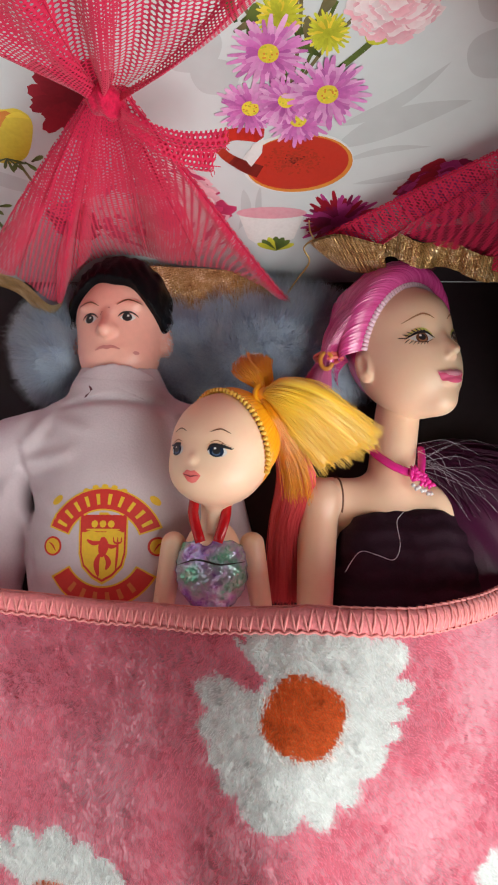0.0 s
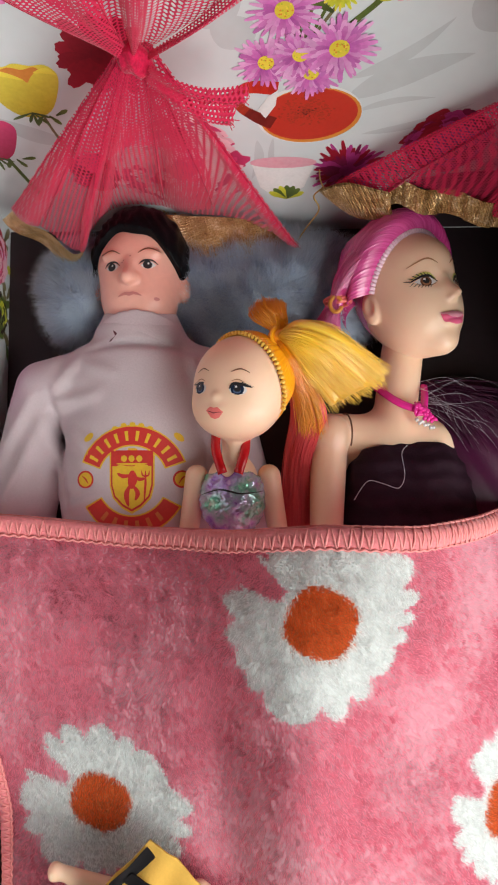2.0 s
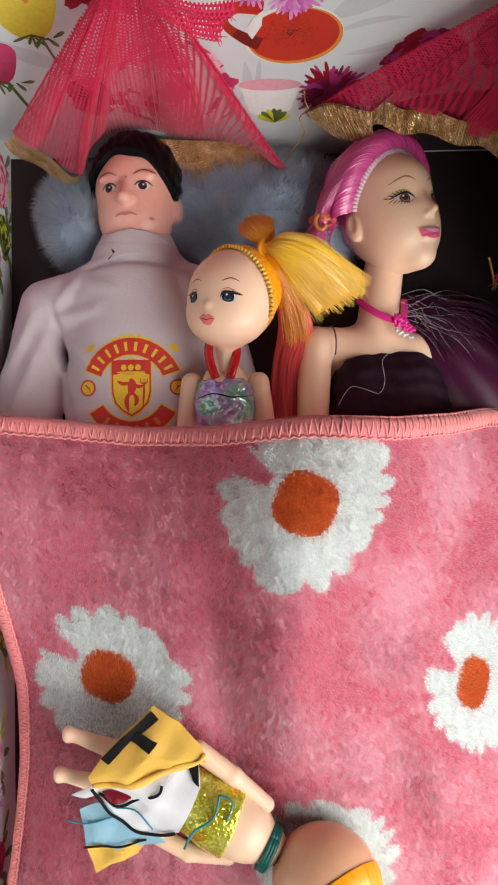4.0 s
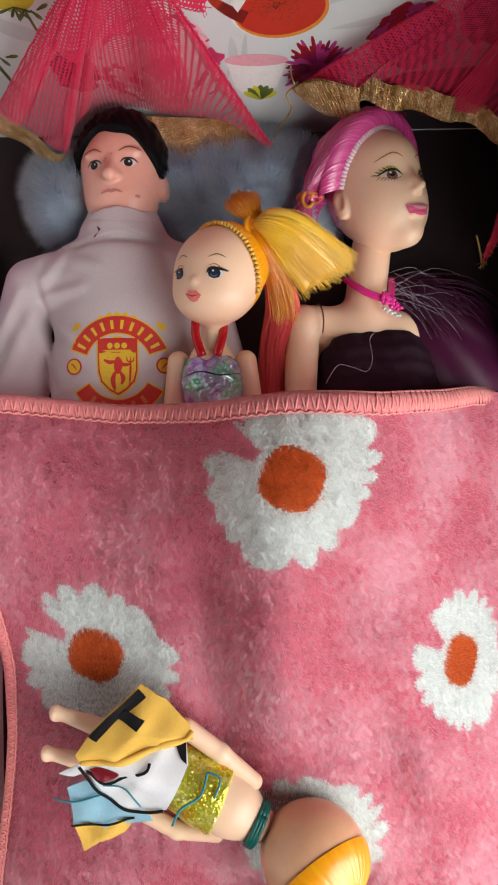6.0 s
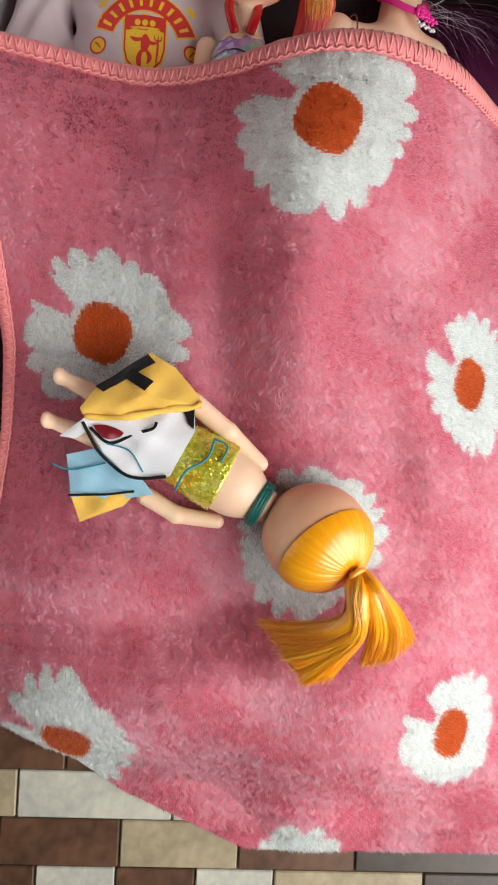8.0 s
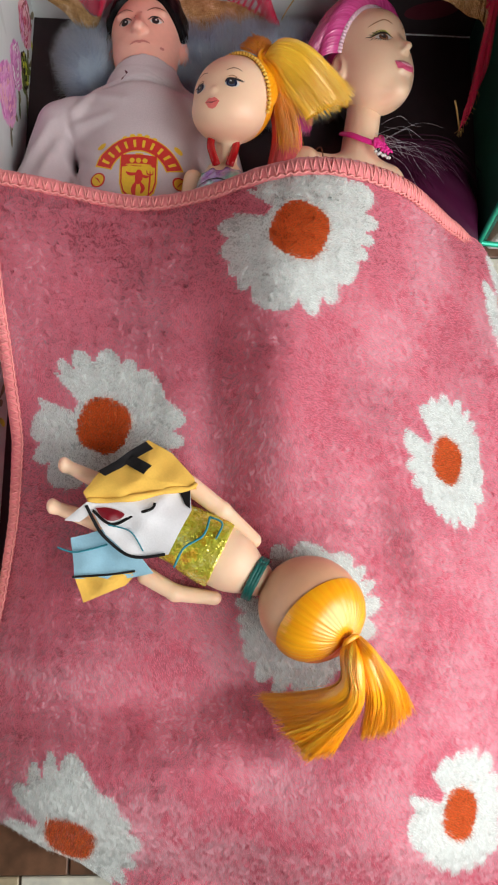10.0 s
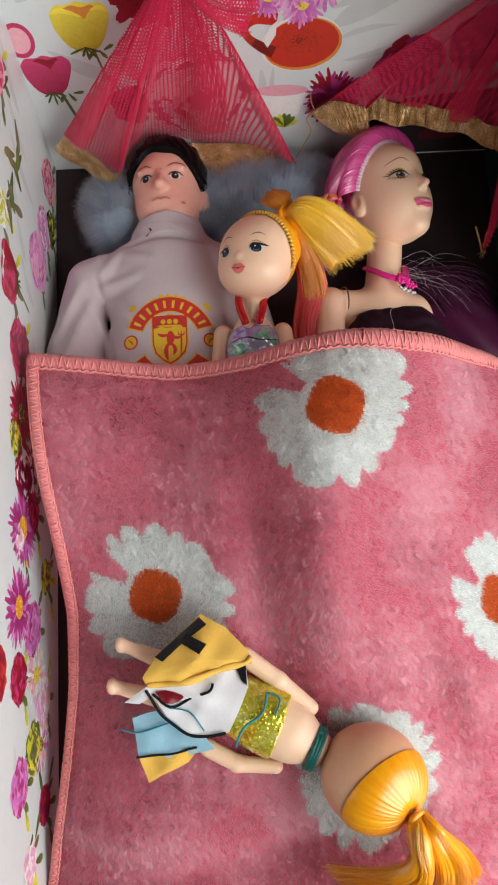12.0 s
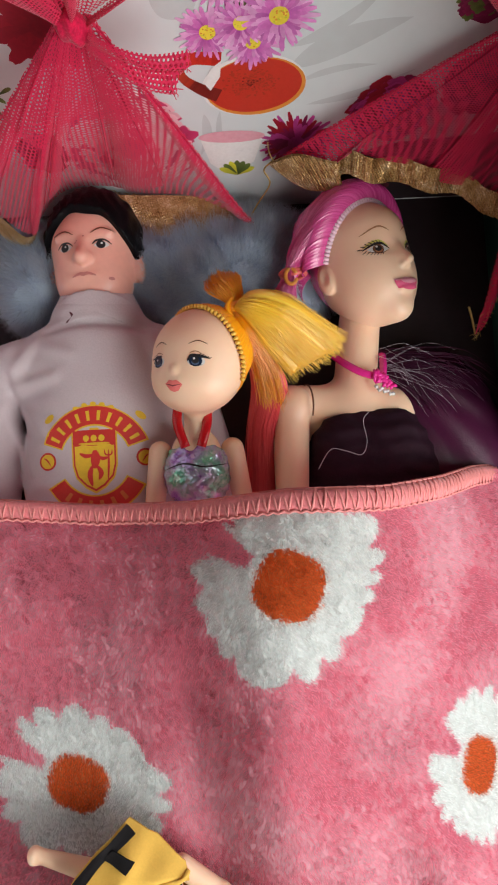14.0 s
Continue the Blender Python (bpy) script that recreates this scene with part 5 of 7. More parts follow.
def man_doll():
    out, g = Geo(), Geo()

    def head(p):
        x, y, z = p
        d = ell(p, (0, 3, 0), (15.2, 19, 13.8))
        d = blend(d, ell(p, (0, -10, 2.5), (13.0, 11.5, 11.2)), 5)
        d = blend(d, ell(p, (0, -18.0, 7.5), (4.8, 3.4, 4.5)), 4)
        d = blend(d, cap(p, (0, 1.5, 13), (0, -4.0, 16.0), 1.6, 2.4), 2.2)
        for s in (-1, 1):
            d = blend(d, ell(p, (s * 2.0, -3.8, 14.0), (1.6, 1.4, 1.6)), 1.4)
            d = carve(d, ell(p, (s * 6.2, 0.6, 15.7), (3.6, 2.2, 2.4)), 1.6)
            d = blend(d, ell(p, (s * 15.2, -5, -1), (2.3, 5.4, 3.6)), 1.5)
            d = blend(d, ell(p, (s * 6.2, 4.6, 11.4), (4.2, 1.2, 1.2)), 1.8)
        d = blend(d, ell(p, (0, -9.6, 12.6), (4.4, 1.0, 1.4)), 1.2)
        d = blend(d, cap(p, (0, -14, -2), (0, -30, -2), 10, 10), 4)
        return d

    v, q = solid(g, head, (-19, -32, -17), (19, 25, 22), 0.6, "skin_man")
    tree = tree_of(v, q)

    def hair(p):
        x, y, z = p
        d = ell(p, (0, 5.0, -0.5), (17.4, 19.8, 16.8))
        d = d + 0.3 * np.sin(x * 0.9 + 1.3 * np.sin(z * 0.5)) * np.sin(y * 0.55 + z * 0.6 + 0.4 * x) + 0.22 * np.sin(x * 2.0 + 0.8 * y + 1.5 * np.sin(0.4 * y))
        cut = -(0.80 * y - 0.62 * z - 2.4 + 0.020 * x * x + 0.10 * x + 0.6 * np.sin(x * 0.55 + 0.8))
        back = np.maximum(cut, z - 30)
        return np.maximum(d, back)

    solid(g, hair, (-20, -18, -19), (20, 29, 19), 0.6, "black_hair")
    for s in (-1, 1):
        ex = s * 6.2
        decal(g, tree, [(ex + 0.72 * a, 0.4 + 0.78 * b) for a, b in ((-3.4, -0.2), (-1.8, 1.3), (0.2, 1.7), (2.2, 1.2), (3.4, 0), (1.8, -1.2), (0, -1.5), (-2, -1.2))], "eye_white", 0.12)
        decal(g, tree, oval(ex - 0.2, 0.5, 1.45, 1.4), "ink_black", 0.22)
        decal(g, tree, oval(ex + 0.1, 0.9, 0.36, 0.36, n=8), "eye_white", 0.3, rings=1)
        stroke(g, tree, [(ex - 3.0, 0.6), (ex - 1.4, 1.9), (ex + 1.2, 2.0), (ex + 3.0, 0.6)], 0.6, "ink_black", 0.25)
        stroke(g, tree, [(ex - s * 3.2, 4.4), (ex + s * 0.2, 6.0), (ex + s * 4.2, 4.6)], 0.5, "ink_brown", 0.2)
    stroke(g, tree, [(-4.0, -10.0), (-1.6, -9.2), (0, -9.4), (1.6, -9.2), (4.0, -10.0)], 1.2, "lip_man", 0.18)
    stroke(g, tree, [(-1.6, -17.2), (0.4, -18.2), (2.0, -17.5), (3.6, -17.8)], 0.6, "ink_brown", 0.18)
    stroke(g, tree, [(0.5, -18.8), (2.4, -19.2), (3.4, -18.4)], 0.45, "ink_brown", 0.18)
    decal(g, tree, oval(8.5, -11.0, 0.9, 0.6, n=8), "lip_man", 0.15, rings=1)
    for a, b in ((-2.2, 1.4), (-1.6, 2.0), (0.6, 3.4)):
        decal(g, tree, oval(a, b, 0.35, 0.3, n=6), "lip_man", 0.15, rings=1)
    out.join(g.moved(turned((-43.3, 77, 14.5), 2, -8, 1)))

    # clothed body
    def shirt(p):
        x, y, z = p
        d = ell(p, (-44, 8, 13), (27.5, 58, 21))
        d = blend(d, cap(p, (-70, 38, 15), (-20, 40, 14), 11, 11), 8)
        d = blend(d, cap(p, (-43.3, 66, 13), (-43.3, 44, 15), 12.6, 14.5), 5)
        arm = cap(p, (-77, 37, 14), (-87, -12, 13), 10.2, 13.4)
        d = blend(d, arm, 2.2)
        d = blend(d, cap(p, (-17, 38, 13), (-4, -8, 9), 10, 9.5), 3)
        d = d + 0.35 * np.sin(0.55 * (x + 70) + 0.35 * (y - 20)) * np.exp(-(((x + 72) / 10) ** 2) - ((y - 22) / 16) ** 2)
        d = d + 0.4 * np.sin(y * 0.62 + 0.12 * x) * np.exp(-(((y - 52) / 5.0) ** 2))
        d = d + 0.5 * np.sin((x + 0.5 * y) * 0.22) * np.exp(-(((y + 2) / 14) ** 2))
        d = d + 1.9 * np.exp(-(((y - 50.5 + 0.006 * (x + 43.3) ** 2) / 1.3) ** 2) - ((x + 43.3) / 17) ** 4) - 0.7 * np.exp(-(((y - 57.5) / 3.0) ** 2) - ((x + 43.3) / 17) ** 4)
        d = d + 1.7 * np.exp(-(((x + 71 + 0.18 * (y - 25)) / 1.4) ** 2) - ((y - 14) / 20) ** 4)
        for x0, y0, x1, y1, amp, wide in ((-72, 26, -58, 14, 0.9, 2.2), (-73, 30, -56, 33, 0.8, 2.0), (-74, 20, -66, 2, 0.8, 2.0), (-79, 33, -92, 10, 0.7, 2.0), (-75, 24, -86, 0, 0.9, 2.2), (-62, 48, -70, 36, 0.7, 2.0), (-24, 46, -20, 34, 0.7, 2.0), (-60, 44, -50, 40, 0.5, 1.8), (-66, -4, -52, 0, 0.7, 2.0), (-22, 8, -30, -8, 0.7, 2.2)):
            ux, uy = x1 - x0, y1 - y0
            t = np.clip(((x - x0) * ux + (y - y0) * uy) / (ux * ux + uy * uy), 0, 1)
            far = np.sqrt((x - x0 - t * ux) ** 2 + (y - y0 - t * uy) ** 2)
            d = d - amp * np.exp(-((far / wide) ** 2)) + 0.7 * amp * np.exp(-(((far - 1.9 * wide) / wide) ** 2)) * np.sin(math.pi * t)
        d = np.maximum(d, y - 60.5 - 0.02 * (x + 43) ** 2)
        d = np.maximum(d, -32 - y)
        return d

    g = Geo()
    v, q = solid(g, shirt, (-103, -34, 0.4), (10, 63, 37), 0.9, "shirt")
    tree = tree_of(v, q)
    # round emblem: curved bands, a shield and two discs, with plain bars for its writing
    cx, cy, s = -42.8, 4.6, 1.0

    def band(r0, r1, w0, w1, key, lift):
        n, m = 22, 4
        for j in range(m):
            a, b = r0 + (r1 - r0) * j / m, r0 + (r1 - r0) * (j + 1) / m
            for i in range(n - 1 if w1 - w0 > 0.5 else 1):
                u, w = (w0 + (w1 - w0) * i / (n - 1), w0 + (w1 - w0) * (i + 1) / (n - 1)) if w1 - w0 > 0.5 else (w0, w1)
                decal(g, tree, [(cx + b * math.cos(u), cy + b * math.sin(u)), (cx + b * math.cos(w), cy + b * math.sin(w)), (cx + a * math.cos(w), cy + a * math.sin(w)), (cx + a * math.cos(u), cy + a * math.sin(u))], key, lift, rings=1)

    band(11.0, 17.9, radians(20), radians(160), "ink_yellow", 0.14)
    band(11.5, 17.4, radians(22), radians(158), "ink_red", 0.20)
    band(11.0, 17.6, radians(208), radians(332), "ink_yellow", 0.14)
    band(11.5, 17.1, radians(210), radians(330), "ink_red", 0.20)
    for k in range(10):
        w = radians(150 - k * 13.3)
        band(12.8, 16.0, w - 0.036, w + 0.036, "ink_yellow", 0.28)
    for k in range(6):
        w = radians(232 + k * 15)
        band(12.8, 15.8, w - 0.045, w + 0.045, "ink_orange", 0.28)
    for k in range(5):
        decal(g, tree, oval(cx - 5.6 + 2.8 * k, cy + 18.2 - 0.16 * (k - 2) ** 2 * 2, 1.0, 0.7, n=8), "ink_yellow", 0.15, rings=1)
    for sx in (-1, 1):
        decal(g, tree, oval(cx + sx * 15.6, cy + 0.5, 2.9, 2.9), "ink_red", 0.13, rings=1)
        decal(g, tree, oval(cx + sx * 15.6, cy + 0.5, 2.3, 2.3), "ink_yellow", 0.19, rings=1)
        stroke(g, tree, [(cx + sx * 14.5, cy - 1), (cx + sx * 15.6, cy + 0.8), (cx + sx * 16.8, cy + 1.6)], 0.5, "ink_red", 0.24, 6)
        decal(g, tree, oval(cx + sx * 14.6, cy + 14.2, 1.9, 1.1, -sx * 40), "ink_yellow", 0.15, rings=1)
    shield = [(-7.2, 10), (0, 10), (7.2, 10), (7.2, 4), (7.2, -2), (6.2, -6.0), (3.2, -9.2), (0, -11), (-3.2, -9.2), (-6.2, -6.0), (-7.2, -2), (-7.2, 4)]
    for k, (key, lift) in enumerate((("ink_yellow", 0.13), ("ink_red", 0.18), ("ink_yellow", 0.23))):
        sc = 1 - 0.07 * k
        decal(g, tree, [(cx + a * sc, cy + 0.4 + b * sc) for a, b in shield], key, lift + 0.04 * (k > 0), rings=4)
    decal(g, tree, [(cx - 6.2, cy + 9.0), (cx, cy + 9.0), (cx + 6.2, cy + 9.0), (cx + 6.2, cy + 4.6), (cx, cy + 4.6), (cx - 6.2, cy + 4.6)], "ink_red", 0.34, rings=2)
    for k in (-1, 0, 1):
        decal(g, tree, oval(cx + 2.4 * k, cy + 7.0, 1.0, 1.1, n=8), "ink_yellow", 0.42, rings=1)
    stroke(g, tree, [(cx - 4.8, cy + 5.4), (cx, cy + 5.2), (cx + 4.8, cy + 5.4)], 0.8, "ink_yellow", 0.42, 8)
    # plain upright device on the shield
    for pts, wide in (([(0.2, 3.8), (0.4, 1.0), (-0.2, -2.0)], 3.0), ([(0.2, 2.4), (-2.6, 2.0), (-4.6, 3.0)], 1.3), ([(-0.6, -1.0), (-1.6, -4.0), (-1.0, -7.6)], 1.7), ([(0.6, -1.0), (2.0, -3.4), (1.2, -5.6)], 1.5), ([(0.8, 2.0), (2.6, 1.0), (4.4, 1.4)], 1.2), ([(4.4, 3.8), (4.4, -1), (4.0, -6.0)], 0.7), ([(3.2, 3.8), (3.4, 2.4), (4.4, 2.0), (5.4, 2.4), (5.5, 3.8)], 0.6)):
        stroke(g, tree, [(cx + a, cy + b - 0.6) for a, b in pts], wide, "ink_red", 0.36, 10)
    stroke(g, tree, [(-52, 51.5), (-49.5, 53), (-50.5, 55)], 1.0, "maroon", 0.14, 8)
    # folded collar
    ring = lambda p: np.maximum(np.sqrt((p[0] + 43.3) ** 2 + ((p[2] - 14) * 1.0) ** 2) - 14.6 + 0.05 * (p[1] - 50), np.abs(p[1] - 55.5 + 0.012 * (p[0] + 43.3) ** 2 - 0.10 * (p[2] - 14)) - 4.6)  # noqa: E731
    solid(g, lambda p: carve(ring(p), cap(p, (-43.3, 40, 14), (-43.3, 75, 14), 12.0, 11.6), 0.6) - 0.3, (-62, 42, 0), (-25, 66, 32), 0.6, "shirt")
    # bare forearm below the sleeve
    solid(g, lambda p: cap(p, (-88, -8, 11), (-92, -32, 9), 7.2, 6), (-102, -36, 1), (-78, -2, 22), 1.2, "skin_man")
    out.join(g)
    return finish(out, "doll", "man doll with moulded black hair in a white printed turtleneck")


def child_doll():
    rnd = random.Random(3)
    out, g = Geo(), Geo()

    def head(p):
        d = ell(p, (0, 1.5, 0), (15.2, 15.6, 14.6))
        d = blend(d, ell(p, (0, -7, 3.5), (12.6, 9.0, 10.4)), 4)
        d = blend(d, ell(p, (0, -4.6, 14.2), (1.1, 1.0, 1.0)), 1.5)
        d = blend(d, ell(p, (0, -8.4, 13.4), (2.4, 1.1, 1.0)), 1.2)
        return blend(d, cap(p, (0, -12, -2), (0, -22, -4), 3.6, 3.6), 2.5)

    v, q = solid(g, head, (-18, -24, -17), (18, 20, 18), 0.55, "skin")
    tree = tree_of(v, q)
    for s in (-1, 1):
        ex, ey = s * 6.3, -2.0 - 0.6 * (s < 0)
        decal(g, tree, oval(ex, ey, 2.4, 1.6), "eye_white", 0.1)
        decal(g, tree, oval(ex - 0.1, ey + 0.05, 1.8, 1.65), "ink_blue", 0.16)
        decal(g, tree, oval(ex - 0.1, ey - 0.45, 1.05, 0.75), "iris", 0.19)
        decal(g, tree, oval(ex - 0.1, ey + 0.2, 1.0, 1.0), "ink_black", 0.22)
        decal(g, tree, oval(ex - 0.5, ey + 0.7, 0.34, 0.34, n=8), "eye_white", 0.28, rings=1)
        stroke(g, tree, [(ex - 2.3, ey - 0.2), (ex - 1.4, ey + 1.4), (ex + 1.3, ey + 1.5), (ex + s * 3.5, ey + 1.2)], 0.95, "ink_black", 0.26)
        stroke(g, tree, [(ex - 1.7, ey - 1.0), (ex, ey - 1.5), (ex + 1.7, ey - 0.9)], 0.28, "ink_black", 0.26)
        for k in range(5):
            a = ex + s * (0.5 + 0.62 * k)
            stroke(g, tree, [(a, ey + 1.4 - 0.1 * k), (a + s * 0.8, ey + 2.5 - 0.25 * k)], 0.26, "ink_black", 0.28, 4)
        stroke(g, tree, [(ex - 2.0, ey + 2.2), (ex - 0.3, ey + 2.9), (ex + 1.6, ey + 2.3)], 0.28, "brow", 0.2)
        stroke(g, tree, [(ex - 2.6, ey + 4.9), (ex, ey + 6.1), (ex + 2.6, ey + 5.3)], 0.36, "ink_brown", 0.2)
    decal(g, tree, [(-2.9, -9.0), (-1.2, -7.9), (0, -8.2), (1.2, -7.9), (2.9, -9.0), (1.4, -10.8), (0, -11.2), (-1.4, -10.8)], "lip_red", 0.18, rings=6)
    stroke(g, tree, [(-2.3, -9.1), (-0.9, -9.3), (0, -9.5), (0.9, -9.3), (2.3, -9.1)], 0.3, "crimson", 0.26, 12)
    # scalp and combed hair gathered in a tail; the hairline lies in one slanting plane
    e2 = Vector((0.24, 0.80, 0.55)).normalized()
    e1 = Vector((0.90, -0.36, 0.10))
    e1 = (e1 - e2 * e1.dot(e2)).normalized()
    face = e1.cross(e2).normalized()

    def start(t):
        f = radians(188 - 196 * t)
        return e1 * math.cos(f) + e2 * math.sin(f) - face * 0.14

    solid(g, lambda p: np.maximum(ell(p, (0, 1.5, 0), (15.4, 15.8, 14.8)), ((p[0]) / 15.4 * face.x + (p[1] - 1.5) / 15.8 * face.y + p[2] / 14.8 * face.z + 0.16) * 14), (-18, -16, -18), (18, 20, 17), 0.6, "orange_hair")
    pole = Vector((0.66, 0.70, -0.26))
    comb_cap(g, rnd, "orange_hair", (0, 1.5, 0), (15.4, 15.8, 14.8), pole, start, 220, 14, lambda t: 0.3 + 1.2 * math.sin(math.pi * t), 0.10)
    for k in range(38):
        d = start((k + 0.5) / 38)
        d.normalize()
        p = Vector((d.x * 15.5, 1.5 + d.y * 15.9, d.z * 14.9))
        q = face * 0.35
        tube(g, [p + q, p + d * 0.9, p - q * 1.2 + d * 0.8], lambda t: (0.25 + 0.5 * math.sin(math.pi * (0.15 + 0.7 * t))), "root_gold", 8)
    out.join(g.moved(turned((-7.5, 32.5, 40.5), 0, -27, -9)))
    g = Geo()
    # the tail: up from the tie, over and out to the side, and a small tuft
    tie = (5.2, 48.4, 44)
    solid(g, lambda p: ell(p, tie, (4.4, 3.8, 4.0)), (-1, 42, 38), (12, 54, 50), 0.7, "orange_hair")
    tube(g, [(5.2 + 3.2 * math.cos(w) + 0.6 * math.sin(w), 48.6 + 3.2 * math.sin(w), 46.2 - 1.2 * math.cos(w)) for w in np.linspace(0, 6.283, 22)], 0.75, "orange_hair", 7)
    tail = [[tie, (9, 51.5, 50), (18, 50.5, 50), (28, 45, 46), (39, 38.5, 41)], [tie, (10, 49, 52), (19, 46, 52), (28, 41, 47), (37, 34.5, 41)], [tie, (9, 46, 50), (17, 41.5, 48), (24, 35.5, 44), (31, 30, 41)], [tie, (8, 44, 47), (12, 37, 45), (17, 32, 42), (22, 25, 39)]]
    hairsheet(g, [[Vector(q[k]).lerp(Vector(q[k - 1]), 0.2 * (k == 4)) for k in range(5)] for q in tail], 2.8, "yellow_hair", rnd, 80, 20, 0.1, 0.3, 0)
    combed(g, tail, 1900, 2.8, "yellow_hair", rnd, 18, 0.13, 0.42, 0.8)
    combed(g, [[tie, (6, 44, 45), (8, 38, 42), (10, 30, 37), (12, 18, 31)], [tie, (8, 45, 47), (13, 38, 44), (18, 30, 39), (21, 18, 31)]], 700, 3.0, "orange_hair", rnd, 16, 0.13, 0.4, 0.8)
    combed(g, [[tie, (1, 51, 44), (-3.5, 54.5, 42), (-5.0, 59, 38)], [tie, (4, 53, 45), (1, 57, 43), (0, 62, 39)], [tie, (7, 52, 45), (6.5, 56.5, 43), (6.5, 61, 39)]], 700, 3.0, "orange_hair", rnd, 12, 0.14, 0.25, 0.4)
    # long coral fall of hair behind the shoulder
    fall = [[(5, 42, 38), (8.5, 28, 30), (6.5, 12, 22), (5, -12, 17)], [(8, 42, 40), (14, 28, 31), (11, 12, 23), (10.5, -12, 17)], [(10, 41, 38), (20, 28, 28), (18, 12, 20), (17, -12, 14)]]
    hairsheet(g, fall, 3.2, "coral_hair", rnd, 100, 22, 0.12, 0.1, 0)
    combed(g, fall, 1100, 4.2, "coral_hair", rnd, 14, 0.14, 0.1, 0.6, 0.2)
    # small body: foil bodice, red neck straps, arms
    solid(g, lambda p: blend(ell(p, (-10.5, 4, 33), (8.2, 9.5, 7)), cap(p, (-10, 12, 36), (-10.5, 20, 38), 3.6, 3.4), 2), (-21, -8, 22), (0, 22, 44), 0.7, "skin")
    v, q = solid(g, lambda p: np.maximum(ell(p, (-10.5, -1, 33), (10.6, 13, 8.8)) - 0.0, p[1] - 7.6 + 2.2 * np.exp(-((p[0] + 12.0) / 2.2) ** 2) + 0.02 * (p[0] + 11) ** 2) + 0.35 * np.sin(p[0] * 1.3 + 2 * np.sin(p[1] * 0.7)) * np.sin(p[1] * 1.1), (-23, -16, 22), (2, 11, 44), 0.6, "glitter")
    body = tree_of(v, q)
    stroke(g, body, [(-20, 0), (-14, 1.5), (-8, 0.2), (-1, 1.0)], 0.55, "ink_black", 0.25, 14)
    for s in (-1, 1):
        tube(g, curve([(-10.8 + s * 4.4, 19.5, 39), (-10.8 + s * 4.6, 14, 41.6), (-10.8 + s * 2.4, 6.5, 42.2)], 8), 1.55, "red_gloss", 7, 0.5)
        solid(g, lambda p: cap(p, (-10.5 + s * 11.6, 6.0, 32), (-10.5 + s * 14.8, -14, 30), 3.7, 3.1), (-10.5 + s * 14 - 8, -20, 24), (-10.5 + s * 14 + 8, 13, 38), 0.7, "skin")
    out.join(g)
    return finish(out, "doll", "child doll with golden ponytail and shimmering foil bodice")


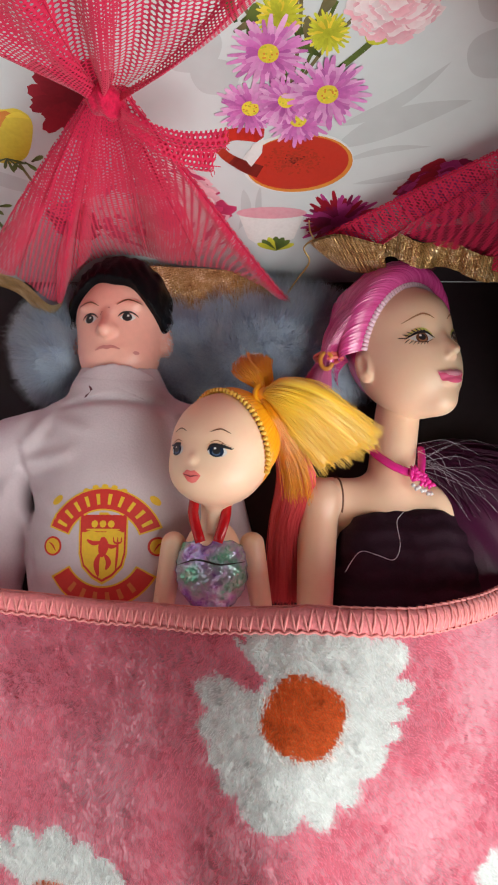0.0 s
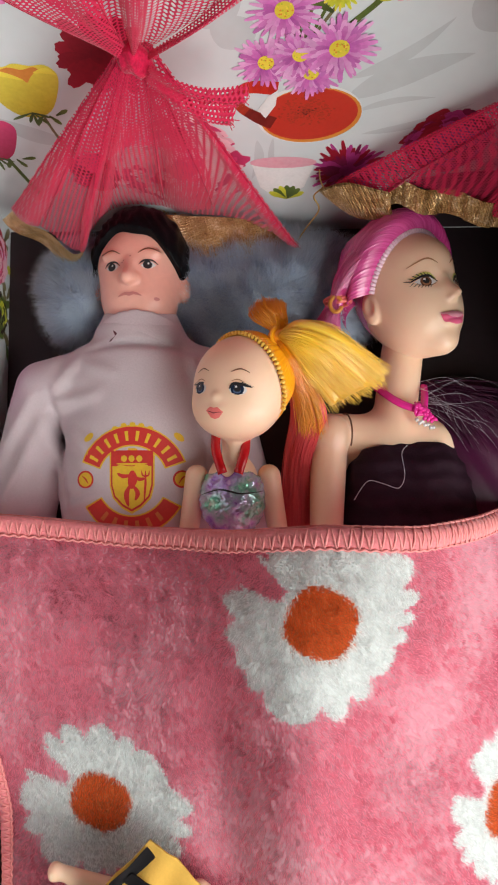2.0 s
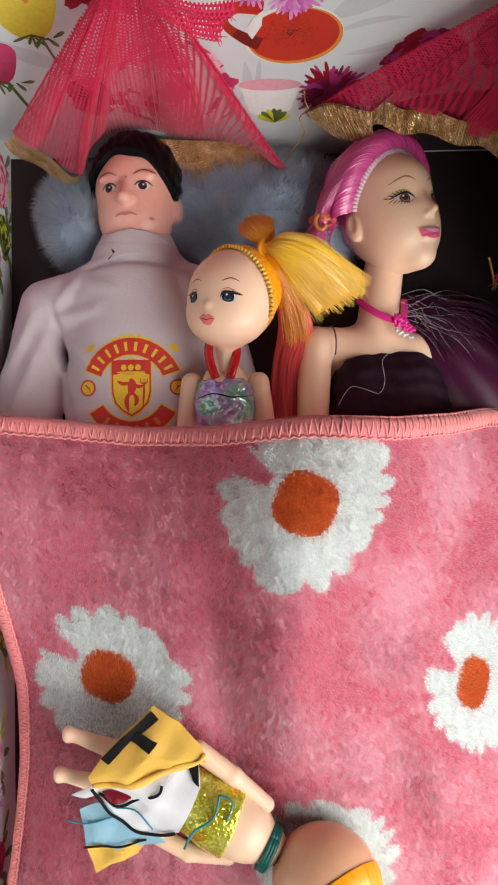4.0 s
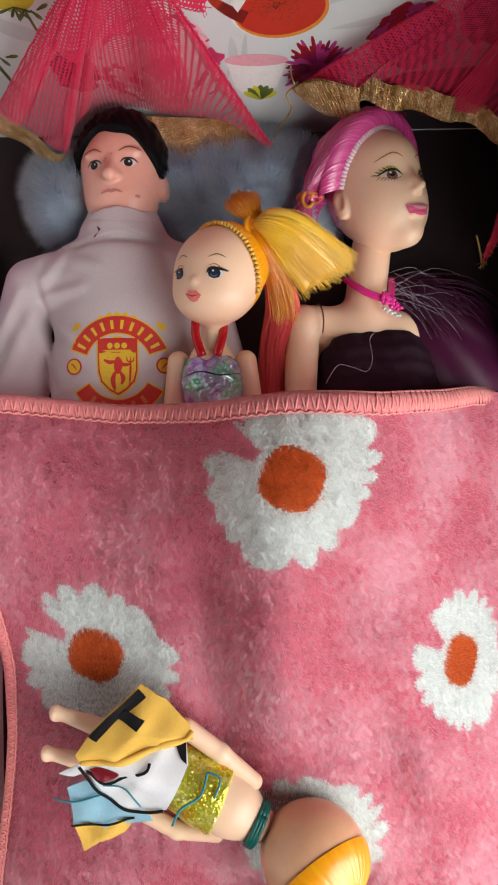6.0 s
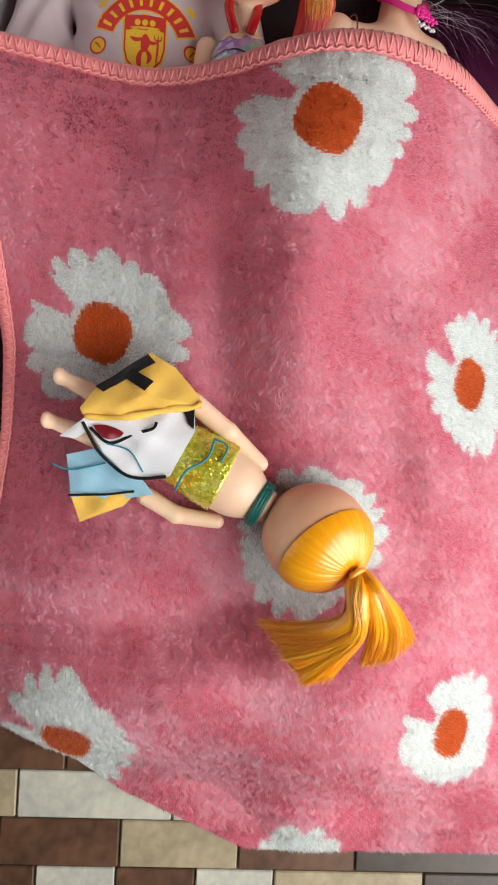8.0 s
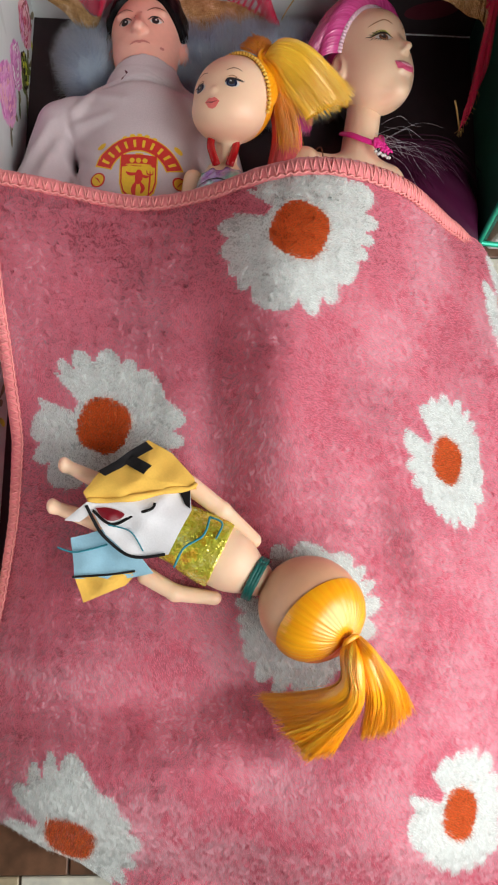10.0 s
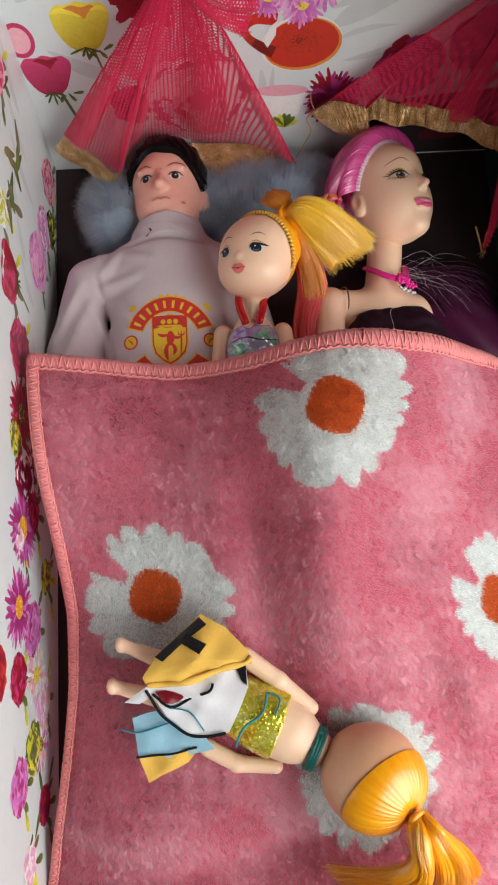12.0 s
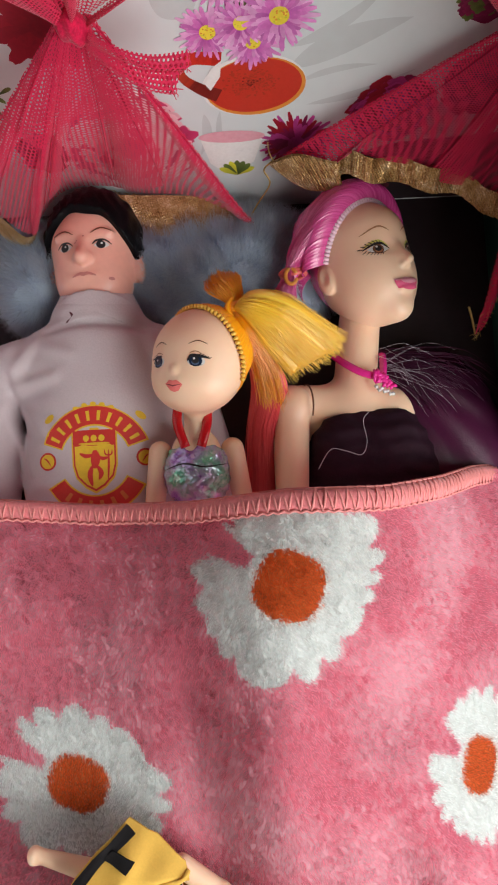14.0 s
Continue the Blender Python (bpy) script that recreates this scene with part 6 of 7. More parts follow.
def woman_doll():
    rnd = random.Random(11)
    out, g = Geo(), Geo()

    def head(p):
        d = ell(p, (0, 6.0, -1.5), (15.0, 19.0, 17.0))
        d = blend(d, ell(p, (0, -5.5, 3.5), (12.6, 13.3, 12.8)), 7)
        d = blend(d, ell(p, (0, 10, 4.2), (11.5, 9.6, 13.0)), 4)
        d = blend(d, ell(p, (0, -16.4, 9.6), (3.6, 3.0, 3.6)), 5)
        d = blend(d, cap(p, (0, 1.5, 15.6), (0, -3.8, 19.2), 0.9, 1.35), 2.4)
        for s in (-1, 1):
            d = blend(d, ell(p, (s * 1.2, -4.8, 17.0), (1.0, 0.8, 1.0)), 1.2)
            d = carve(d, ell(p, (s * 6.2, 2.0, 18.6), (3.8, 2.2, 2.4)), 2.6)
            d = blend(d, ell(p, (s * 14.6, -0.5, -3.0), (1.9, 5.0, 3.4)), 1.0)
            d = carve(d, ell(p, (s * 16.4, 0.3, -2.0), (1.2, 2.8, 1.6)), 0.8)
            d = carve(d, ell(p, (s * 16.0, -3.8, -1.2), (0.8, 0.5, 0.5)), 0.2)
        d = blend(d, ell(p, (0, -10.0, 15.6), (4.0, 0.8, 1.2)), 1.2)
        d = blend(d, ell(p, (0, -11.8, 15.2), (3.4, 0.9, 1.3)), 1.2)
        return d

    v, q = solid(g, head, (-18, -42, -20), (18, 25, 22), 0.6, "skin")
    tree = tree_of(v, q)
    for s in (-1, 1):
        ex, ey = s * 6.6, 1.5

        def spot(*pts):
            """Places round the eye, outward and up."""
            return [(ex + s * a * 1.18, ey + b * 1.18) for a, b in pts]

        decal(g, tree, spot((-2.4, -0.4), (-1.0, 1.1), (0.9, 1.3), (2.7, 0.5), (1.5, -0.9), (-0.4, -1.2)), "eye_white", 0.12)
        decal(g, tree, oval(ex - 0.3, ey + 0.05, 1.6, 1.6), "ink_brown", 0.18)
        decal(g, tree, oval(ex - 0.3, ey - 0.45, 1.05, 0.75), "brow", 0.2, rings=1)
        decal(g, tree, oval(ex - 0.3, ey + 0.2, 0.95, 1.0, n=10), "ink_black", 0.24, rings=1)
        decal(g, tree, oval(ex - 0.7, ey + 0.8, 0.36, 0.36, n=8), "eye_white", 0.3, rings=1)
        stroke(g, tree, spot((-2.4, 0.5), (-0.8, 2.0), (1.2, 2.2), (3.2, 1.2)), 0.7, "lid", 0.16)
        stroke(g, tree, spot((-2.6, -0.4), (-1.0, 1.3), (1.1, 1.5), (3.5, 0.6)), 0.8, "ink_black", 0.24)
        for k in range(7):
            stroke(g, tree, spot((-0.8 + 0.68 * k, 1.5 - 0.05 * (k - 2) ** 2), (-0.3 + 0.78 * k, 2.6 - 0.08 * (k - 2) ** 2)), 0.26, "ink_black", 0.28, 4)
            stroke(g, tree, spot((-0.6 + 0.55 * k, -1.15 + 0.04 * k * k), (-0.2 + 0.66 * k, -1.85 + 0.04 * k * k)), 0.2, "ink_black", 0.28, 4)
        stroke(g, tree, spot((-2.2, -0.7), (0, -1.3), (2.6, -0.2)), 0.24, "ink_brown", 0.24, 8)
        stroke(g, tree, spot((-3.4, 4.4), (-0.6, 5.9), (3.4, 4.6)), 0.5, "brow", 0.16)
    upper = [(-5.4, -8.6), (-3.0, -9.0), (-1.2, -8.8), (0, -9.1), (1.2, -8.8), (3.0, -9.0), (5.4, -8.6), (2.6, -10.2), (0, -10.7), (-2.6, -10.2)]
    lower = [(-5.0, -9.0), (-2.6, -10.3), (0, -10.8), (2.6, -10.3), (5.0, -9.0), (3.6, -11.5), (1.6, -12.3), (0, -12.5), (-1.6, -12.3), (-3.6, -11.5)]
    for k, shape in enumerate((upper, lower)):
        line = curve([(a, b, 0) for a, b in shape + shape[:1]], 61)[:-1]
        decal(g, tree, [(p.x, p.y) for p in line], "lip_pale" if k == 0 else "lip_pink", 0.3 + 0.05 * k, rings=10, mid=(0, -9.8 - 1.8 * k))
    # combed back hair; the hairline lies in one slanting plane
    mid, radii = (0, 6.0, -1.8), (15.1, 19.2, 17.2)
    e1, e2 = Vector((1, 0, 0)), Vector((0, 0.80, 0.60))
    face = e1.cross(e2)

    def start(t):
        f = radians(182 - 182 * t)
        return (e1 * math.cos(f) + e2 * math.sin(f)) * 0.989 + face * 0.15

    solid(g, lambda p: np.maximum(ell(p, mid, radii), ((p[1] - mid[1]) / radii[1] * face.y + (p[2] - mid[2]) / radii[2] * face.z - 0.13) * 15), (-18, -16, -21), (18, 27, 17), 0.6, "pink_hair")
    comb_cap(g, rnd, "pink_hair", mid, radii, (-0.88, -0.10, -0.46), start, 260, 20, lambda t: 0.3 + 6.4 * math.sin(math.pi * t ** 0.75), 0.13)
    for k in range(50):
        d = start((k + 0.5) / 50)
        p = Vector((mid[0] + d.x * (radii[0] + 0.4), mid[1] + d.y * (radii[1] + 0.4), mid[2] + d.z * (radii[2] + 0.4)))
        q = face * 0.55
        tube(g, [p + q, p + d * 1.1, p - q * 1.5 + d * 1.2], lambda t: 0.62 - 0.1 * t, "root_pink", 7)
    out.join(g.moved(turned((50.4, 65, 19), -4, 33, 10), 1.06))
    g = Geo()
    # gathered hair behind the head, tied with a red band, and its tail
    hairsheet(g, [[(44, 88, 22), (32, 83, 26), (25, 74, 24), (23.6, 66, 22), (16, 54, 17), (14, 42, 12)], [(44, 84, 26), (33, 78, 29), (27, 71, 26), (24.6, 65.5, 23.5), (20, 53, 20), (19, 40, 14)], [(42, 72, 24), (35, 70, 26), (29, 67, 24), (25.6, 65, 22), (25, 53, 17), (25, 40, 12)]], 3.0, "pink_hair", rnd, 110, 30, 0.12, 0.1, 0)
    combed(g, [[(44, 88, 23), (32, 83, 27), (25, 74, 25), (23.6, 66, 22.5), (15, 54, 18), (12, 40, 13)], [(44, 84, 27), (33, 78, 30), (27, 71, 27), (24.6, 65.5, 24), (20, 53, 21), (19, 38, 15)], [(42, 72, 25), (35, 70, 27), (29, 67, 25), (25.6, 65, 22.5), (26, 53, 18), (26, 38, 13)]], 900, 3.4, "pink_hair", rnd, 22, 0.11, 0.1, 0.7, 0.2)
    for k in range(3):
        tube(g, [(24.6 + 3.9 * math.cos(a) + 0.5 * k, 65.6 + 0.9 * math.cos(a) - 1.0 * k + 0.8, 22.6 + 3.9 * math.sin(a)) for a in np.linspace(0, 6.283, 22)], 0.7, "lip_red", 7)
    tube(g, [(24.0 + 1.9 * math.cos(a), 63.2 + 2.6 * math.sin(a), 27.0) for a in np.linspace(0.4, 6.0, 18)], 0.7, "orange_print", 7)

    def skin_body(p):
        d = ell(p, (46, 13, 14), (20.5, 13, 11))
        d = blend(d, cap(p, (48.5, 50, 14), (44.5, 24, 16.5), 7.2, 7.4), 5)
        d = blend(d, cap(p, (26, 21, 18), (58, 20, 13), 6.5, 5.6), 5)
        return d

    solid(g, skin_body, (14, -2, 1), (76, 54, 31), 0.8, "skin")
    solid(g, lambda p: blend(cap(p, (21.5, 19, 22), (20, -14, 24), 6.4, 5.4), ell(p, (22, 20, 22), (7, 7, 7)), 2), (11, -22, 13), (32, 29, 33), 0.7, "skin")
    tube(g, [(27.0 + 1.6 * math.sin(a), 20 + 7.0 * math.cos(a), 21.5 + 7.0 * math.sin(a)) for a in np.linspace(-1.9, 2.2, 22)], 0.3, "ink_brown", 5)

    def gown(p):
        x, y, z = p
        d = ell(p, (48.5, -7, 15), (24.0, 31, 14.5))
        d = blend(d, ell(p, (37, 6, 24), (8.5, 9, 6)), 5)
        d = blend(d, ell(p, (55, 6, 23), (8.5, 9, 6)), 5)
        d = d + 0.3 * np.sin(y * 1.1 + 0.7 * np.sin(x * 0.4)) + 0.2 * np.sin(x * 0.9 + y * 0.5)
        return np.maximum(np.maximum(d, y - 17.4 + 0.007 * (x - 52) ** 2), -34 - y)

    solid(g, gown, (22, -36, 0.6), (76, 19, 36), 0.8, "gown")
    # necklace with a moulded flower
    tube(g, curve([(38, 37, 18), (41, 33, 23.5), (46, 29.5, 25.8), (52, 28, 25.5), (54, 32, 22), (55, 37, 17)], 24), 1.3, "hot_pink", 8, 0.6)
    for k in range(30):
        a, r, f = rnd.uniform(0, 6.28), rnd.uniform(1.2, 3.2), rnd.random()
        c = Vector((49.5 + 6.0 * f, 28.5 - 4.0 * f, 26.6 - 0.5 * f))
        tube(g, [c, c + Vector((r * 0.6 * math.cos(a), r * 0.6 * math.sin(a), 1.0)), c + Vector((r * math.cos(a), r * math.sin(a), 0.2))], lambda t: 0.9 - 0.5 * t, "hot_pink", 6, 0.7)
    for k in range(7):
        p = Vector((50 + 0.9 * k, 24.4 - 0.35 * k + rnd.uniform(-0.5, 0.5), 26.4))
        tube(g, [p, p + Vector((0.4, -0.9, 0.3))], 0.6, "white_print", 6)
    # stray pale hairs beside the neck
    for k in range(20):
        a = rnd.uniform(-0.95, 0.15)
        n = rnd.uniform(10, 32)
        s = Vector((53 + rnd.uniform(-2, 3), 33 + rnd.uniform(-4, 5), 20 + rnd.uniform(-3, 4)))
        e = s + Vector((math.cos(a) * n, math.sin(a) * n, rnd.uniform(-4, 8)))
        m = s.lerp(e, 0.5) + Vector((rnd.uniform(-1, 1), rnd.uniform(-2, 6), rnd.uniform(0, 5)))
        q = s.lerp(e, 0.8) + Vector((0, rnd.uniform(-1, 3), rnd.uniform(0, 2)))
        tube(g, curve([s, m, q, e], 12), lambda t: 0.055 - 0.035 * t, "grey_hair", 3, close=False)
    # a loose thread on the bodice
    tube(g, curve([(29, -2, 27.6), (33, 4, 30.2), (38, 3.2, 31.2), (43, 1.8, 30.6), (45, 6, 30.8), (44.6, 13, 28.6), (47, 16, 26.6)], 30), 0.09, "grey_hair", 4)
    out.join(g)
    return finish(out, "doll", "fashion doll with pink hair and strapless dark purple gown")


man_doll()
child_doll()
woman_doll()


# ---- net curtains ----


def strip(g, f, u0, u1, v0, v1, nu, nv, key, size, out=0.0, ridge=0.0, fit=None):
    """Part of a draped surface, lifted by out, and bulged by ridge in the middle."""
    def fn(a, b):
        p = Vector(f(u0 + (u1 - u0) * a, v0 + (v1 - v0) * b))
        return p + Vector((0, -1, 0.25)) * (out + ridge * math.sin(math.pi * a))
    sheet(g, fn, nu, nv, key, size, fit)


def fray(g, f, v, n, length, key, rnd, u0=0.0, u1=1.0):
    for _ in range(n):
        p = Vector(f(rnd.uniform(u0, u1), v))
        d = Vector((rnd.gauss(0, 0.6), -0.4 + rnd.gauss(0, 0.3), -1 + rnd.gauss(0, 0.4))).normalized() * length * rnd.uniform(0.3, 1)
        tube(g, curve([p, p + d * 0.5 + Vector((rnd.gauss(0, 0.6), 0, 0)), p + d], 4), 0.13, key, 3, close=False)


def folds(u, k, ph):
    return math.sin(2 * math.pi * k * u + ph) + 0.5 * math.sin(2 * math.pi * (1.7 * k) * u + 2.1 * ph)


HEM_L = [(-90, 96.5, 23), (-78, 90.5, 15), (-67, 84, 9), (-62, 93.5, 13), (-53, 101.5, 14), (-37, 101.5, 14), (-25, 98.5, 15), (-6, 97.5, 17), (16, 87, 10)]
KNOT_L = Vector((-31, 105, 100))


def skirt_left(u, v):
    h = curve(HEM_L, 81)[min(80, int(u * 80))].lerp(curve(HEM_L, 81)[min(80, int(u * 80) + 1)], u * 80 - int(u * 80))
    k = KNOT_L + Vector(((u - 0.5) * 9, 0, (u - 0.5) * 2))
    p = k.lerp(h, v)
    f = 0.8 * math.sin(9.0 * u + 1.2 * math.sin(7 * u)) + 0.35 * math.sin(26 * u + 4 * math.sin(5 * u))
    wide = math.sin(math.pi * min(1, v * 1.15))
    p += Vector((4.5 * (u - 0.5) * wide + 0.6 * f * v, -5 * math.sin(math.pi * v) - 1.7 * f * v ** 0.8, 2.0 * wide * abs(u - 0.5)))
    return p


def fan_left(u, v):
    t = Vector((-67 + 90 * u, 105 - 4 * abs(u - 0.5), 160))
    k = KNOT_L + Vector(((u - 0.5) * 7, 0, 0))
    p = k.lerp(t, v)
    f = folds(u, 4, 0.4)
    p.x += 2.2 * math.sin(7 * v + 1.0) * v * (2 * u - 1) ** 2
    return p + Vector((9 * math.sin(math.pi * v) * (u - 0.5), -3 * math.sin(math.pi * v) - 1.8 * f * v ** 0.8, 0))


def curtain_left():
    rnd = random.Random(21)
    c = thing("net_curtain", "red net curtain with gold trim, tied in a bow", "curtain", (-31, 118, 0), "curtains of the doll bed")
    inv = Matrix.Translation((0.031, -0.118, 0))

    def put(g, name, label=""):
        ob = g.make(name, c, label)
        ob.matrix_parent_inverse = inv

    g = Geo()
    strip(g, skirt_left, 0, 0.3, 0, 0.885, 50, 60, "net", (0.035, 0.092), fit=(0.006, 0.032))
    strip(g, skirt_left, 0.3, 1, 0, 1.0, 110, 66, "net", (0.07, 0.1), fit=(0.013, 0.072))
    put(g, "skirt", "sheer red net skirt")
    g = Geo()
    strip(g, lambda u, v: skirt_left(0.5 + (u - 0.5) * (0.9 - 0.25 * v), v), 0, 1, 0, 0.36, 80, 40, "net", (0.05, 0.036), 3.2)
    put(g, "inner_layer", "second layer of sheer red net")
    for i, (a, b) in enumerate(((0.0, 0.09), (0.24, 0.37), (0.40, 0.47), (0.66, 0.82), (0.94, 1.0))):
        g = Geo()
        pleat = lambda u, v, a=a, b=b: skirt_left(a + (b - a) * (u + 0.9 * math.sin(4.4 * v + 9 * a) * (1 - v) * v), v)  # noqa: E731
        strip(g, pleat, 0, 1, 0, 0.88 if b < 0.95 else 0.99, 12, 50, "net_thick", (0.011 + (b - a) * 0.10, 0.092), 0.8, 1.2, (0.006, 0.006 + (b - a) * 0.11))
        put(g, "fold")
    g = Geo()
    strip(g, fan_left, 0.1, 0.95, 0, 1, 100, 50, "net", (0.065, 0.075), fit=(0.014, 0.075))
    put(g, "upper_net", "sheer red net")
    for a, b in ((0.0, 0.36), (0.44, 0.58), (0.90, 1.0)):
        g = Geo()
        strip(g, fan_left, a, b, 0, 1, 24, 50, "net_thick", (0.02, 0.075), 1.2, 2.4, (0.008, 0.008 + (b - a) * 0.09))
        put(g, "fold")
    # knot and the small arch over it
    g = Geo()
    solid(g, lambda p: blend(ell(p, (-31.5, 103.0, 100.5), (3.7, 3.6, 4.4)), ell(p, (-28.8, 101.8, 98.0), (2.2, 2.2, 2.2)), 2.5) + 0.3 * np.sin(p[0] * 1.9 + p[2] * 0.25), (-39, 96, 93), (-22, 110, 107), 0.5, "net_knot")
    put(g, "knot", "tight red knot of gathered net")
    for f, u, v1 in [(skirt_left, u, 0.84) for u in (0.0, 0.09, 0.24, 0.37, 0.66, 0.82)] + [(skirt_left, 1.0, 0.99)] + [(fan_left, u, 1.0) for u in (0.0, 0.36, 0.98)]:
        g = Geo()
        wob = rnd.uniform(0, 6)
        tube(g, [f(min(1.0, max(0.0, u + 0.012 * math.sin(5 * v + wob) * (1 - v))), v) + Vector((0, -1.3, 0.3)) for v in np.linspace(0.02, v1, 40)], lambda t: 0.42 - 0.12 * t, "net_knot", 6, 0.5)
        put(g, "selvedge")
    # short frayed tail
    g = Geo()
    def tail(u, v):
        a, b = Vector((-28, 100, 99)), Vector((-7, 100, 86))
        p = a.lerp(b, v) + Vector((0.35, 0, 1)) * ((u - 0.5) * (5 + 11 * v))
        return p + Vector((0, -2.5 * math.sin(3 * math.pi * u) * v - 3 * math.sin(math.pi * v), 0))
    sheet(g, tail, 20, 24, "net_thick", (0.018, 0.026))
    sheet(g, lambda u, v: tail(u, v) + Vector((0.4, -1.2, 0.4)), 20, 24, "net", (0.018, 0.026))
    fray(g, tail, 1.0, 26, 3.0, "red_cloth", rnd)
    put(g, "tail", "frayed net ribbon end")
    g = Geo()
    def trim(u, v):
        return skirt_left(u, 0.875 + 0.125 * v) + Vector((0, -1.2 - 0.5 * math.sin(40 * u), 0.4))
    strip(g, trim, 0.0, 0.30, 0, 1, 50, 8, "gold", (0.1, 0.02), 0.4)
    put(g, "gold_trim", "gold lame border")
    g = Geo()
    upper = curve([(-35, 98.5, 17.5), (-22, 98, 17), (-8, 97, 17), (4, 94, 15.5), (15, 88.5, 11.5)], 81)
    lower = curve([(-34, 88, 15), (-22, 84, 15), (-8, 83, 14.5), (4, 83.5, 13), (17, 85, 10.5)], 81)
    sheet(g, lambda u, v: upper[int(round(u * 80))].lerp(lower[int(round(u * 80))], v) + Vector((0, 0, 0.7 * math.sin(26 * u) * (0.3 + v) + 1.2 * math.sin(math.pi * v))), 80, 10, "gold", (0.1, 0.02))
    fray(g, trim, 1.0, 40, 6, "gold_thread", rnd, 0.55, 1.0)
    put(g, "gold_trim", "gold lame border")
    return c


HEM_R = [(18.5, 101, 31), (33, 96, 28), (39, 98, 37), (52, 95, 37), (66, 92, 38), (80, 86, 40), (90, 78, 40), (95, 66, 38), (93, 54, 28), (89, 43, 15)]
KNOT_R = Vector((88, 108, 84))


def skirt_right(u, v):
    h = curve(HEM_R, 91)[int(round(u * 90))]
    k = KNOT_R + Vector(((u - 0.5) * 8, -(u - 0.5) * 8, 0))
    p = k.lerp(h, v)
    f = 0.5 * folds(u, 2, 2.2)
    p += Vector((0.9 * f * v * (u > 0.6), -3 * math.sin(math.pi * v) * (0.1 + 2 * u * (1 - u)) - 0.7 * f * v ** 0.8 * min(1, 0.2 + 3 * u), 5 * math.sin(math.pi * v) * (0.4 - u)))
    p.x = min(p.x, 99.5)
    return p


FAN_R = [(86, 103, 82), (75, 105, 94), (61, 107, 110), (44, 110, 134), (30, 114, 158)]


def fan_right(u, v):
    edge = curve(FAN_R, 61)[int(round(v * 60))]
    p = edge.lerp(Vector((98.5, 97 + 14 * v, 82 + 76 * v)), u)
    p += Vector((0, -2 * math.sin(math.pi * v) - 1.5 * folds(u, 2, 0.7) * v * (1 - 0.5 * v), 0))
    p.x = min(p.x, 99.5)
    return p


def curtain_right():
    rnd = random.Random(22)
    c = thing("net_curtain", "red net curtain swag with gold trim over dark green side", "curtain", (88, 118, 0), "curtains of the doll bed")
    inv = Matrix.Translation((-0.088, -0.118, 0))

    def put(g, name, label=""):
        ob = g.make(name, c, label)
        ob.matrix_parent_inverse = inv

    g = Geo()
    strip(g, skirt_right, 0, 1, 0, 0.93, 160, 60, "net_thick", (0.12, 0.085), fit=(0.05, 0.125))
    put(g, "skirt", "sheer red net swag")
    for a, b in ((0.46, 0.54), (0.80, 0.90), (0.90, 1.0)):
        g = Geo()
        strip(g, skirt_right, a, b, 0, 0.97, 8, 50, "net_thick", (0.012, 0.085), 1.4, 1.2)
        put(g, "fold")
    g = Geo()
    strip(g, fan_right, 0, 1, 0, 1, 60, 60, "net", (0.06, 0.09), fit=(0.012, 0.07))
    strip(g, fan_right, 0.05, 1, 0, 1, 60, 60, "net", (0.06, 0.09), 2.5, fit=(0.013, 0.068))
    put(g, "upper_net", "sheer red net")
    for a, b in ((0.0, 0.2), (0.5, 0.75)):
        g = Geo()
        strip(g, fan_right, a, b, 0, 1, 20, 60, "net_thick", (0.02, 0.09), 1.0, 2.0, (0.006, 0.018))
        put(g, "fold")
    for u in (0.0, 0.5, 0.86):
        g = Geo()
        tube(g, [skirt_right(u, v) + Vector((0, -1.2, 0.3)) for v in np.linspace(0.02, 0.93, 40)], lambda t: 0.5 - 0.2 * t, "net_thick", 6, 0.5)
        put(g, "selvedge")
    g = Geo()
    solid(g, lambda p: blend(ell(p, (88, 104, 84), (6.5, 5.5, 4.5)), ell(p, (91, 101, 82), (5, 5, 3.6)), 1.0) + 0.35 * np.sin(p[0] * 1.7 + p[2]), (78, 94, 75), (100, 112, 92), 0.6, "red_cloth")
    put(g, "knot", "tight red knot of gathered net")

    def trim(u, v):
        h = curve(HEM_R, 91)[int(round(u * 90))]
        p = skirt_right(u, 0.92) + Vector((0, -1, 0))
        w = 9
        p = p + Vector((0, 0, -3.0 * math.exp(-(((u - 0.22) / 0.06) ** 2))))
        return p + Vector((0.1, -0.55, -0.85)) * (w * (v - 0.2)) + Vector((0, 1.6 * math.sin(38 * u), 1.4 * math.sin(31 * u)))
    g = Geo()
    def corner(u, v):
        top = curve([(18.5, 100.5, 31), (26.5, 99.5, 41), (40, 96, 38.5)], 21)[int(round(u * 20))]
        low = curve([(18.5, 100.5, 31), (31, 94.5, 27), (43, 91.5, 30)], 21)[int(round(u * 20))]
        return top.lerp(low, v) + Vector((0, -1.5 * math.sin(math.pi * u), 0))
    sheet(g, corner, 20, 8, "gold", (0.02, 0.01))
    sheet(g, lambda u, v: corner(u, v) + Vector((0, 0.8, 0)), 20, 8, "gold", (0.02, 0.01))
    put(g, "gold_trim", "turned gold lame corner")
    g = Geo()
    sheet(g, lambda u, v: trim(0.19 + 0.67 * u, v), 80, 8, "gold", (0.1, 0.01))
    put(g, "gold_trim", "gold lame border")
    g = Geo()
    sheet(g, lambda u, v: skirt_right(0.86 + 0.14 * u, 0.90 + 0.1 * v) + Vector((-0.8, -0.6, 0)), 14, 10, "red_cloth", (0.01, 0.01))
    fray(g, skirt_right, 1.0, 26, 5, "gold_thread", rnd, 0.9, 1.0)
    tube(g, curve([(89, 43, 15), (87.6, 45, 18), (86, 48, 21), (84.5, 50.5, 23.5)], 12), 0.45, "gold_thread", 5)
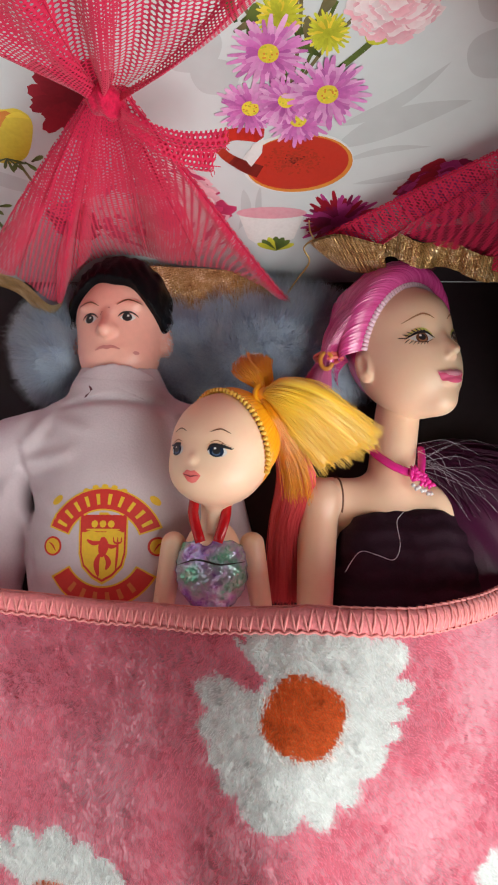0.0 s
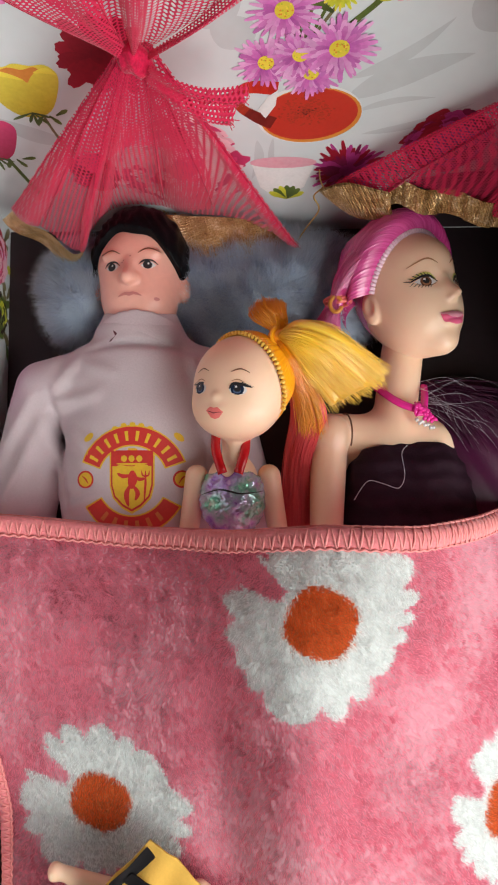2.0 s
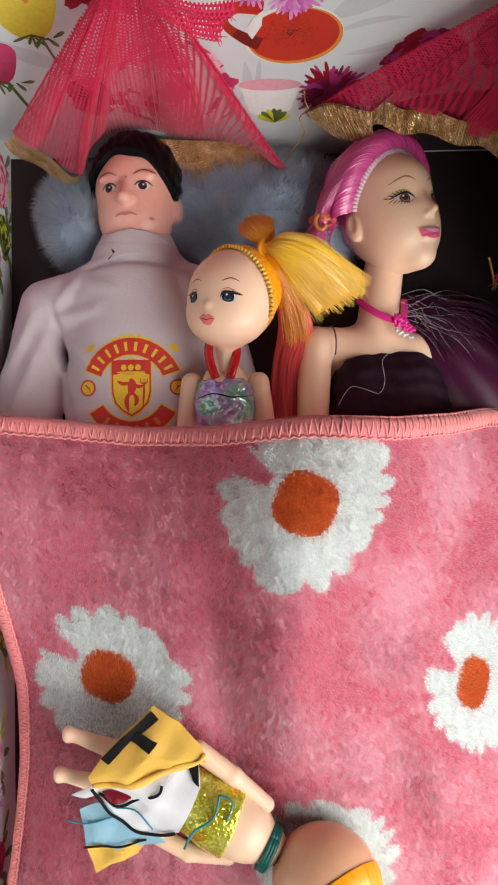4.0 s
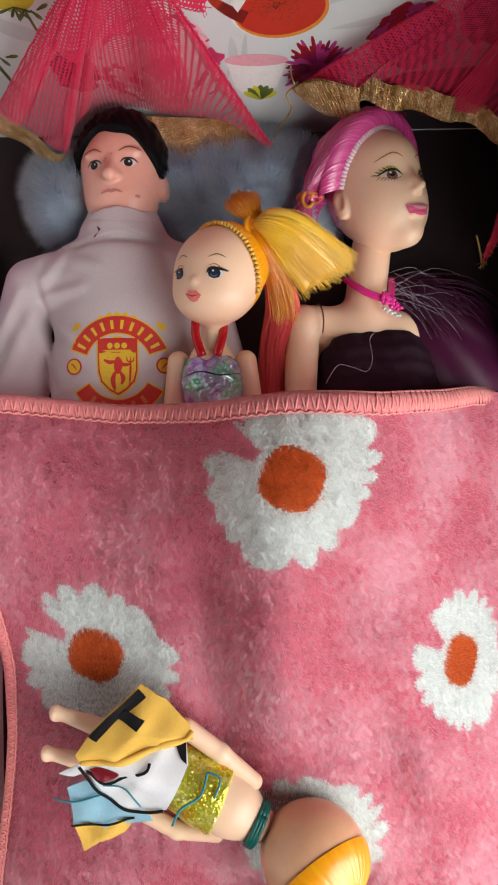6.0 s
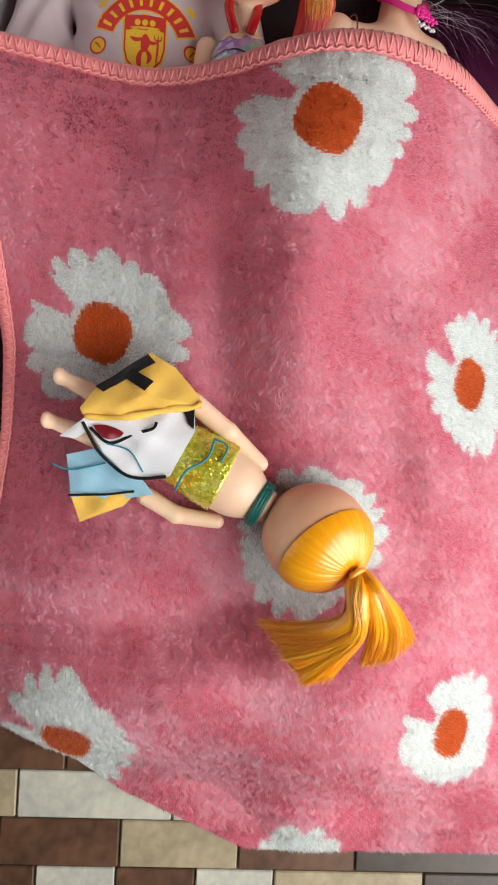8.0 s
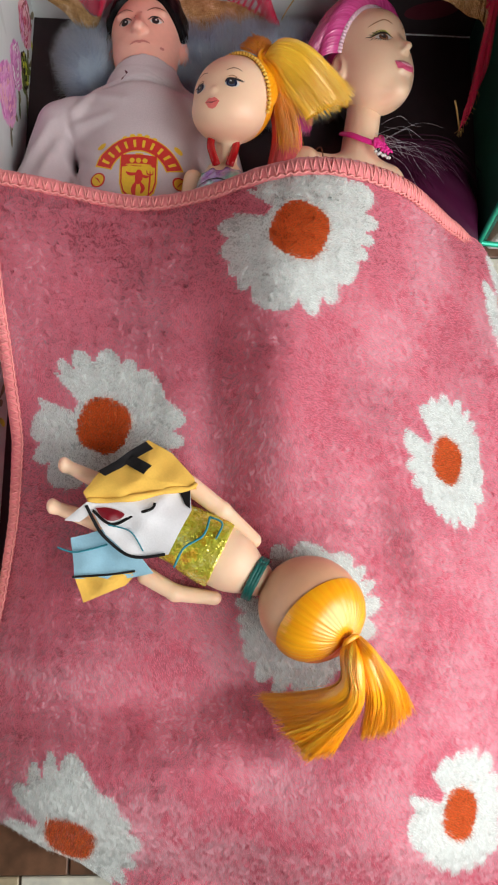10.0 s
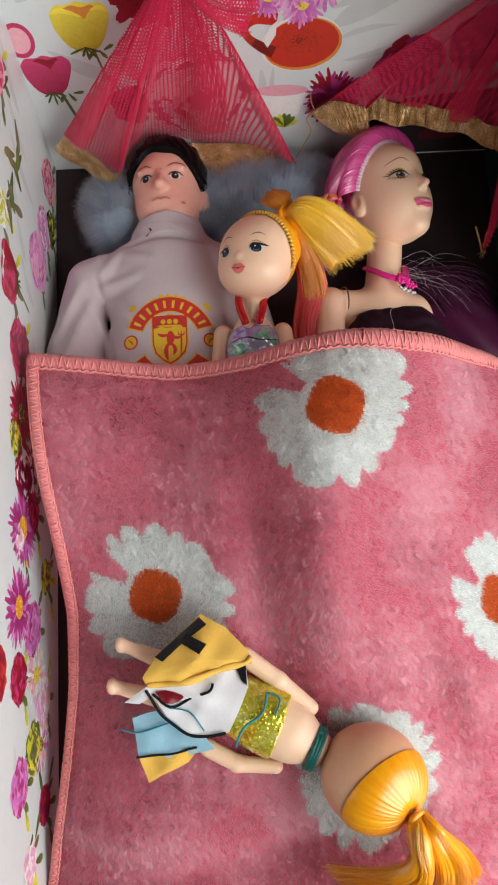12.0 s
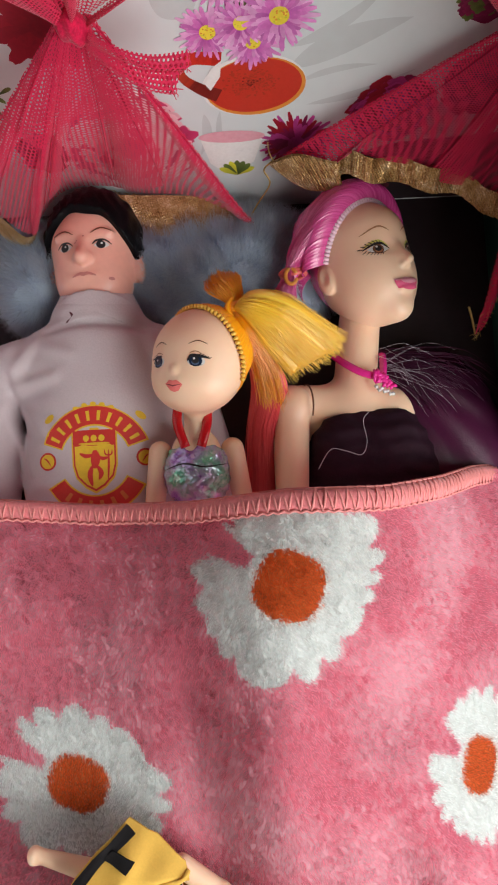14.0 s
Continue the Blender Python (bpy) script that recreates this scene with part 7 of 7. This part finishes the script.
    put(g, "frayed_end", "frayed red ribbon end")
    g = Geo()
    tube(g, curve([(19.5, 101, 32), (17, 100, 28), (19, 97, 24), (15, 93, 18), (12, 90, 13)], 26), 0.3, "gold_thread", 5)
    tube(g, curve([(20, 100.5, 33), (18.5, 102, 36), (17.8, 103, 41)], 10), 0.25, "gold_thread", 5)
    put(g, "loose_thread", "hanging gold thread")
    return c


curtain_left()
curtain_right()


# ---- fur pillow ----
def pillow():
    p = thing("fur_pillow", "pale blue grey fluffy fur pillow under the dolls' heads", "pillow", (-15, 72, 0))

    def body(q):
        x, y, z = q
        d = ell(q, (-13, 74, 3), (65, 22, 11.5))
        d = blend(d, ell(q, (-67, 73, 4.5), (12, 18, 10)), 6)
        d = blend(d, ell(q, (5, 76, 5), (24, 16, 11)), 6)
        d = np.maximum(d + 0.8 * np.sin(x * 0.21) * np.sin(y * 0.3), 0.3 - z)
        return d

    g = Geo()
    v, q = solid(g, body, (-92, 46, -1), (62, 101, 20), 1.5, "fur")
    ob = g.make("stuffing", p, "padded core")
    ob.matrix_parent_inverse = Matrix.Translation((0.015, -0.072, 0))
    r = np.random.default_rng(8)
    v = np.array(v)
    e = 0.4
    grad = np.stack([body(tuple((v + e * np.eye(3)[i]).T)) - body(tuple((v - e * np.eye(3)[i]).T)) for i in range(3)], 1)
    nrm = grad / np.linalg.norm(grad, axis=1)[:, None]
    ok = v[:, 2] > 0.8
    v, nrm = v[ok], nrm[ok]
    pick = r.integers(0, len(v), 120000)
    root = v[pick] + r.normal(0, 0.7, (len(pick), 3))
    d = nrm[pick] + r.normal(0, 0.42, (len(pick), 3)) + np.array([0.0, 0.05, 0.12])
    clump = np.sin(root * 0.9).sum(1)[:, None]
    d = d + 0.35 * np.stack([np.sin(root[:, 0] * 0.7 + root[:, 1] * 0.4), np.cos(root[:, 1] * 0.6), 0 * root[:, 0]], 1)
    d /= np.linalg.norm(d, axis=1)[:, None]
    fur = blades("fur", root, d, r.uniform(3.0, 7.0, len(pick)), 0.24, nrm[pick], ["fur"] * len(pick), p, "long pale blue grey fur", r)
    fur.matrix_parent_inverse = Matrix.Translation((0.015, -0.072, 0))


pillow()


# ---- purple cloth beside the woman doll ----
def purple_cloth():
    def f(p):
        x, y, z = p
        d = ell(p, (70, 2, 4), (29.5, 41, 15))
        w = np.arctan2(y - 40, x - 52)
        d = d + 0.35 * np.sin(26 * w) + 0.8 * np.sin(7 * w + 1)
        return np.maximum(d, 0.4 - z)
    g = Geo()
    solid(g, f, (36, -44, -1), (100.4, 46, 22), 1.0, "purple")
    rnd = random.Random(5)
    for k in range(150):
        a = rnd.uniform(-1.35, -0.15)
        s = Vector((54 + rnd.uniform(-3, 6), 36 + rnd.uniform(-4, 4), 13 + rnd.uniform(0, 2)))
        n = rnd.uniform(25, 46)
        e = s + Vector((math.cos(a) * n * 0.95, math.sin(a) * n, -6))
        m = s.lerp(e, 0.55) + Vector((3, 2, 6.5))
        tube(g, curve([s, m, e], 8), 0.14, "purple", 3, close=False)
    return tagged(g.make("hair_tuft"), "dark purple glossy nylon hair lying on black card", "doll hair")


purple_cloth()


# ---- small doll on the blanket ----
def flap(g, outline, base, bulge, key, thick=0.7, rings=4, edge=0.0):
    """A scrap of cloth: an outline in plan, domed in the middle, with thickness."""
    c = (sum(p[0] for p in outline) / len(outline), sum(p[1] for p in outline) / len(outline))
    pts = curve([(a, b, 0) for a, b in outline + outline[:1]], 4 * len(outline) + 1)[:-1] if edge else [Vector((a + (b2 - a) * t, d + (e2 - d) * t, 0)) for (a, d), (b2, e2) in zip(outline, outline[1:] + outline[:1]) for t in (0, 0.33, 0.66)]
    n = len(pts)

    def lay(off):
        out = []
        for r in range(rings + 1):
            k = r / rings
            for p in pts if r else [None]:
                x, y = (c[0] + (p.x - c[0]) * k, c[1] + (p.y - c[1]) * k) if r else c
                out.append((x, y, base(x, y) + bulge * (1 - k ** 2) + 0.5 * math.sin(x * 0.5 + y * 0.35) + off))
        return out
    faces = [(0, 1 + k, 1 + (k + 1) % n) for k in range(n)]
    for r in range(1, rings):
        a, b = 1 + (r - 1) * n, 1 + r * n
        faces += [(a + k, b + k, b + (k + 1) % n, a + (k + 1) % n) for k in range(n)]
    area = sum(outline[i - 1][0] * outline[i][1] - outline[i][0] * outline[i - 1][1] for i in range(len(outline)))
    if area < 0:
        faces = [f[::-1] for f in faces]
    top, low = lay(0.0), lay(-thick)
    g.add(top, faces, key)
    g.add(low, [f[::-1] for f in faces], key)
    m = len(top)
    last = 1 + (rings - 1) * n
    g.add([top[last + k] for k in range(n)] + [low[last + k] for k in range(n)], [(k, n + k, n + (k + 1) % n, (k + 1) % n) for k in range(n)], key)


def small_doll():
    rnd = random.Random(17)
    g = Geo()
    # body, arms and legs
    body = lambda p: blend(blend(cap(p, (-12, -134, 46), (-38, -122, 45), 10.0, 8.5), cap(p, (2, -143, 49), (-6, -139, 48), 6.0, 8.0), 4), cap(p, (-6, -138, 48), (-14, -134, 47), 9.5, 9.8), 3)  # noqa: E731
    solid(g, body, (-52, -158, 30), (12, -108, 62), 0.8, "skin")
    solid(g, lambda p: blend(cap(p, (-20, -113, 49), (-9, -121.5, 48.5), 3.2, 3.0), cap(p, (-9, -121.5, 48.5), (1.5, -131, 47.5), 3.0, 2.6), 1.0), (-26, -138, 42), (8, -106, 55), 0.6, "skin")
    solid(g, lambda p: blend(cap(p, (-34, -143, 42.5), (-24, -148.5, 43), 3.0, 2.8), cap(p, (-24, -148.5, 43), (-11, -150, 43.5), 2.8, 2.3), 1.0), (-42, -161, 39), (-3, -140, 52), 0.6, "skin")
    for a, b in (((-60.5, -107.5, 49), (-44, -115, 46)), ((-64, -121, 47), (-46, -127, 45))):
        solid(g, lambda p: blend(cap(p, a, b, 2.0, 3.4), ell(p, (a[0] - 0.8, a[1] + 0.3, a[2] + 1.0), (1.8, 2.6, 2.6)), 1.5), (min(a[0], b[0]) - 8, min(a[1], b[1]) - 8, 38), (max(a[0], b[0]) + 8, max(a[1], b[1]) + 8, 57), 0.6, "skin")
    # head seen from behind, with hair combed up into a tail
    C = Vector((19.5, -152, 52))
    solid(g, lambda p: ell(p, tuple(C), (16.6, 16.2, 15.4)), (0, -171, 34), (39, -133, 70), 0.7, "skin_mini")
    axis = Vector((0.50, -0.62, 0.60)).normalized()

    def scalp(p):
        d = ell(p, tuple(C), (16.9, 16.5, 15.7))
        return np.maximum(d, -((p[0] - C.x) * axis.x + (p[1] - C.y) * axis.y + (p[2] - C.z) * axis.z) + 5.0)

    solid(g, scalp, (0, -172, 34), (40, -132, 71), 0.6, "orange_hair")
    u = axis.orthogonal().normalized()
    w = axis.cross(u)
    tie = Vector((30.5, -162, 63.5))
    goal = (tie - C).normalized()
    comb_cap(g, rnd, "orange_hair", tuple(C), (16.9, 16.5, 15.7), goal, lambda t: axis * 0.30 + (u * math.cos(6.2832 * t) + w * math.sin(6.2832 * t)) * 0.954, 220, 14, lambda t: 0.05 + 0.7 * math.sin(math.pi * t), 0.10)
    tube(g, [tie + (u * math.cos(a) + w * math.sin(a)) * 2.6 for a in np.linspace(0, 6.28, 16)], 0.9, "orange_hair", 6)
    tie = tie - axis * 1.5
    left = [[(28.5, -161.5, 62), (27, -165, 64.5), (26.5, -173, 65), (17, -177.5, 58), (3, -180, 47)], [(29.5, -162, 63), (29, -167, 66), (28.5, -176, 65), (20, -183, 57), (9, -188.5, 46)], [(31, -162.5, 63), (31, -168, 67), (31, -179, 63), (26, -189, 54), (18, -200, 45.5)], [(32.5, -162.5, 62), (33, -168, 65.5), (34, -179, 60), (31, -189, 51.5), (27, -199, 45)]]
    right = [[(32, -162, 62.5), (33, -167.5, 66), (36, -178, 60.5), (37, -187, 51.5), (37, -194, 45)], [(33, -161.5, 63), (35.5, -166, 66), (41, -175, 60), (45, -184, 51.5), (46, -192, 45)], [(33.5, -160.5, 62), (36.5, -164, 64), (43, -170.5, 58), (49, -178, 51), (53.5, -186, 45.5)]]
    for guides, wide, n in ((left, 3.0, 2000), (right, 2.8, 1400)):
        hairsheet(g, [[Vector(q[k]).lerp(Vector(q[k - 1]), 0.12 * (k == 4)) for k in range(5)] for q in guides], wide, "orange_hair", rnd, 80, 20, 0.1, 0.3, 0)
        combed(g, guides, n, wide, "orange_hair", rnd, 18, 0.13, 0.22, 0.6)
    combed(g, [left[1], left[2]], 260, 3.2, "yellow_hair", rnd, 18, 0.12, 0.25, 0.8)
    # green neck ribbon
    ax = Vector((0.87, -0.45, 0.1)).normalized()
    a1 = ax.orthogonal().normalized()
    a2 = ax.cross(a1)
    for off in (-0.9, 0.1, 1.0):
        tube(g, [Vector((2.0, -143.4, 49.5)) + ax * off + (a1 * math.cos(a) + a2 * math.sin(a)) * 7.0 for a in np.linspace(0, 6.283, 26)], 0.75, "green_ribbon", 7, 0.8)
    # foil bodice
    solid(g, lambda p: np.maximum(np.maximum(body(p) - 0.9, (p[0] + 9) * 0.9 - (p[1] + 135) * 0.42), -((p[0] + 33) * 0.9 - (p[1] + 128) * 0.42)) + 0.12 * np.sin(p[0] * 2.1) * np.sin(p[1] * 1.7), (-46, -152, 34), (0, -110, 62), 0.6, "gold_foil")
    tube(g, curve([(-13, -124, 56), (-15, -130, 58.3), (-21, -134, 58.2), (-24, -140, 56.5)], 18), 0.4, "teal_thread", 5)
    tube(g, curve([(-13, -124, 56), (-9, -126, 56.5), (-11, -131, 58.4)], 10), 0.35, "teal_thread", 5)
    # scraps of printed cloth
    hump = lambda x, y: 50.5 + 7.5 * math.exp(-(((x + 30) * 0.42 + (y + 125) * 0.90) / 11.0) ** 2) + 0.8 * math.sin(0.30 * x + 0.42 * y) + 0.5 * math.sin(0.55 * x - 0.35 * y + 1.0)  # noqa: E731
    low = lambda x, y: hump(x, y) - 2.5  # noqa: E731
    flap(g, [(-58, -131), (-43, -127), (-31, -142), (-40, -144), (-56.5, -144)], low, 0.6, "felt_blue")
    flap(g, [(-56.5, -143.5), (-36, -141.5), (-40, -146), (-53, -151.5)], low, 0.4, "felt_yellow")
    flap(g, [(-52, -120), (-36, -116), (-20, -112), (-19, -122), (-26, -136), (-38, -137), (-46, -130)], hump, 0.8, "felt_white")
    up = lambda x, y: hump(x, y) + 1.1  # noqa: E731
    flap(g, [(-34, -98.5), (-48, -110), (-53, -117), (-51.5, -119.5), (-36, -118.5), (-22, -115), (-17.5, -115), (-18.5, -111), (-26, -103)], up, 2.2, "felt_yellow", 0.7, 7)
    # its lower edge turned over in a soft roll
    tube(g, [(p.x, p.y, up(p.x, p.y) + 0.5 + 0.4 * math.sin(0.5 * i)) for i, p in enumerate(curve([(-51.5, -119.3, 0), (-44, -119.4, 0), (-36, -118.3, 0), (-27, -115.8, 0), (-20, -114.8, 0), (-17.8, -113, 0)], 34))], lambda t: 1.1 * math.sin(math.pi * (0.12 + 0.8 * t)) ** 0.6 + 0.2 * math.sin(21 * t), "felt_yellow", 9, 0.7)
    flap(g, [(-60, -125.5), (-52, -120), (-50, -123), (-55, -126)], hump, 0.3, "felt_white", 0.5)
    ink = lambda x, y: up(x, y) + 2.4  # noqa: E731
    for outline in ([(-34.5, -99.3), (-48.5, -110.5), (-46, -112), (-40.5, -107.6), (-32, -101.8)], [(-41, -107), (-34.5, -110.8), (-32, -107.8), (-38, -104.6)]):
        flap(g, outline, ink, 0.0, "ink_felt", 0.5, 2)
    paint = lambda x, y: hump(x, y) + 1.1  # noqa: E731
    flap(g, [(-49, -121.8), (-45, -121.6), (-40, -123.6), (-43.5, -125.8), (-47, -124.6)], paint, 0.3, "crimson", 0.5, 2, 1.0)
    flap(g, [(-23.5, -114.5), (-19.6, -114.5), (-19.4, -121.5), (-21.2, -120)], paint, 0.2, "ink_felt", 0.5, 2)
    for line, r in (([(-50, -122.5), (-44, -126.8), (-37, -123.8), (-31.5, -122), (-30.5, -120)], 0.5), ([(-52, -121), (-47, -130), (-38, -136.6), (-27, -136)], 0.55), ([(-57, -143.4), (-46, -142.6), (-37, -141.4)], 0.4)):
        tube(g, [(p.x, p.y, hump(p.x, p.y) + 0.9 - (2.2 if line[0][1] < -140 else 0)) for p in curve([(a, b, 0) for a, b in line], 22)], r, "ink_felt", 5, 0.25)
    tube(g, [(p.x, p.y, hump(p.x, p.y) + 1.0 + 0.15 * math.sin(3 * i)) for i, p in enumerate(curve([(-45, -127, 0), (-38, -129, 0), (-34, -135, 0)], 26))], 0.25, "teal_thread", 5)
    tube(g, [(p.x, p.y, low(p.x, p.y) + 1.0) for p in curve([(-62, -134, 0), (-56, -135.5, 0), (-46, -133, 0)], 18)], 0.3, "teal_thread", 5)
    return finish(g, "doll", "small doll lying face down with orange ponytail and cloth scraps")


small_doll()

# ---- carton behind the green side ----
carton = thing("carton", "grey white paper carton with green foil edge on the floor", "box", (135, 10, -20))
g = Geo()
box(g, (112, 6, -19.9), (170, 60, 30), "carton", 1.0)
ob = g.make("carton_body", carton, smooth=False)
ob.matrix_parent_inverse = Matrix.Translation((-0.135, -0.01, 0.02))
g = Geo()
box(g, (126, 1, -19.9), (150, 5.9, 8), "blue_card", 0.6)
ob = g.make("carton_flap", carton, "dark blue card flap", smooth=False)
ob.matrix_parent_inverse = Matrix.Translation((-0.135, -0.01, 0.02))

# ---- floor pieces: a mosaic of stone and wood coloured tiles ----
floor_ob = bpy.data.objects["floor"]
tiles = {}
rnd = random.Random(31)
for key in ("tile_cream", "tile_brown", "tile_tan", "tile_dark"):
    for wide in (32, 48, 62):
        g = Geo()
        box(g, (-wide / 2 + 0.4, -9.4, -1.0), (wide / 2 - 0.4, 9.4, 1.2), key, 0.5)
        me_ob = g.make("tile", smooth=False)
        tiles[key, wide] = me_ob.data
        bpy.data.objects.remove(me_ob)


def lay_tiles(x0, x1, y0, y1):
    y = y0
    while y < y1:
        x = x0 + rnd.uniform(-20, 0)
        while x < x1:
            wide = rnd.choice((32, 48, 62))
            key = rnd.choice(("tile_cream", "tile_cream", "tile_brown", "tile_brown", "tile_tan", "tile_dark"))
            if abs(y + 269) < 1 and abs(x + wide / 2 + 57) < 30:
                key = "tile_cream"
            if abs(y + 250) < 1 and x < -40:
                key = "tile_brown"
            ob = new("tile", tiles[key, wide])
            ob.location = ((x + wide / 2) * 0.001, y * 0.001, GROUND + 0.0002)
            ob.parent = floor_ob
            x += wide
        y += 19.2


lay_tiles(-190, 190, -345.8, -214)
lay_tiles(112, 240, -200, 110)
